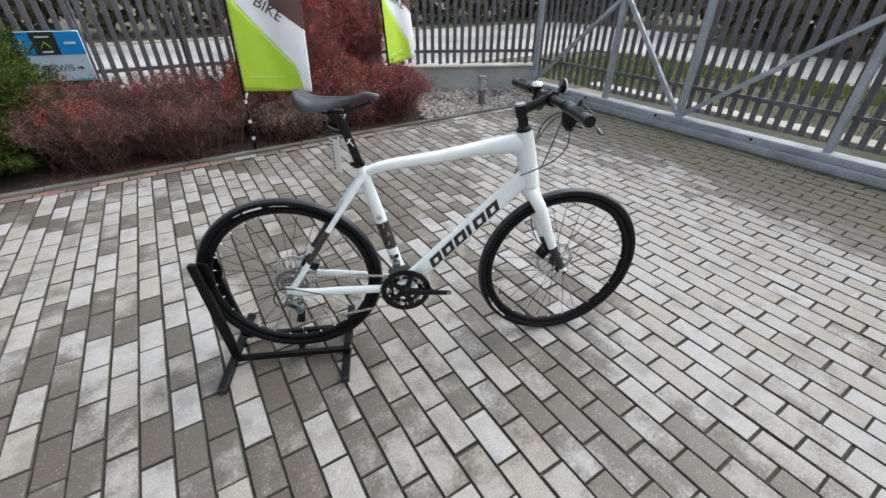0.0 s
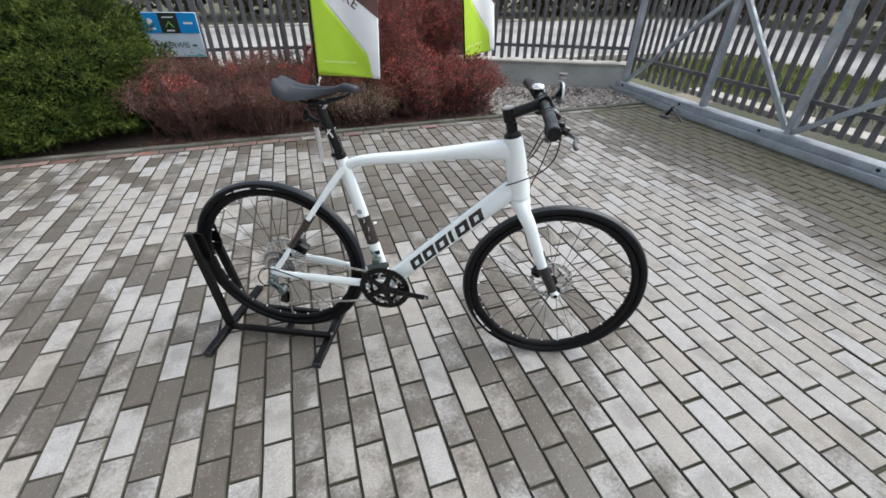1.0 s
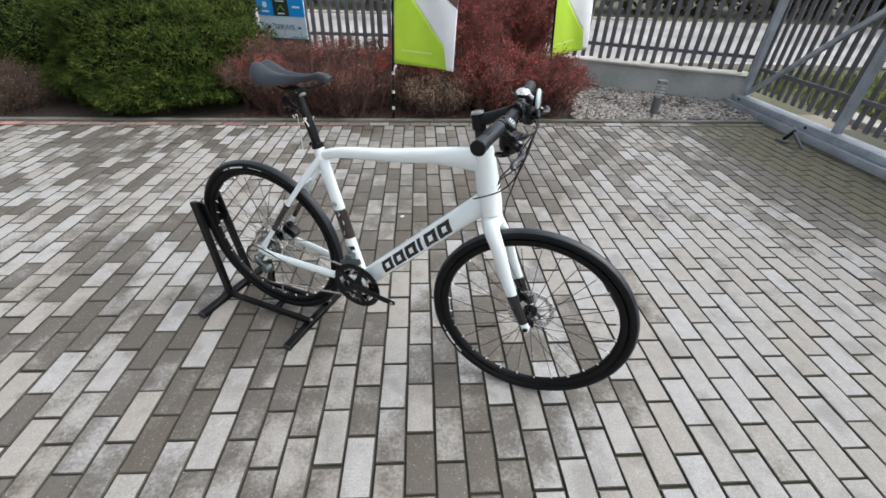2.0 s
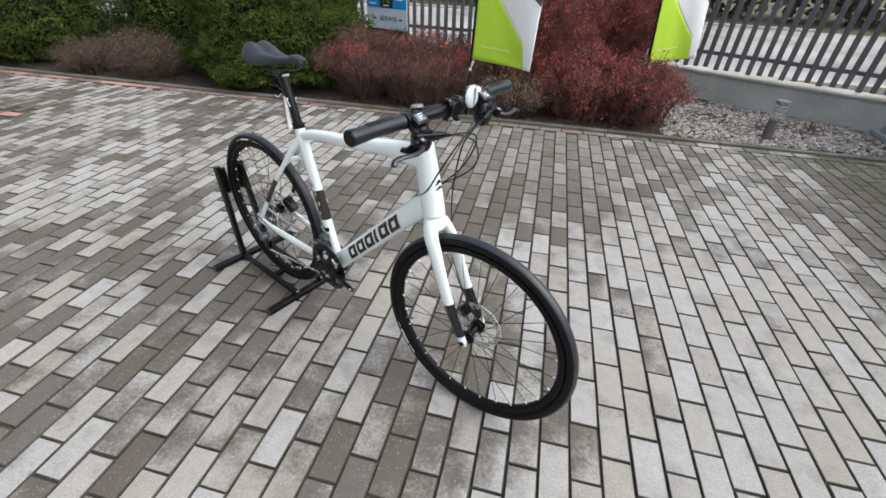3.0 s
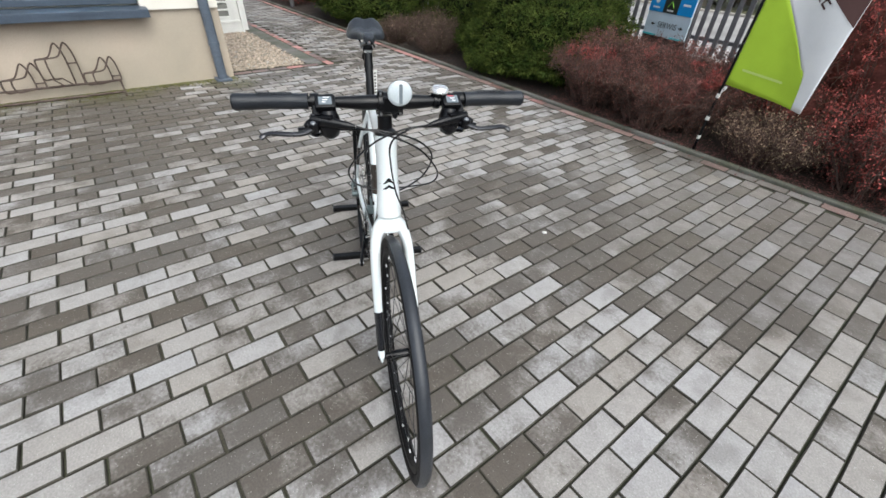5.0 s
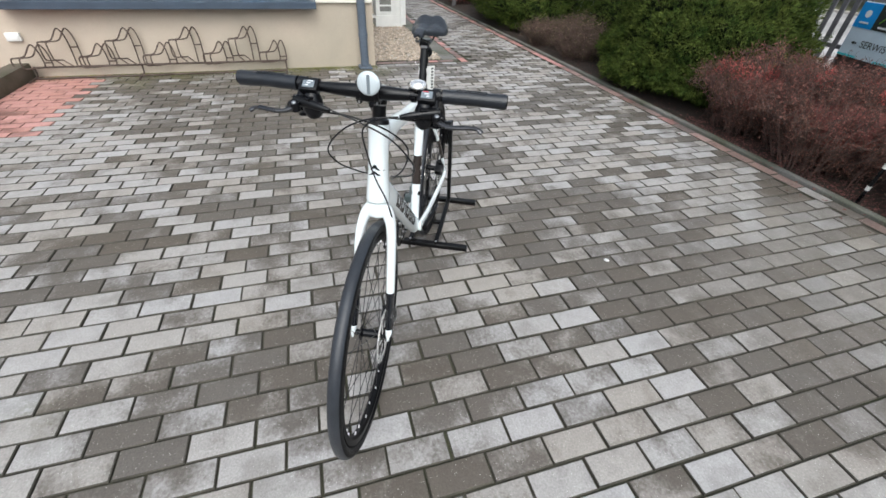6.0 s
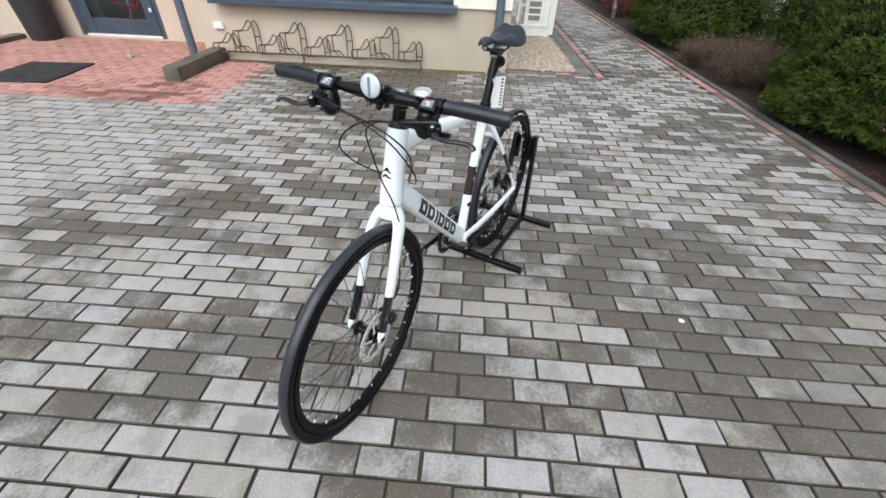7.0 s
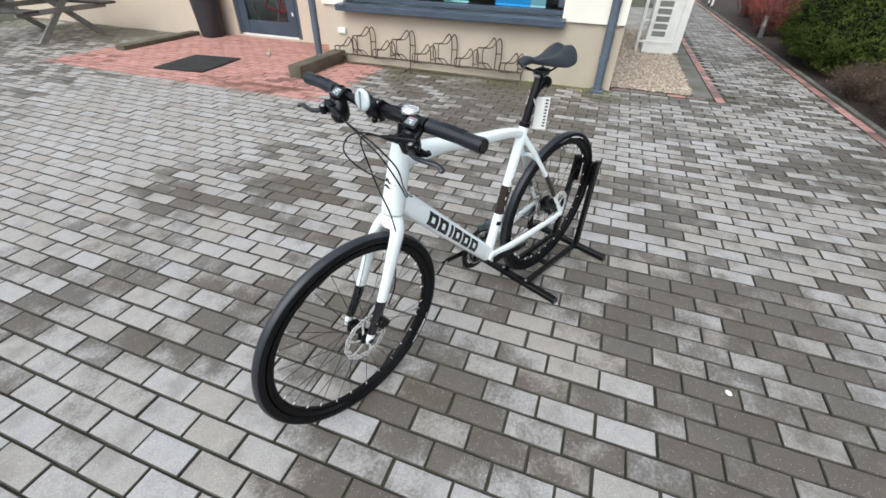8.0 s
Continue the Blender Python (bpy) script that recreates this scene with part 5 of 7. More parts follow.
# fork: crown, two legs with dark bands, dropouts
b = bmesh.new()
fdir = (HEAD_LOW - HEAD_TOP).normalized()
C0 = HEAD_LOW + fdir * 0.004
tube(b, [C0, C0 + fdir * 0.012, C0 + fdir * 0.030, C0 + fdir * 0.040], [(0.0315, 0.0330), (0.0325, 0.0345), (0.034, 0.033), (0.032, 0.027)], 24)
LEG = {}
for s in (-1, 1):
    pts = [C0 + fdir * 0.016 + Vector((0, s * 0.016, 0)), C0 + fdir * 0.045 + Vector((0.006, s * 0.036, 0)), Vector((0.964, s * 0.046, 0.625)), Vector((1.004, 0.001 + s * 0.050, 0.520)), Vector((1.047, 0.002 + s * 0.053, 0.425)), Vector((1.083, 0.003 + s * 0.055, 0.358)), Vector((1.089, 0.003 + s * 0.055, 0.344))]
    LEG[s] = spline(pts, 36)
    rr = []
    for k in range(37):
        f = k / 36
        rr.append((0.0165 - 0.0075 * f + 0.004 * math.exp(-((f - 0.05) / 0.1) ** 2), 0.0275 - 0.0150 * f))
    tube(b, LEG[s], rr, 16)
    box(b, (1.090, 0.003 + s * 0.055, 0.346), (0.026, 0.010, 0.030), None, 0.004)
fork = part("fork", b, M_FRAME, bike, "pale mint-white fork")
for s in (-1, 1):
    f0, f1 = 21, 30
    band(LEG[s][f0:f1], [(0.0170 - 0.0075 * k / 36, 0.0281 - 0.0150 * k / 36) for k in range(f0, f1)], "leg_band", M_GLOSSBLACK, fork, 16, label="black painted band")
b = bmesh.new()
spin(b, [(0.0, -0.066), (0.008, -0.066), (0.009, -0.061), (0.009, 0.061), (0.008, 0.066), (0.0, 0.066)], (0, 1, 0), FRONT, 16)
part("axle", b, M_BLACK, fork)
b = bmesh.new()
tube(b, [HEAD_TOP - fdir * 0.0005, HEAD_TOP - fdir * 0.010, HEAD_TOP - fdir * 0.016], [0.0275, 0.026, 0.019], 24)
part("headset", b, M_BLACK, bike)
b = bmesh.new()
top = STEM_CAP
tube(b, [HEAD_TOP - fdir * 0.014, HEAD_TOP - fdir * 0.03, HEAD_TOP - fdir * 0.031, HEAD_TOP - fdir * 0.045], 0.0178, 20)
spacer = part("spacer", b, M_BLACK, bike)
b = bmesh.new()
tube(b, [top + fdir * 0.042, top + fdir * 0.002], 0.0195, 20)
sd = CLAMP - (top + fdir * 0.022)
tube(b, [top + fdir * 0.022, top + fdir * 0.022 + sd * 0.5, CLAMP - sd * 0.1], [0.0175, 0.0155, 0.017], 18)
tube(b, [CLAMP + Vector((0, -0.022, 0)), CLAMP + Vector((0, 0.022, 0))], 0.0215, 20, side=(1, 0, 0))
stem = part("stem", b, M_BLACK, bike, "satin black stem")
b = bmesh.new()
tube(b, [top + fdir * 0.002, top - fdir * 0.003, top - fdir * 0.004], [0.017, 0.0165, 0.013], 20)
part("top_cap", b, M_STEEL, stem)

# handlebar with grips, levers, shifters, bell and reflector
b = bmesh.new()
bar_pts = spline([(0.940, -0.310, 1.031), (0.946, -0.20, 1.033), (0.954, -0.08, 1.031), (0.955, 0.0, 1.031), (0.954, 0.08, 1.031), (0.946, 0.20, 1.033), (0.940, 0.310, 1.031)], 48)
tube(b, bar_pts, [0.0112 if abs(q.y) > 0.11 else 0.0112 + 0.0046 * max(0.0, min(1.0, (0.11 - abs(q.y)) / 0.06)) for q in bar_pts], 16, side=(1, 0, 0))
handlebar = part("handlebar", b, M_BLACK, bike, "satin black flat handlebar")
for s in (-1, 1):
    q = [p for p in bar_pts if (p.y * s) > 0.165]
    q.sort(key=lambda p: p.y * s)
    end = q[-1] + (q[-1] - q[-2]).normalized() * 0.004
    b = bmesh.new()
    path = [*q, end]
    tube(b, path, [0.0168 if i == 0 else (0.0152 + 0.0012 * math.sin(i * 0.55) ** 2 + (0.0016 if i >= len(path) - 2 else 0.0)) for i in range(len(path))], 20, side=(1, 0, 0))
    grip = part("grip", b, M_GRIP, handlebar, "black rubber grip")
    b = bmesh.new()
    for k in range(3):
        a = radians(70 + 22 * k)
        tube(b, [(p.x + 0.0158 * math.cos(a), p.y, p.z + 0.0158 * math.sin(a)) for p in q[2:-3]], [(0.0010, 0.0022)] * len(q[2:-3]), 6)
    part("grip_rib", b, M_GRIP, grip, "raised rubber ribs")
    b = bmesh.new()
    tube(b, [end, end + (q[-1] - q[-2]).normalized() * 0.003], 0.0150, 18, side=(1, 0, 0))
    part("end_cap", b, M_BLACK, handlebar)
    # brake lever: clamp, master cylinder, reservoir and hinged blade
    cx, cz = 0.949, 1.033
    b = bmesh.new()
    tube(b, [(cx, s * 0.147, cz), (cx, s * 0.165, cz)], 0.0168, 16, side=(1, 0, 0))
    bar(b, (cx + 0.008, s * 0.156, cz - 0.006), (0.988, s * 0.156, 1.004), 0.016, 0.014, 0.003)
    tube(b, spline([(0.982, s * 0.168, 1.006), (0.990, s * 0.140, 1.004), (1.000, s * 0.105, 1.000), (1.005, s * 0.080, 0.997)], 10), [(0.010, 0.012), (0.0105, 0.0125), (0.0105, 0.012), (0.010, 0.0115), (0.0095, 0.011), (0.009, 0.010), (0.0085, 0.0092), (0.008, 0.0085), (0.007, 0.0075), (0.006, 0.006), (0.0045, 0.0045)], 14)
    box(b, (0.986, s * 0.146, 1.012), (0.020, 0.046, 0.010), Euler((0, 0, s * 0.26)).to_matrix(), 0.003, 2)
    lever = part("brake_lever", b, M_BLACK, handlebar, "black hydraulic brake lever")
    b = bmesh.new()
    spin(b, [(0.0042, -0.010), (0.0105, -0.010), (0.0105, 0.010), (0.0042, 0.010)], (0.25, 0, 1), (0.998, s * 0.164, 0.996), 14, close=True)
    box(b, (0.988, s * 0.172, 0.998), (0.024, 0.014, 0.016), Euler((0, 0.2, s * 0.5)).to_matrix(), 0.003)
    part("lever_hinge", b, M_BLACK, lever)
    b = bmesh.new()
    spin(b, [(0.0, 0.0115), (0.0045, 0.0115), (0.0055, 0.0100)], (0.25, 0, 1), (0.998, s * 0.164, 0.996), 12)
    part("hinge_pin", b, M_STEEL, lever)
    for k, p in enumerate(((0.981, 0.128, 1.0165), (0.985, 0.163, 1.0165))):
        b = bmesh.new()
        spin(b, [(0.0, 0.001), (0.0026, 0.001), (0.0030, -0.001)], (0, 0, 1), (p[0], s * p[1], p[2]), 10)
        part("reservoir_screw", b, M_STEEL, lever)
    b = bmesh.new()
    tube(b, spline([(1.000, s * 0.166, 0.994), (1.014, s * 0.186, 0.989), (1.017, s * 0.215, 0.990), (1.010, s * 0.242, 0.990), (1.006, s * 0.258, 0.986), (1.010, s * 0.268, 0.980)], 16), [(0.0072, 0.0050)] * 3 + [(0.0062, 0.0040)] * 10 + [(0.0066, 0.0046), (0.0070, 0.0050), (0.0072, 0.0052), (0.0060, 0.0045)], 10)
    part("blade", b, M_BLADE, lever, "dark polished alloy blade")
    # shifter: clamp, upper housing with its window, rounded pod below and two triggers
    b = bmesh.new()
    tilt = Euler((0, radians(32), 0)).to_matrix()
    tube(b, [(cx + 0.002, s * 0.118, cz), (cx + 0.002, s * 0.134, cz)], 0.0158, 16, side=(1, 0, 0))
    box(b, (0.964, s * 0.136, 1.032), (0.034, 0.042, 0.022), tilt, 0.005, 2)
    tube(b, [(0.966, s * 0.132, 1.020), (0.969, s * 0.131, 1.004), (0.971, s * 0.131, 0.984), (0.971, s * 0.131, 0.969), (0.971, s * 0.131, 0.962)], [(0.016, 0.018), (0.022, 0.024), (0.024, 0.026), (0.018, 0.020), (0.008, 0.010)], 16, side=(0, 1, 0))
    shifter = part("shifter", b, M_BLACK, handlebar, "black trigger shifter")
    b = bmesh.new()
    box(b, Vector((0.964, s * 0.136, 1.032)) + tilt @ Vector((0.001, 0, 0.0112)), (0.020, 0.027, 0.003), tilt, 0.001)
    part("indicator", b, M_WINDOW, shifter, "grey gear indicator window")
    for k in range(3):
        b = bmesh.new()
        box(b, Vector((0.964, s * 0.136, 1.032)) + tilt @ Vector((-0.006 + 0.006 * k, s * 0.003 * (k - 1), 0.0130)), (0.0018, 0.013 - 0.003 * k, 0.0008), tilt)
        part("indicator_mark", b, M_PRINTRED if k == 0 and s > 0 else M_PRINTWHITE, shifter, "tiny printed mark", smooth=False)
    b = bmesh.new()
    spin(b, [(0.0, 0.0245), (0.007, 0.0240), (0.009, 0.0215)], (1, 0, -0.25), (0.969, s * 0.131, 0.992), 16)
    part("pod_cap", b, M_BIN, shifter, "round dark plastic cap")
    for z, y1, x1 in ((0.984, 0.196, 0.978), (0.972, 0.172, 0.946)):
        b = bmesh.new()
        tube(b, spline([(0.968, s * 0.140, z), (0.974, s * (0.140 + (y1 - 0.140) * 0.6), z - 0.002), (x1, s * y1, z - 0.001)], 6), [(0.010, 0.003), (0.008, 0.003), (0.007, 0.003), (0.007, 0.003), (0.008, 0.003), (0.010, 0.003), (0.008, 0.003)], 8)
        part("trigger", b, M_BLACK, shifter)
# stem face plate with its bolts, and the reflector's bracket
b = bmesh.new()
for y in (-0.021, 0.021):
    tube(b, [(0.956, y - 0.005, 1.031), (0.956, y + 0.005, 1.031)], 0.0215, 18, side=(1, 0, 0))
    for z in (-0.021, 0.021):
        box(b, (0.960, y, 1.031 + z), (0.018, 0.013, 0.010), None, 0.003)
box(b, (0.973, 0, 1.031), (0.008, 0.036, 0.034), None, 0.003)
face = part("face_plate", b, M_BLACK, handlebar)
for y in (-0.021, 0.021):
    for z in (-0.021, 0.021):
        b = bmesh.new()
        spin(b, [(0.0, 0.0095), (0.0026, 0.0095), (0.0034, 0.0085)], (1, 0, 0), (0.960, y, 1.031 + z), 10)
        part("bolt", b, M_STEEL, face)
b = bmesh.new()
spin(b, [(0.0, 0.034), (0.011, 0.0332), (0.0175, 0.0300), (0.0210, 0.0245), (0.0215, 0.0195), (0.0200, 0.0185)], (0, 0, 1), (0.950, 0.112, 1.031), 24)
bell = part("bell", b, M_BELL, handlebar, "polished silver bell dome")
b = bmesh.new()
spin(b, [(0.0, 0.0185), (0.019, 0.0185), (0.018, 0.012), (0.010, 0.010), (0.0, 0.010)], (0, 0, 1), (0.950, 0.111, 1.031), 18)
tube(b, [(0.951, 0.098, 1.031), (0.951, 0.110, 1.031)], 0.0162, 14, side=(1, 0, 0))
tube(b, spline([(0.945, 0.112, 1.046), (0.930, 0.112, 1.048), (0.918, 0.106, 1.050)], 4), [(0.005, 0.002)] * 5, 8)
part("bell_base", b, M_BLACK, bell)
b = bmesh.new()
RX = Vector((1.006, 0.0135, 1.064))
spin(b, [(0.0, 0.006), (0.018, 0.0055), (0.0235, 0.003), (0.0255, 0.0), (0.0245, -0.004)], (1, 0, 0.06), RX, 32)
refl = part("front_reflector", b, M_REFLECTOR, handlebar, "round clear white front reflector")
b = bmesh.new()
spin(b, [(0.0252, -0.0035), (0.0248, -0.006), (0.021, -0.010), (0.0, -0.011)], (1, 0, 0.06), RX, 32)
tube(b, [RX + Vector((-0.009, 0, -0.004)), RX + Vector((-0.016, 0, -0.018)), (0.985, 0.013, 1.042), (0.962, 0.012, 1.050)], [(0.009, 0.005)] * 4, 10)
tube(b, [(0.955, 0.004, 1.031), (0.955, 0.013, 1.031)], 0.0232, 16, side=(1, 0, 0))
box(b, (0.968, 0.0085, 1.008), (0.018, 0.012, 0.016), None, 0.004)
part("reflector_housing", b, M_BLACK, refl)
b = bmesh.new()
box(b, RX + Vector((0.0062, 0.001, 0)), (0.0012, 0.007, 0.040), None, 0.0004)
part("reflector_rib", b, M_WINDOW, refl, "grey vertical rib")

# hoses and gear cables
CABLES = (
    [(1.005, 0.078, 0.997), (1.014, 0.030, 0.990), (1.006, -0.006, 0.958), (0.990, -0.004, 0.895), (0.973, 0.010, 0.817), (0.958, 0.032, 0.750), (0.952, 0.046, 0.690)],
    [(1.004, -0.078, 0.997), (1.008, -0.010, 0.976), (1.000, 0.060, 0.938), (0.984, 0.108, 0.875), (0.960, 0.102, 0.832), (0.908, 0.056, 0.795), (0.868, 0.028, 0.772)],
    [(0.984, -0.112, 0.984), (1.008, -0.030, 0.988), (1.002, 0.050, 0.962), (0.980, 0.094, 0.914), (0.950, 0.082, 0.848), (0.900, 0.046, 0.788), (0.866, 0.027, 0.760)],
    [(0.984, 0.112, 0.984), (1.010, 0.030, 0.992), (1.012, -0.045, 0.962), (0.996, -0.098, 0.900), (0.962, -0.088, 0.846), (0.910, -0.052, 0.800), (0.868, -0.028, 0.772)],
)
cables = []
for pts in CABLES:
    b = bmesh.new()
    tube(b, spline(pts, 40), 0.0021, 8)
    cables.append(part("cable", b, M_BLACK, bike, "black cable housing"))

# saddle and seatpost
b = bmesh.new()
SP1 = Vector((0.258, 0, 0.992))
tube(b, [SEAT_TOP, SP1], 0.0150, 18)
box(b, SP1 + Vector((-0.008, 0, 0.010)), (0.050, 0.036, 0.022), None, 0.006, 2)
seatpost = part("seatpost", b, M_BLACK, bike, "satin black seatpost")
b = bmesh.new()
for s in (-1, 1):
    box(b, SEAT_TOP.lerp(SP1, 0.50) + Vector((0.004, s * 0.0146, 0)), (0.004, 0.002, 0.030), Euler((0, s * 0.6, 0)).to_matrix())
    box(b, SEAT_TOP.lerp(SP1, 0.53) + Vector((0.0, s * 0.0147, 0)), (0.004, 0.002, 0.022), Euler((0, -s * 0.7, 0)).to_matrix())
part("seatpost_print", b, M_PRINTWHITE, seatpost, "white printed mark", smooth=False)
b = bmesh.new()
tube(b, [SP1 + Vector((0.016, -0.012, 0.0)), SP1 + Vector((0.016, 0.012, 0.0))], 0.005, 10, side=(1, 0, 0))
tube(b, [SP1 + Vector((0.010, -0.019, 0.012)), SP1 + Vector((0.010, 0.019, 0.012))], 0.0055, 10, side=(1, 0, 0))
part("clamp_bolt", b, M_STEEL, seatpost)


def saddle_shell():
    """Half width, top height and drop of the saddle's edge along its length, from the tail to the nose."""
    bmx = bmesh.new()
    n, m = 28, 20
    rings = []
    for i in range(n + 1):
        f = i / n
        x = 0.128 + 0.264 * f
        w = 0.019 + 0.054 * (1 / (1 + math.exp((f - 0.40) * 11)))
        if f < 0.10:
            w *= 0.72 + 0.28 * math.sqrt(f / 0.10)
        if f > 0.93:
            w *= math.sqrt(max(0.05, 1 - ((f - 0.93) / 0.075) ** 2))
        crown = 1.070 - 0.020 * math.sin(math.pi * min(1, f * 1.15)) * 0.8 + 0.014 * max(0.0, 0.22 - f) / 0.22 - 0.012 * max(0.0, f - 0.8) / 0.2
        drop = 0.018 * (1 - f) + 0.017
        ring = []
        for k in range(m):
            a = 2 * math.pi * k / m
            y, z = w * math.cos(a), math.sin(a)
            groove = -0.014 * math.exp(-(y / 0.013) ** 2) * (1 if f < 0.78 else 0.15) if z > 0 else 0.0
            zz = crown + groove - (0.016 * (abs(y) / 0.07) ** 2 + (1 - max(0.0, z)) ** 2 * drop if z >= 0 else drop + 0.004 * (1 + z) - 0.016 * (abs(y) / 0.07) ** 2 * 0 + 0.010 * (1 - abs(math.cos(a))) * -1)
            ring.append(bmx.verts.new((x, y, zz)))
        rings.append(ring)
    for r0, r1 in zip(rings, rings[1:]):
        for k in range(m):
            bmx.faces.new((r0[k], r0[(k + 1) % m], r1[(k + 1) % m], r1[k]))
    bmx.faces.new(list(reversed(rings[0])))
    bmx.faces.new(rings[-1])
    return bmx


saddle = part("saddle", saddle_shell(), M_SADDLE, bike, "dark grey saddle with a central groove")
sm = saddle.modifiers.new("smooth", "SUBSURF")
sm.levels = sm.render_levels = 1
for s in (-1, 1):
    b = bmesh.new()
    tube(b, spline([(0.362, s * 0.008, 1.034), (0.32, s * 0.020, 1.018), (0.27, s * 0.022, 1.006), (0.22, s * 0.022, 1.008), (0.166, s * 0.030, 1.030)], 12), 0.0036, 8)
    part("saddle_rail", b, M_BLACK, saddle)

b = bmesh.new()
spin(b, [(0.0, -0.007), (0.014, -0.0065), (0.0185, -0.004), (0.0190, 0.0)], (1, 0, -0.25), (0.206, 0, 0.962), 24)
rear_refl = part("rear_reflector", b, M_REDLENS, bike, "round red rear reflector under the saddle")
b = bmesh.new()
spin(b, [(0.0195, -0.003), (0.0200, 0.0), (0.0190, 0.006), (0.012, 0.011), (0.0, 0.012)], (1, 0, -0.25), (0.206, 0, 0.962), 24)
tube(b, [(0.216, 0, 0.958), (0.240, 0, 0.945), (0.266, 0, 0.944)], [(0.010, 0.007)] * 3, 10)
dp = (SP1 - SEAT_TOP).normalized()
tube(b, [Vector((0.2695, 0, 0.944)) - dp * 0.007, Vector((0.2695, 0, 0.944)) + dp * 0.007], 0.0172, 16)
part("reflector_bracket", b, M_BLACK, rear_refl)

tag = part("price_tag", box(bmesh.new(), (0.024, 0, -0.060), (0.048, 0.0012, 0.116)), M_CARD, bike, "white price card on a string", smooth=False, at=pose(0.246, -0.004, 0.918, 0, 0, 133))
for k in range(9):
    b = bmesh.new()
    for s in (-1, 1):
        box(b, (0.038, s * 0.0012, -0.012 - k * 0.0118), (0.010, 0.0006, 0.0060))
    part("print_bar", b, M_SIGN_DARK, tag, smooth=False)
b = bmesh.new()
tube(b, spline([(0.004, 0, -0.004), (-0.006, 0.004, 0.012), (-0.022, 0.012, 0.004), (-0.030, 0.016, 0.016)], 10), 0.0010, 5)
part("string", b, M_PRINTWHITE, tag)


# ---- drive train ----
def sprocket(bmx, c, r, y, teeth, inner, thick=0.0022):
    vs = []
    n = teeth * 2
    for s in (-1, 1):
        outer = [bmx.verts.new((c.x + (r + (0.0035 if k % 2 else -0.0025)) * math.cos(2 * math.pi * k / n), y + s * thick / 2, c.z + (r + (0.0035 if k % 2 else -0.0025)) * math.sin(2 * math.pi * k / n))) for k in range(n)]
        inn = [bmx.verts.new((c.x + inner * math.cos(2 * math.pi * k / n), y + s * thick / 2, c.z + inner * math.sin(2 * math.pi * k / n))) for k in range(n)]
        vs.append((outer, inn))
    for k in range(n):
        j = (k + 1) % n
        (o0, i0), (o1, i1) = vs
        for q in ((o0[k], o0[j], i0[j], i0[k]), (o1[j], o1[k], i1[k], i1[j]), (o0[j], o0[k], o1[k], o1[j]), (i0[k], i0[j], i1[j], i1[k])):
            bmx.faces.new(q)


CR = Vector((BB.x, 0, BB.z))
b = bmesh.new()
sprocket(b, CR, 0.099, -0.052, 50, 0.077)
for k in range(10):
    a = radians(36 * k + 16)
    tube(b, [(CR.x + 0.070 * math.cos(a), -0.051, CR.z + 0.070 * math.sin(a)), (CR.x + 0.084 * math.cos(a), -0.052, CR.z + 0.084 * math.sin(a))], [(0.0012, 0.006), (0.0012, 0.009)], 8)
crank = part("chainring", b, M_BLACK, bike, "black large chainring")
b = bmesh.new()
sprocket(b, CR, 0.068, -0.044, 34, 0.050)
part("small_chainring", b, M_BLACK, crank)
b = bmesh.new()
for k in range(5):
    a = radians(72 * k - 2)
    tube(b, spline([(CR.x + 0.014 * math.cos(a), -0.056, CR.z + 0.014 * math.sin(a)), (CR.x + 0.045 * math.cos(a), -0.054, CR.z + 0.045 * math.sin(a)), (CR.x + 0.084 * math.cos(a), -0.052, CR.z + 0.084 * math.sin(a))], 5), [(0.004, 0.018), (0.004, 0.015), (0.004, 0.012), (0.004, 0.011), (0.004, 0.013), (0.004, 0.018)], 10)
spin(b, [(0.0, -0.064), (0.017, -0.064), (0.020, -0.058), (0.020, -0.040), (0.0, -0.040)], (0, 1, 0), CR, 24)
part("spider", b, M_BLACK, crank)
for k in range(5):
    a = radians(72 * k + 34)
    b = bmesh.new()
    spin(b, [(0.0, -0.058), (0.0045, -0.058), (0.0045, -0.040)], (0, 1, 0), CR + Vector((0.062 * math.cos(a), 0, 0.062 * math.sin(a))), 10)
    part("ring_bolt", b, M_STEEL, crank)
CA = radians(-1)
for s, y0, y1, a in ((-1, -0.060, -0.082, CA), (1, 0.050, 0.072, CA + math.pi)):
    d = Vector((math.cos(a), 0, math.sin(a)))
    b = bmesh.new()
    tube(b, [CR + Vector((0, y0, 0)) - d * 0.012, CR + Vector((0, y0, 0)) + d * 0.02, CR + Vector((0, y0 + (y1 - y0) * 0.6, 0)) + d * 0.09, CR + Vector((0, y1, 0)) + d * 0.160, CR + Vector((0, y1, 0)) + d * 0.178], [(0.010, 0.016), (0.010, 0.016), (0.0075, 0.0125), (0.0070, 0.0115), (0.0060, 0.0085)], 14)
    arm = part("crank_arm", b, M_BLACK, crank, "black crank arm without a pedal")
    b = bmesh.new()
    spin(b, [(0.0035, -0.0078), (0.0065, -0.0078), (0.0065, 0.0078), (0.0035, 0.0078)], (0, 1, 0), CR + Vector((0, y1, 0)) + d * 0.168, 14, close=True)
    part("pedal_thread", b, M_STEEL, arm)

cass = None
for k, r in enumerate((0.066, 0.059, 0.052, 0.046, 0.041, 0.036, 0.032, 0.028, 0.025)):
    b = bmesh.new()
    sprocket(b, REAR, r, -0.024 - k * 0.0040, max(11, int(r * 480)), r * 0.62, 0.0016)
    if cass is None:
        cass = part("cassette", b, M_CHAIN, bike, "steel cassette of nine sprockets")
    else:
        part("sprocket", b, M_DARKCOG if k % 2 else M_CHAIN, cass)

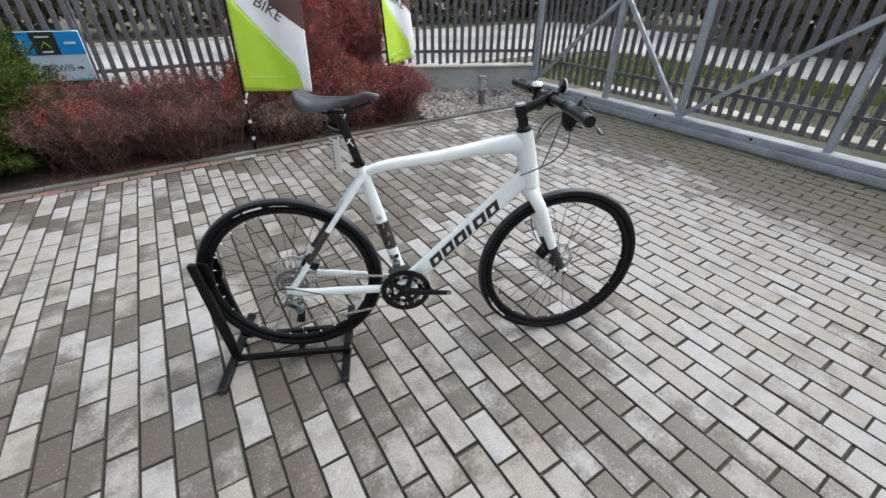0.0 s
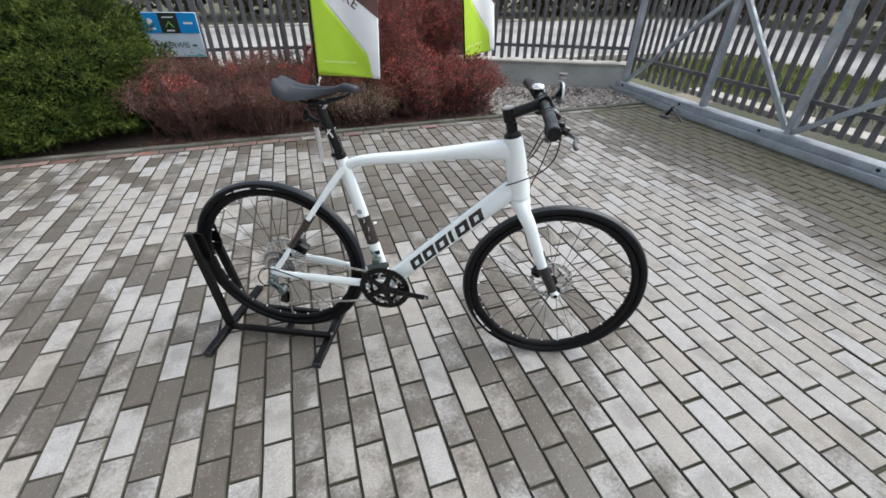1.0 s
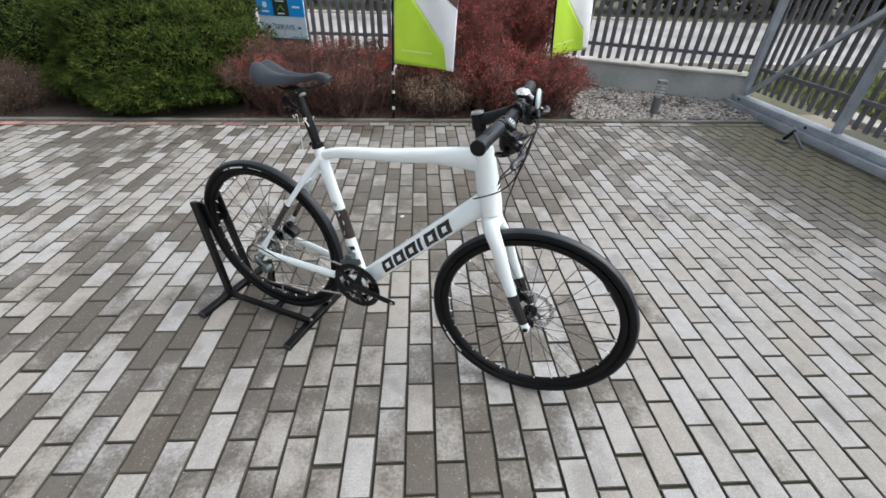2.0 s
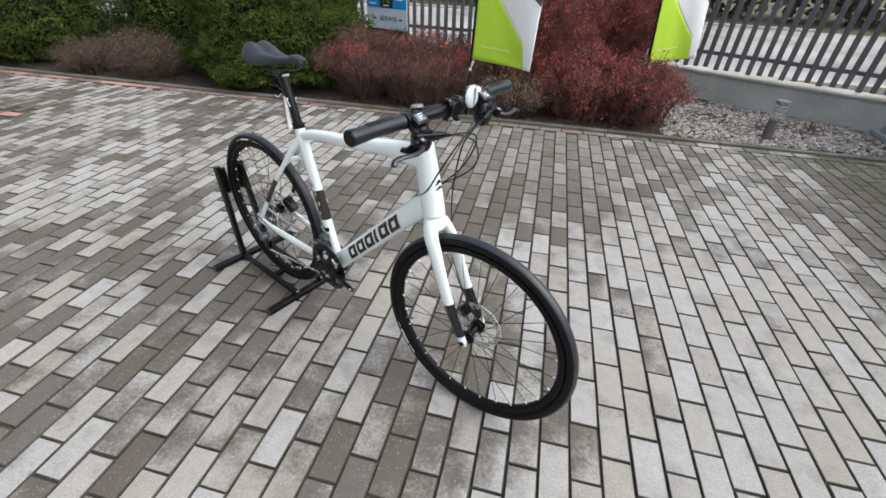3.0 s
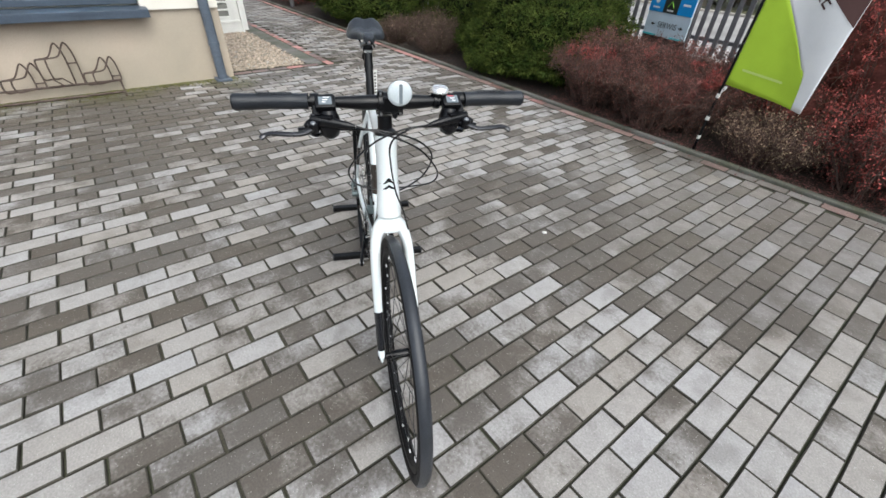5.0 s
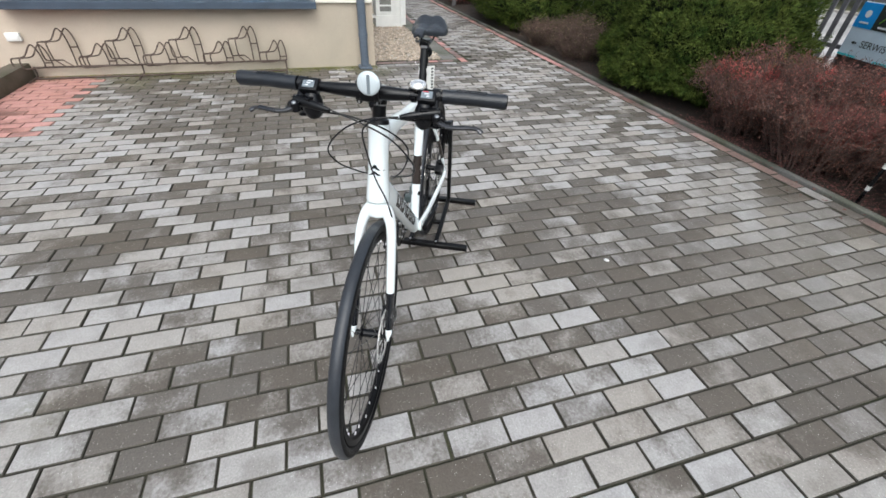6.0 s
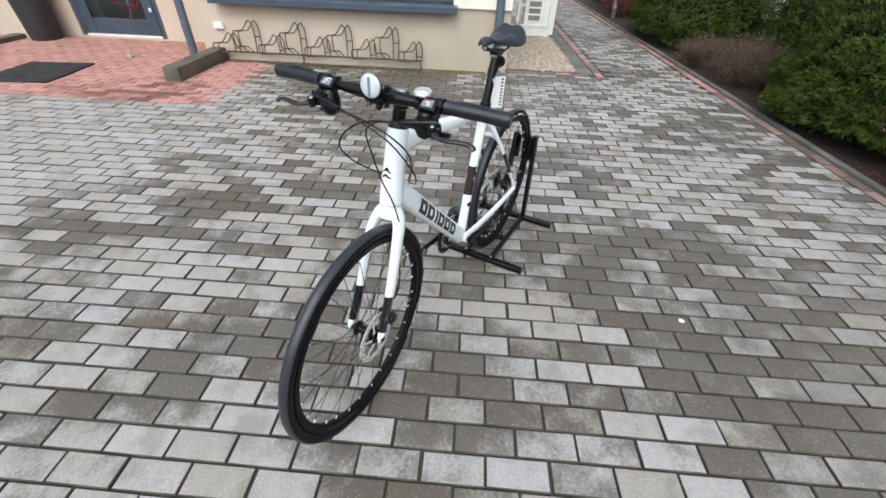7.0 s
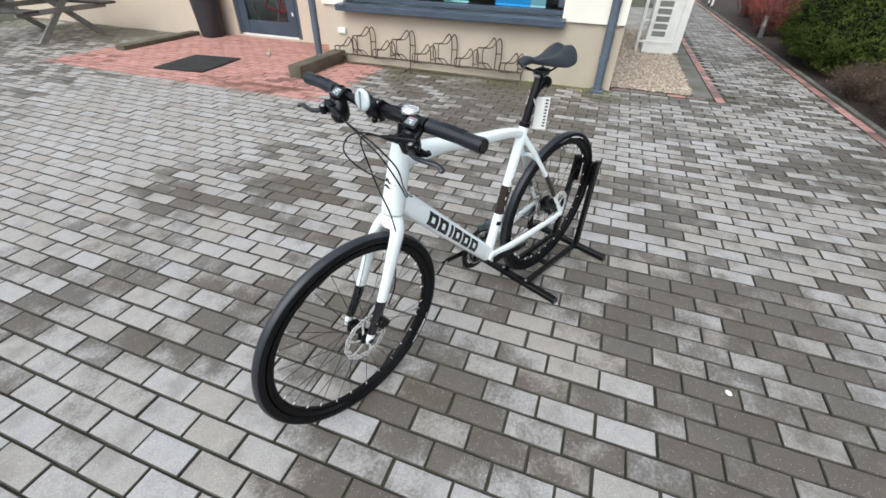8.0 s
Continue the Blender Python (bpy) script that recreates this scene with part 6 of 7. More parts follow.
PUL = Vector((0.012, -0.066, 0.220))
PUL2 = Vector((0.026, -0.066, 0.288))
b = bmesh.new()
tube(b, [(-0.004, -0.070, 0.340), (-0.004, -0.094, 0.340)], 0.0135, 16, side=(1, 0, 0))
box(b, (-0.008, -0.086, 0.326), (0.030, 0.020, 0.024), Euler((0, 0.5, 0)).to_matrix(), 0.005, 2)
bar(b, (-0.014, -0.096, 0.330), (0.026, -0.094, 0.296), 0.010, 0.026, 0.003)
tube(b, [(0.026, -0.070, 0.288), (0.026, -0.100, 0.288)], [0.017, 0.0145], 16, side=(1, 0, 0))
mech = part("rear_derailleur", b, M_ALLOY, bike, "dark grey alloy rear derailleur")
b = bmesh.new()
bar(b, (-0.016, -0.078, 0.318), (0.020, -0.078, 0.284), 0.012, 0.016, 0.002)
box(b, (0.008, -0.1015, 0.314), (0.026, 0.0016, 0.008), Euler((0, 0.70, 0)).to_matrix())
part("inner_link", b, M_BLACK, mech)
b = bmesh.new()
spin(b, [(0.0, -0.097), (0.0055, -0.097), (0.0065, -0.093)], (0, 1, 0), (-0.004, 0, 0.340), 12)
part("bolt", b, M_STEEL, mech)
b = bmesh.new()
for y in (-0.074, -0.060):
    tube(b, [(PUL2.x, y, PUL2.z + 0.006), (0.022, y, 0.255), (PUL.x, y, PUL.z - 0.008)], [(0.0012, 0.014), (0.0012, 0.012), (0.0012, 0.016)], 8)
part("cage", b, M_BLACK, mech)
for p in (PUL, PUL2):
    b = bmesh.new()
    sprocket(b, p, 0.018, -0.067, 11, 0.004, 0.003)
    part("jockey_wheel", b, M_BLACK, mech)
b = bmesh.new()
tube(b, spline([(0.115, -0.070, 0.338), (-0.02, -0.080, 0.385), (-0.062, -0.086, 0.345), (-0.045, -0.088, 0.305), (-0.012, -0.088, 0.318)], 20), 0.0024, 8)
part("gear_cable", b, M_BLACK, mech)
b = bmesh.new()
box(b, (BB.x - 0.030, -0.030, 0.425), (0.030, 0.030, 0.030), None, 0.006, 2)
bar(b, (BB.x - 0.062, -0.050, 0.402), (BB.x + 0.020, -0.050, 0.424), 0.003, 0.020, 0.001)
bar(b, (BB.x - 0.062, -0.040, 0.402), (BB.x + 0.020, -0.040, 0.424), 0.003, 0.020, 0.001)
tube(b, [(BB.x - 0.028, -0.022, 0.44), (BB.x - 0.052, -0.026, 0.470)], [0.005, 0.004], 8)
part("front_derailleur", b, M_ALLOY, bike, "grey alloy front derailleur")
b = bmesh.new()
q = SEAT_TOP.lerp(BB, 0.74)
tube(b, [q - d * 0.0, q + (SEAT_TOP - BB).normalized() * 0.016], 0.0205, 20)
part("derailleur_clamp", b, M_BLACK, bike)

# chain: separate links sharing one mesh
b = bmesh.new()
box(b, (0, 0.0024, 0), (0.0098, 0.0014, 0.0088), None, 0.0006)
box(b, (0, -0.0024, 0), (0.0098, 0.0014, 0.0088), None, 0.0006)
tube(b, [(0.0035, -0.0030, 0), (0.0035, 0.0030, 0)], 0.0026, 6, side=(1, 0, 0))
link_me = finish("chain_link", b, M_CHAIN)
chain = part("chain", box(bmesh.new(), (0.24, -0.047, 0.382), (0.010, 0.005, 0.006), Euler((0, 0.05, 0)).to_matrix(), 0.001), M_CHAIN, bike, "bare steel chain")
runs = [[Vector((0.032, -0.038, REAR.z + 0.040)), Vector((BB.x - 0.012, -0.044, BB.z + 0.068))],
        [Vector((PUL.x + 0.004, -0.066, PUL.z - 0.018)), Vector((BB.x - 0.016, -0.045, BB.z - 0.066))]]
arc = [CR + Vector((0.068 * math.cos(radians(a)), -0.0445, 0.068 * math.sin(radians(a)))) for a in range(100, -105, -9)]
runs.append(arc)
arc = [REAR + Vector((0.044 * math.cos(radians(a)), -0.038, 0.044 * math.sin(radians(a)))) for a in range(76, 300, 14)]
runs.append(arc + [PUL2 + Vector((0.018, 0.004, 0.002)), PUL2 + Vector((0.014, 0, -0.014)), PUL + Vector((-0.016, 0, 0.008)), PUL + Vector((-0.006, 0, -0.017)), PUL + Vector((0.004, 0, -0.018))])
for run in runs:
    dist, out = 0.0, []
    for a, c in zip(run, run[1:]):
        seg = (c - a).length
        while dist < seg:
            p = a.lerp(c, dist / seg)
            dd = (c - a).normalized()
            out.append((p, dd))
            dist += 0.0127
        dist -= seg
    for p, dd in out:
        m = Matrix.Translation(p) @ dd.to_track_quat("X", "Z").to_matrix().to_4x4()
        shared("chain_link", link_me, chain, m)

# brake calipers
for c, s, lbl in ((Vector((1.038, 0.053, 0.392)), 1, "front"), (Vector((0.068, 0.048, 0.412)), 1, "rear")):
    b = bmesh.new()
    turn = Euler((0, radians(35 if lbl == "front" else -60), 0)).to_matrix()
    box(b, c, (0.038, 0.038, 0.066), turn, 0.007, 2)
    box(b, c + Vector((0.0, 0.0, 0.030)), (0.016, 0.022, 0.020), turn, 0.004)
    spin(b, [(0.0, 0.022), (0.010, 0.021), (0.0115, 0.016)], (0, 1, 0), c, 16)
    cal = part("brake_caliper", b, M_BLACK, bike, "black hydraulic brake caliper")
    b = bmesh.new()
    for z in (-0.024, 0.024):
        tube(b, [c + turn @ Vector((0.010, -0.010, z)), c + turn @ Vector((0.010, 0.020, z))], 0.0035, 8, side=(1, 0, 0))
    part("bolt", b, M_STEEL, cal)
b = bmesh.new()
tube(b, spline([(0.962, 0.050, 0.560), (0.978, 0.060, 0.500), (1.005, 0.058, 0.440)], 10), 0.0023, 8)
part("brake_hose", b, M_BLACK, fork)

# the front end is turned a little to the left
STEER = Matrix.Translation(HEAD_TOP) @ Matrix.Rotation(radians(2.6), 4, (HEAD_TOP - HEAD_LOW).normalized()) @ Matrix.Translation(-HEAD_TOP)
for ob in (front_wheel, fork, spacer, stem, handlebar, *cables):
    ob.matrix_basis = STEER

# ---- display stand holding the rear wheel ----
stand = holder("bicycle_stand", STAND, "black steel display stand holding the rear wheel", "bicycle stand")
for u in (-0.300, 0.170):
    b = bmesh.new()
    box(b, (u, 0.008, 0.014), (0.032, 0.445, 0.026), None, 0.003)
    foot = part("foot_bar", b, M_STAND, stand)
    for s in (-1, 1):
        b = bmesh.new()
        box(b, (u, 0.008 + s * 0.222, 0.014), (0.034, 0.004, 0.028), None, 0.001)
        part("end_plug", b, M_BIN, foot, "dark plastic end plug")
for s in (-1, 1):
    b = bmesh.new()
    bar(b, (-0.275, s * 0.068, 0.040), (0.185, s * 0.068, 0.040), 0.020, 0.024, 0.002)
    part("side_rail", b, M_STAND, stand)
    b = bmesh.new()
    bar(b, (-0.272, s * 0.068, 0.045), (-0.316, s * 0.054, 0.508), 0.020, 0.034, 0.002, up=(1, 0, 0))
    upright = part("upright", b, M_STAND, stand)
    # cheek plate with a rounded corner, beside the tyre
    b = bmesh.new()
    outline = [(-0.330, 0.376), (-0.300, 0.376), (-0.285, 0.379), (-0.274, 0.388), (-0.268, 0.402), (-0.266, 0.420), (-0.272, 0.500), (-0.333, 0.504)]
    inner = [b.verts.new((x, s * 0.0375, z)) for x, z in outline]
    outer = [b.verts.new((x, s * 0.0430, z)) for x, z in outline]
    b.faces.new(inner)
    b.faces.new(list(reversed(outer)))
    for k in range(len(outline)):
        j = (k + 1) % len(outline)
        b.faces.new((inner[k], outer[k], outer[j], inner[j]))
    bmesh.ops.recalc_face_normals(b, faces=b.faces)
    part("cheek", b, M_STAND, upright, "black cheek plate beside the tyre", smooth=False)
    b = bmesh.new()
    box(b, (-0.306, s * 0.0325, 0.440), (0.005, 0.024, 0.118), Euler((0, radians(-5), 0)).to_matrix(), 0.0015)
    part("wing", b, M_STAND, upright, "black plate closing the gap beside the tyre", smooth=False)
    for u in (-0.300, 0.170):
        b = bmesh.new()
        spin(b, [(0.0, 0.0545), (0.006, 0.0545), (0.007, 0.050)], (0, 0, 1), (u + 0.02, s * 0.068, 0.0), 10)
        part("bolt", b, M_STEEL, stand)
for u in (-0.02,):
    b = bmesh.new()
    bar(b, (u, -0.068, 0.030), (u, 0.068, 0.030), 0.022, 0.020, 0.002)
    part("cross_bar", b, M_STAND, stand)


# ---- plants ----
def lump(r, seed, d):
    """Uneven swelling of a crown in the direction d."""
    return 1.0 + 0.22 * noise.noise(d * 1.7 + Vector((seed, 0, 0))) + 0.12 * noise.noise(d * 4.5 + Vector((0, seed, 0))) + 0.13 * noise.noise(d * 9.5 + Vector((0, 0, seed)))


def leaf(bmx, p, along, width_dir, length, width):
    """A small folded leaf of two triangles."""
    q = [bmx.verts.new(p - along * (length * 0.5)), bmx.verts.new(p + width_dir * (width * 0.5)), bmx.verts.new(p + along * (length * 0.5)), bmx.verts.new(p - width_dir * (width * 0.5))]
    bmx.faces.new(q)


def crown_point(d, k, rx, ry, h):
    """A place on a crown that goes down to the ground with full sides."""
    side = 1.0
    if d.z < 0:
        flat = math.sqrt(max(1e-6, 1 - d.z * d.z))
        side = min(2.2, (1 - d.z ** 4) ** 0.5 / flat)
    return Vector((d.x * rx * k * side, d.y * ry * k * side, h * 0.30 + d.z * h * (0.70 if d.z > 0 else 0.30) * k))


def rand_dir(r):
    z, a = r.uniform(-1, 1), r.uniform(0, 6.2832)
    s = math.sqrt(1 - z * z)
    return Vector((s * math.cos(a), s * math.sin(a), z))


def yew(x, y, rx, ry, h, count, seed, label):
    """A dense clipped evergreen: stems inside, flat needle sprays over an uneven crown."""
    r = random.Random(seed)
    t = holder("yew", pose(x, y, 0.0), label, "shrub", "evergreen shrubs")
    bmx = bmesh.new()
    for _ in range(14):
        d = rand_dir(r)
        tip = Vector((d.x * rx * 0.8, d.y * ry * 0.8, h * r.uniform(0.4, 0.85)))
        tube(bmx, spline([(d.x * 0.08, d.y * 0.08, -0.03), tip * 0.45 + Vector((0, 0, 0.05)), tip], 5), [0.018, 0.016, 0.013, 0.010, 0.007, 0.004], 6)
    tagged(part("branchwork", bmx, M_TWIG, t), "", kind="stuff")
    # solid core, its near-black green standing for the shade inside the crown
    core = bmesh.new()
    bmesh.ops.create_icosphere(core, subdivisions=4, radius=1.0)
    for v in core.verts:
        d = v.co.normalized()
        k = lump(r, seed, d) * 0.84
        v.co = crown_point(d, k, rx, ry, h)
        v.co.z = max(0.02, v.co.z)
    tagged(part("inner_foliage", core, M_YEWCORE, t), "solid inner crown coloured dark for the shade between needles", kind="stuff")
    verts, faces = [], []
    for _ in range(count):
        d = rand_dir(r)
        k = lump(r, seed, d) * (1.0 - 0.16 * r.random() ** 1.5)
        p = crown_point(d, k, rx, ry, h)
        if p.z < 0.02:
            continue
        out = Vector((d.x, d.y, d.z * 0.6 + 0.25)).normalized()
        axis = (out + rand_dir(r) * 0.75).normalized()
        side = axis.cross(rand_dir(r)).normalized()
        ln, wd = r.uniform(0.035, 0.075), r.uniform(0.005, 0.010)
        for f, sp in ((0.0, 0.0), (0.35, 0.8), (0.35, -0.8)):
            a = (axis + side * sp).normalized()
            w = a.cross(out).normalized() if a.cross(out).length > 0.01 else side
            q, l2 = p + axis * (ln * f), ln * (1.0 if sp == 0 else 0.65)
            i = len(verts)
            verts += [q, q + a * l2 * 0.5 + w * wd * 0.5, q + a * l2, q + a * l2 * 0.5 - w * wd * 0.5]
            faces.append((i, i + 1, i + 2, i + 3))
    me = bpy.data.meshes.new("needle_foliage")
    me.from_pydata([tuple(v) for v in verts], [], faces)
    me.materials.append(M_YEW)
    ob = new("needle_foliage", me)
    ob.parent = t
    tagged(ob, "dark green needles", kind="stuff")
    return t


def shrub(name, x, y, rx, ry, h, stems, leaves, size, mats, seed, label, bare=0.0, core=False):
    """A loose shrub: many thin arching stems with side twigs, and small leaves along them."""
    r = random.Random(seed)
    t = holder(name, pose(x, y, 0.0), label, "shrub", "shrubs in the bed")
    bmx = bmesh.new()
    spots = []
    for _ in range(stems):
        a, f = r.uniform(0, 6.2832), math.sqrt(r.random())
        ex, ey = rx * f * math.cos(a), ry * f * math.sin(a)
        top = h * (1.0 - 0.42 * f * f) * r.uniform(0.72, 1.08)
        base = Vector((ex * r.uniform(0.15, 0.75), ey * r.uniform(0.15, 0.75), -0.02))
        path = spline([base, Vector((ex * 0.6 + base.x * 0.3, ey * 0.6 + base.y * 0.3, top * 0.55)), Vector((ex, ey, top)), Vector((ex * 1.10 + r.uniform(-0.04, 0.04), ey * 1.10 + r.uniform(-0.04, 0.04), top * r.uniform(0.88, 1.06)))], 7)
        tube(bmx, path, [0.0042, 0.0038, 0.0034, 0.003, 0.0026, 0.0022, 0.0018, 0.001], 4, cap=False)
        for k in range(1, 8):
            spots.append((path[k], (path[k] - path[k - 1]).normalized()))
            for _ in range(3 if h < 0.75 else 2):
                dd = (rand_dir(r) + Vector((0, 0, 0.35))).normalized()
                ln = r.uniform(0.04, 0.13)
                e = path[k] + dd * ln
                tube(bmx, [path[k], e], [0.0016, 0.0007], 3, cap=False)
                spots += [(path[k].lerp(e, q), dd) for q in (0.4, 0.7, 1.0)]
    tagged(part("branchwork", bmx, M_TWIG, t), "", kind="stuff")
    if core:
        inner = bmesh.new()
        bmesh.ops.create_icosphere(inner, subdivisions=3, radius=1.0)
        for v in inner.verts:
            d = v.co.normalized()
            k = lump(r, seed, d) * (0.78 if h > 1.2 else 0.50)
            v.co = Vector((d.x * rx * k, d.y * ry * k, max(0.0, h * 0.50 + d.z * h * 0.52 * k)))
        tagged(part("inner_mass", inner, M_REDCORE, t, "solid inner mass in the red-brown of shaded twigs"), "solid inner mass in the red-brown of shaded twigs", kind="stuff")
    total = sum(w for _, w, _ in mats)
    for mat, w, nm in mats:
        verts, faces = [], []
        clump = None
        if mat is M_BRIGHTRED:
            # bright leaves sit together on a few shoots near the top
            heads = [q for q, _ in spots if q.z > h * 0.72]
            heads = [r.choice(heads) for _ in range(5)]
            clump = [(q, dd) for q, dd in spots if min((q - c).length for c in heads) < 0.075]
        upper = [q for q in spots if q[0].z > h * 0.35] if h > 1.2 else None
        for _ in range(int(leaves * w / total)):
            p, dd = r.choice(clump or (upper if upper and r.random() < 0.75 else spots))
            if p.z < h * bare:
                continue
            p = p + rand_dir(r) * (0.028 * r.random())
            a = (dd + rand_dir(r) * 1.1).normalized()
            s = a.cross(rand_dir(r))
            if s.length < 0.05:
                continue
            s.normalize()
            ln, wd = size * r.uniform(0.6, 1.3), size * r.uniform(0.35, 0.6)
            i = len(verts)
            verts += [tuple(p), tuple(p + a * ln * 0.5 + s * wd * 0.5), tuple(p + a * ln), tuple(p + a * ln * 0.5 - s * wd * 0.5)]
            faces.append((i, i + 1, i + 2, i + 3))
        me = bpy.data.meshes.new("leafage")
        me.from_pydata(verts, [], faces)
        me.materials.append(mat)
        ob = new("leafage", me)
        ob.parent = t
        tagged(ob, nm, kind="stuff")
    return t


yew(-1.93, 4.98, 1.17, 0.84, 1.30, 62000, 3, "dense dark green clipped yew beside the paving")
yew(-6.00, 4.80, 1.55, 0.82, 1.7, 34000, 11, "dark green yew further along the path")
yew(-3.75, 5.45, 0.80, 0.62, 1.35, 16000, 23, "dark green yew close to the fence")

RED = [(M_BARBERRY, 10, "dark red leaves"), (M_BRIGHTRED, 0.8, "bright red leaves")]
DULL = [(M_BROWNRED, 10, "brownish red leaves"), (M_BRIGHTRED, 0.8, "bright red leaves")]
DRY = [(M_DRYLEAF, 10, "tan dry leaves")]
for i, (x, y, rx, ry, h, stems, n, mats, lb) in enumerate((
        (-0.60, 4.58, 0.56, 0.48, 0.64, 270, 24000, DULL, "low brownish red barberry thinning out in winter"),
        (0.10, 4.50, 0.62, 0.46, 0.64, 280, 25000, DULL, "low brownish red barberry thinning out in winter"),
        (-0.15, 5.21, 0.83, 0.37, 0.58, 170, 15000, DULL, "low brownish red barberry near the sign"),
        (0.60, 5.07, 0.49, 0.40, 0.62, 140, 12000, DULL, "low brownish red barberry near the sign"),
        (1.40, 5.13, 0.66, 0.50, 1.60, 340, 50000, RED, "tall dark red barberry behind the flags"),
        (1.98, 5.36, 0.58, 0.40, 1.55, 320, 44000, RED, "tall dark red barberry behind the flags"),
        (0.94, 4.86, 0.45, 0.35, 0.80, 130, 8000, RED, "dark red barberry behind the flag"),
        (1.71, 4.58, 0.48, 0.42, 0.62, 210, 15000, RED, "low dark red barberry with a few bright leaves"),
        (2.25, 4.60, 0.45, 0.42, 0.56, 200, 14000, RED, "low dark red barberry with a few bright leaves"),
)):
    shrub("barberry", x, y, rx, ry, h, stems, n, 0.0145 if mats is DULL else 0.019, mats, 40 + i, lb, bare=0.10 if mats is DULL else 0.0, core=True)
shrub("dry_shrub", 1.04, 4.44, 0.40, 0.24, 0.36, 130, 5600, 0.017, DRY, 71, "small tan dry-leaved shrub at the edge of the bed")
BROWN = [(M_OLIVE, 7, "olive brown leaves"), (M_DRYLEAF, 0.8, "tan leaves")]
shrub("dry_shrub", -3.30, 4.43, 0.44, 0.38, 0.36, 150, 5200, 0.018, BROWN, 72, "low brown dry shrub between the evergreens")
shrub("dry_shrub", -4.15, 4.32, 0.38, 0.32, 0.34, 140, 4800, 0.018, BROWN, 73, "low brown dry shrub between the evergreens")
shrub("dry_shrub", -3.75, 4.72, 0.46, 0.36, 0.44, 130, 4600, 0.018, [(M_DRYLEAF, 2, "tan leaves"), (M_OLIVE, 7, "olive leaves")], 75, "low tan and green shrub between the evergreens")
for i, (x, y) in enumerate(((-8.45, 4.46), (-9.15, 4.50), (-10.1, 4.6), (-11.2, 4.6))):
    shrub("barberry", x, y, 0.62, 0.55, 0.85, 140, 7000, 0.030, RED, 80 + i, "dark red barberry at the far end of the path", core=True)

# fallen leaves on the soil and along the kerb
lr = random.Random(5)
verts, faces = [], []
for _ in range(11000):
    x = lr.uniform(-3.5, 2.9)
    if x < -1.0 and lr.random() < 0.9:
        continue
    y = edge_y(x) + 0.05 + abs(lr.gauss(0, 0.26))
    if lr.random() < 0.02:
        y = edge_y(x) - abs(lr.gauss(0, 0.12))
    if y > 6.0:
        continue
    z = max(soil_height(x, y), 0.004 if y < edge_y(x) + 0.05 else -1) + 0.006
    a = lr.uniform(0, 6.28)
    s = lr.uniform(0.006, 0.015)
    i = len(verts)
    for q, w in ((0.0, 1.0), (1.57, 0.55), (3.14, 1.0), (4.71, 0.55)):
        verts.append((x + s * w * math.cos(a + q), y + s * w * math.sin(a + q), z + lr.uniform(0, 0.006)))
    faces.append((i, i + 1, i + 2, i + 3))
me = bpy.data.meshes.new("leaf_litter")
me.from_pydata(verts, [], faces)
me.materials.append(M_LITTER)
tagged(new("leaf_litter", me), "fallen red and brown leaves on the soil and kerb", "leaves", kind="stuff")

# dark planting on the far side of the street
hr = random.Random(9)
verts, faces = [], []


def far_clump(cx, cy, rr, hh, n):
    for _ in range(n):
        d = rand_dir(hr)
        k = (1 + 0.3 * noise.noise(d * 2 + Vector((cx, cy, 0)))) * (1 - 0.3 * hr.random() ** 2)
        p = Vector((cx + d.x * rr * k, cy + d.y * rr * k, max(-0.05, hh * 0.5 + d.z * hh * 0.5 * k)))
        a, s = rand_dir(hr), hr.uniform(0.10, 0.24)
        w = a.cross(rand_dir(hr)).normalized()
        i = len(verts)
        verts.extend([tuple(p - a * s), tuple(p + w * s * 0.6), tuple(p + a * s), tuple(p - w * s * 0.6)])
        faces.append((i, i + 1, i + 2, i + 3))


for k in range(26):
    far_clump(-22 + k * 2.1, 18.6 + hr.uniform(-1.0, 1.0), 2.1, 4.2, 1300)
for k in range(7):
    far_clump(19.0 + hr.uniform(-0.8, 0.8), 17 - k * 2.2, 2.1, 4.2, 1100)
for k in range(5):
    far_clump(15.2 + hr.uniform(-0.6, 0.6), 6.8 - k * 1.6, 1.6, 3.4, 800)
for k in range(16):
    far_clump(10.8 + hr.uniform(-0.5, 0.5), 0.4 - k * 1.3, 1.4, 3.2, 900)
me = bpy.data.meshes.new("far_shrubs")
me.from_pydata(verts, [], faces)
me.materials.append(M_DARKHEDGE)
tagged(new("far_shrubs", me), "dark wooded strip on the far side of the street", "shrubs", kind="stuff")


# ---- block paving, laid in running bond ----
ROW, LONG, GAP = 0.1005, 0.2025, 0.0058
X_LINE, Y_EVEN, Y_ODD = 1.416, 0.122, 0.0205


def block_mesh(lx, ly, mat, name):
    """A paving block with eased top edges, its top at z = 0."""
    b = bmesh.new()
    rings = []
    for inset, z in ((0.0, -0.022), (0.0, -0.0040), (0.0030, -0.0006), (0.0065, 0.0)):
        x, y = lx / 2 - inset, ly / 2 - inset
        rings.append([b.verts.new(q) for q in ((-x, -y, z), (x, -y, z), (x, y, z), (-x, y, z))])
    for r0, r1 in zip(rings, rings[1:]):
        for k in range(4):
            f = b.faces.new((r0[k], r0[(k + 1) % 4], r1[(k + 1) % 4], r1[k]))
            f.material_index = 0 if r1 is rings[-1] else 1
    b.faces.new(rings[-1])
    return finish(name, b, [mat, M_PAVER_EDGE])


def is_red(x, y):
    return -4.10 < x < -1.58 and -5.4 < y < -1.24


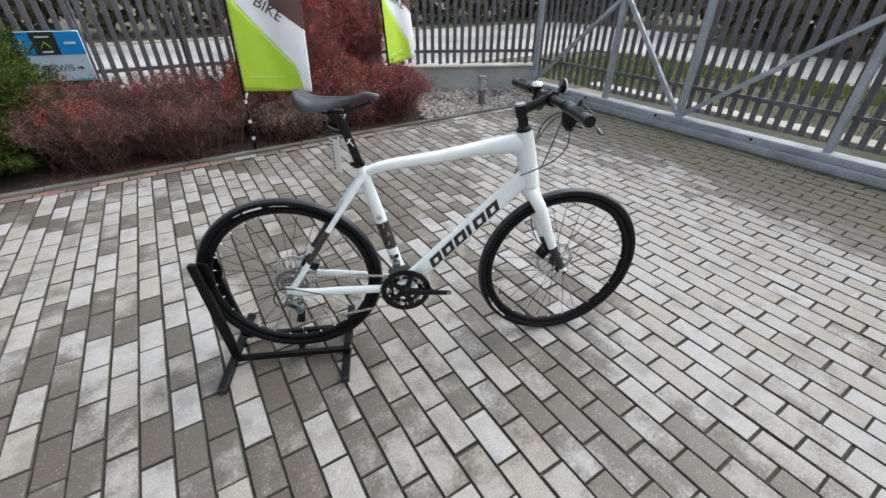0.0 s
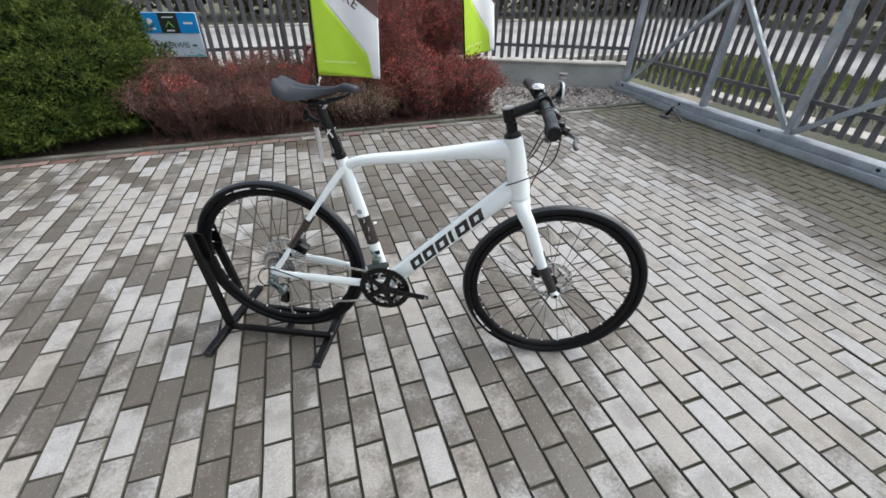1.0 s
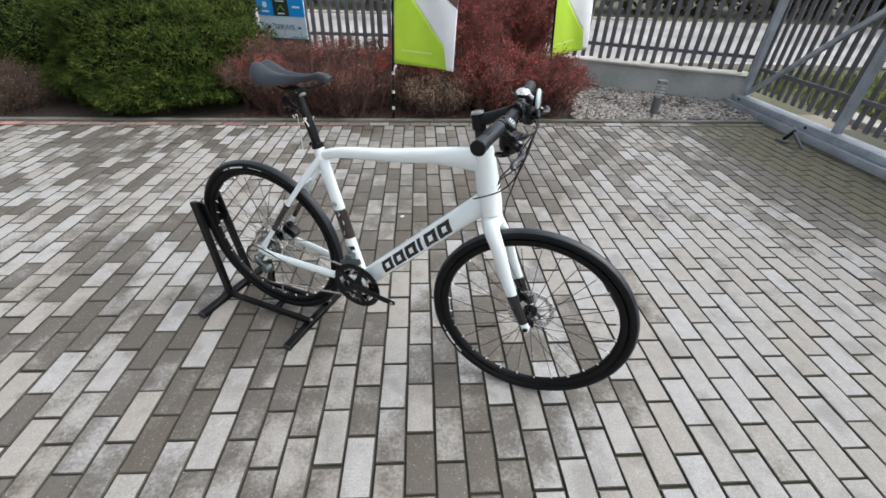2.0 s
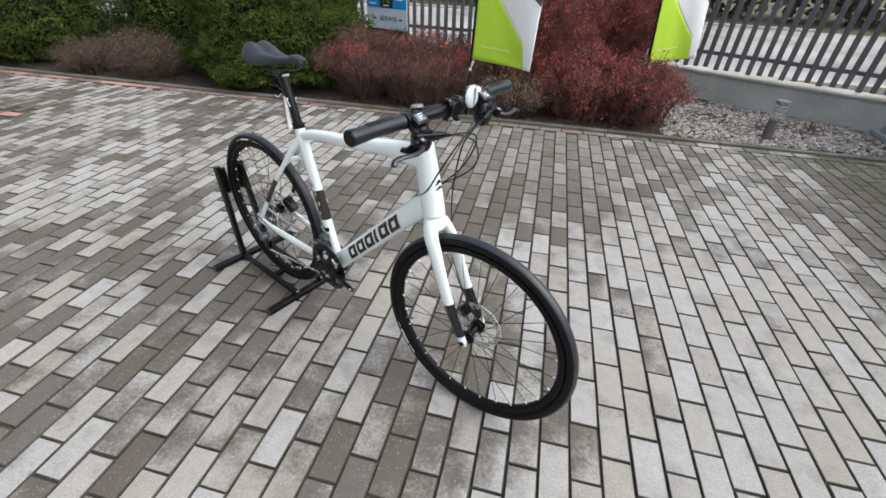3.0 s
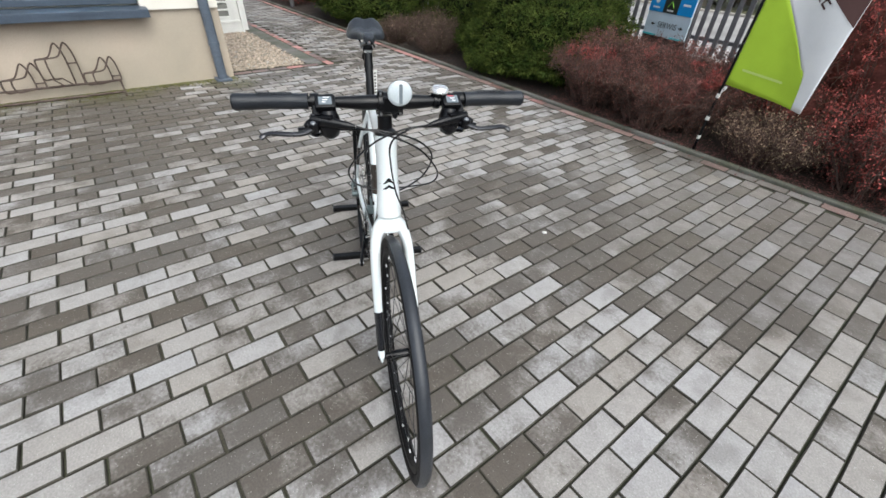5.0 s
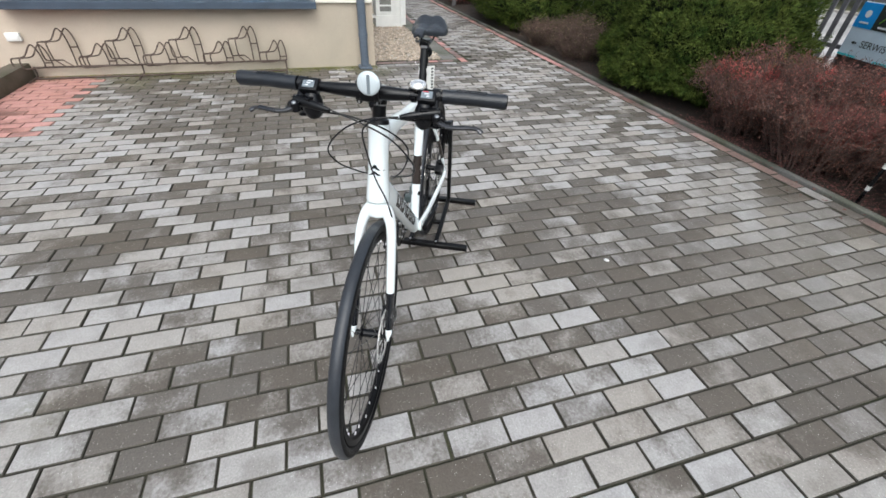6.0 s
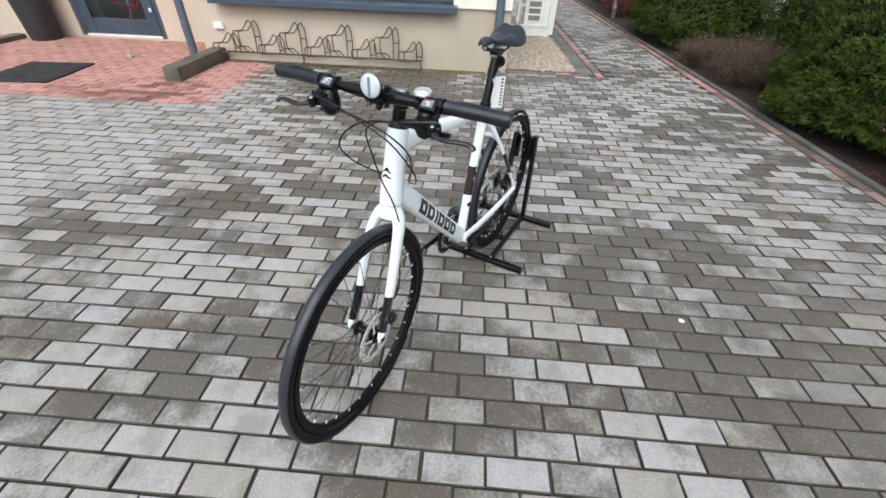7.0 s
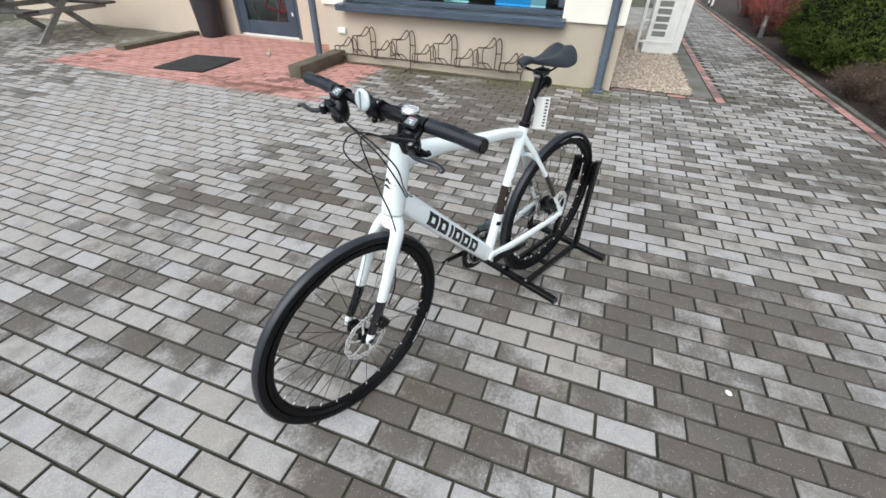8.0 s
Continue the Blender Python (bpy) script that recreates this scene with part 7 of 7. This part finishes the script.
def is_paved(x, y):
    if y > edge_y(x) - 0.115:
        return False
    if x < -3.32 and -2.12 < y < border_y(x) + 0.03:
        return False
    if x < WALL_X + 0.01 and -2.12 < y < 1.75:
        return False
    if x < -3.82 and y < -4.95:
        return False
    if x < -4.08:
        return y > border_y(x) + 0.03
    return x < 4.62


pr = random.Random(21)
near_spots, field, red_field = [], [], []
for row in range(-225, 33):
    wide = ROW
    cx = X_LINE + row * ROW + wide / 2
    y_base = Y_EVEN if row % 2 == 0 else Y_ODD
    wob = 0.002 * math.sin(row * 1.7)
    for k in range(-45, 22):
        y0 = y_base + k * LONG + wob
        y1 = y0 + LONG
        stop = edge_y(cx) - 0.115
        if y0 > stop - 0.03:
            continue
        y1 = min(y1, stop)
        cy = (y0 + y1) / 2
        if not is_paved(cx, cy) or cx < -21.0 or (y1 - y0) < 0.05:
            continue
        item = (cx + pr.gauss(0, 0.0008), cy + pr.gauss(0, 0.0012), y1 - y0, wide, pr.gauss(0, 0.0010), pr.gauss(0, 0.25), pr.gauss(0, 0.25), pr.gauss(0, 0.35))
        if is_red(cx, cy):
            red_field.append(item)
        elif 0.10 < cx < 1.92 and 0.02 < cy < 3.1 and y1 - y0 > 0.19 and len(near_spots) < 290:
            near_spots.append(item)
        else:
            field.append(item)


def joined_blocks(name, items, mat, edge, label):
    verts, faces, slots = [], [], []
    for cx, cy, ly, lx, dz, tx, ty, tz in items:
        hx, hy = (lx - GAP) / 2, (ly - GAP) / 2
        m = pose(cx, cy, dz, tx, ty, tz)
        i = len(verts)
        for inset, z in ((0.0, -0.022), (0.0, -0.0040), (0.0030, -0.0006), (0.0065, 0.0)):
            for sx, sy in ((-1, -1), (1, -1), (1, 1), (-1, 1)):
                verts.append(tuple(m @ Vector((sx * (hx - inset), sy * (hy - inset), z))))
        for r in range(3):
            for q in range(4):
                faces.append((i + r * 4 + q, i + r * 4 + (q + 1) % 4, i + r * 4 + 4 + (q + 1) % 4, i + r * 4 + 4 + q))
        faces.append((i + 12, i + 13, i + 14, i + 15))
        slots += [1] * 8 + [0] * 5
    me = bpy.data.meshes.new(name)
    me.from_pydata(verts, [], faces)
    me.materials.append(mat)
    me.materials.append(edge)
    me.polygons.foreach_set("material_index", slots)
    me.polygons.foreach_set("use_smooth", [True] * len(me.polygons))
    me.set_sharp_from_angle(angle=radians(35))
    return tagged(new(name, me), label, "paving", kind="stuff")


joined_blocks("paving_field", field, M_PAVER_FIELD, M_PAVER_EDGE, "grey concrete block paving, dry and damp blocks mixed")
joined_blocks("red_paving", red_field, M_PAVER_RED, M_RED_EDGE, "red concrete block paving in front of the entrance")

pavement = holder("pavement", pose(0, 0, 0), "grey concrete block paving with damp dark blocks round the bicycle", "paving", kind="structure")
me = block_mesh(ROW - GAP, LONG - GAP, M_PAVER, "paving_block")
for cx, cy, ly, lx, dz, tx, ty, tz in near_spots:
    shared("paving_block", me, pavement, pose(cx, cy, dz, tx, ty, tz))

# red row along the bed and round the pebble patch
edging = holder("red_edging", pose(0, 0, 0), "row of worn red and grey edging blocks along the bed", "paving", kind="structure")
worn = block_mesh(LONG - GAP, 0.094, M_PAVER_RED_PIECE, "edging_block")
bright = block_mesh(LONG - GAP, 0.094, M_PAVER_RED_BRIGHT, "edging_block")
plain = block_mesh(LONG - GAP, 0.094, M_PAVER, "edging_block")
x = -20.5
while x < 4.6:
    c = x + LONG / 2
    shared("edging_block", bright if pr.random() < (0.85 if c < -2.6 else 0.10 if c < -0.6 else 0.0) else (plain if c > 0.4 and pr.random() < 0.75 else worn), edging, pose(c, edge_y(c) - 0.060, pr.gauss(0, 0.001), 0, 0, 2.0))
    x += LONG
x = -3.31
while x > -20.0:
    c = x - LONG / 2
    shared("edging_block", bright, edging, pose(c, border_y(c) - 0.050, pr.gauss(0, 0.001), 0, 0, 2.6))
    x -= LONG
for k in range(5):
    shared("edging_block", worn if k < 3 else bright, edging, pose(-3.385, 1.73 + k * LONG, 0.0, 0, 0, 90))

b = bmesh.new()
bmesh.ops.create_icosphere(b, subdivisions=2, radius=0.011)
for v in b.verts:
    v.co.z = max(-0.004, v.co.z * 0.55)
    v.co.x *= 1.3
thing("pebble", b, M_WHITE, "small white stone lying on the paving", "stone", at=pose(0.749, 2.208, 0.004, 0, 0, 40))
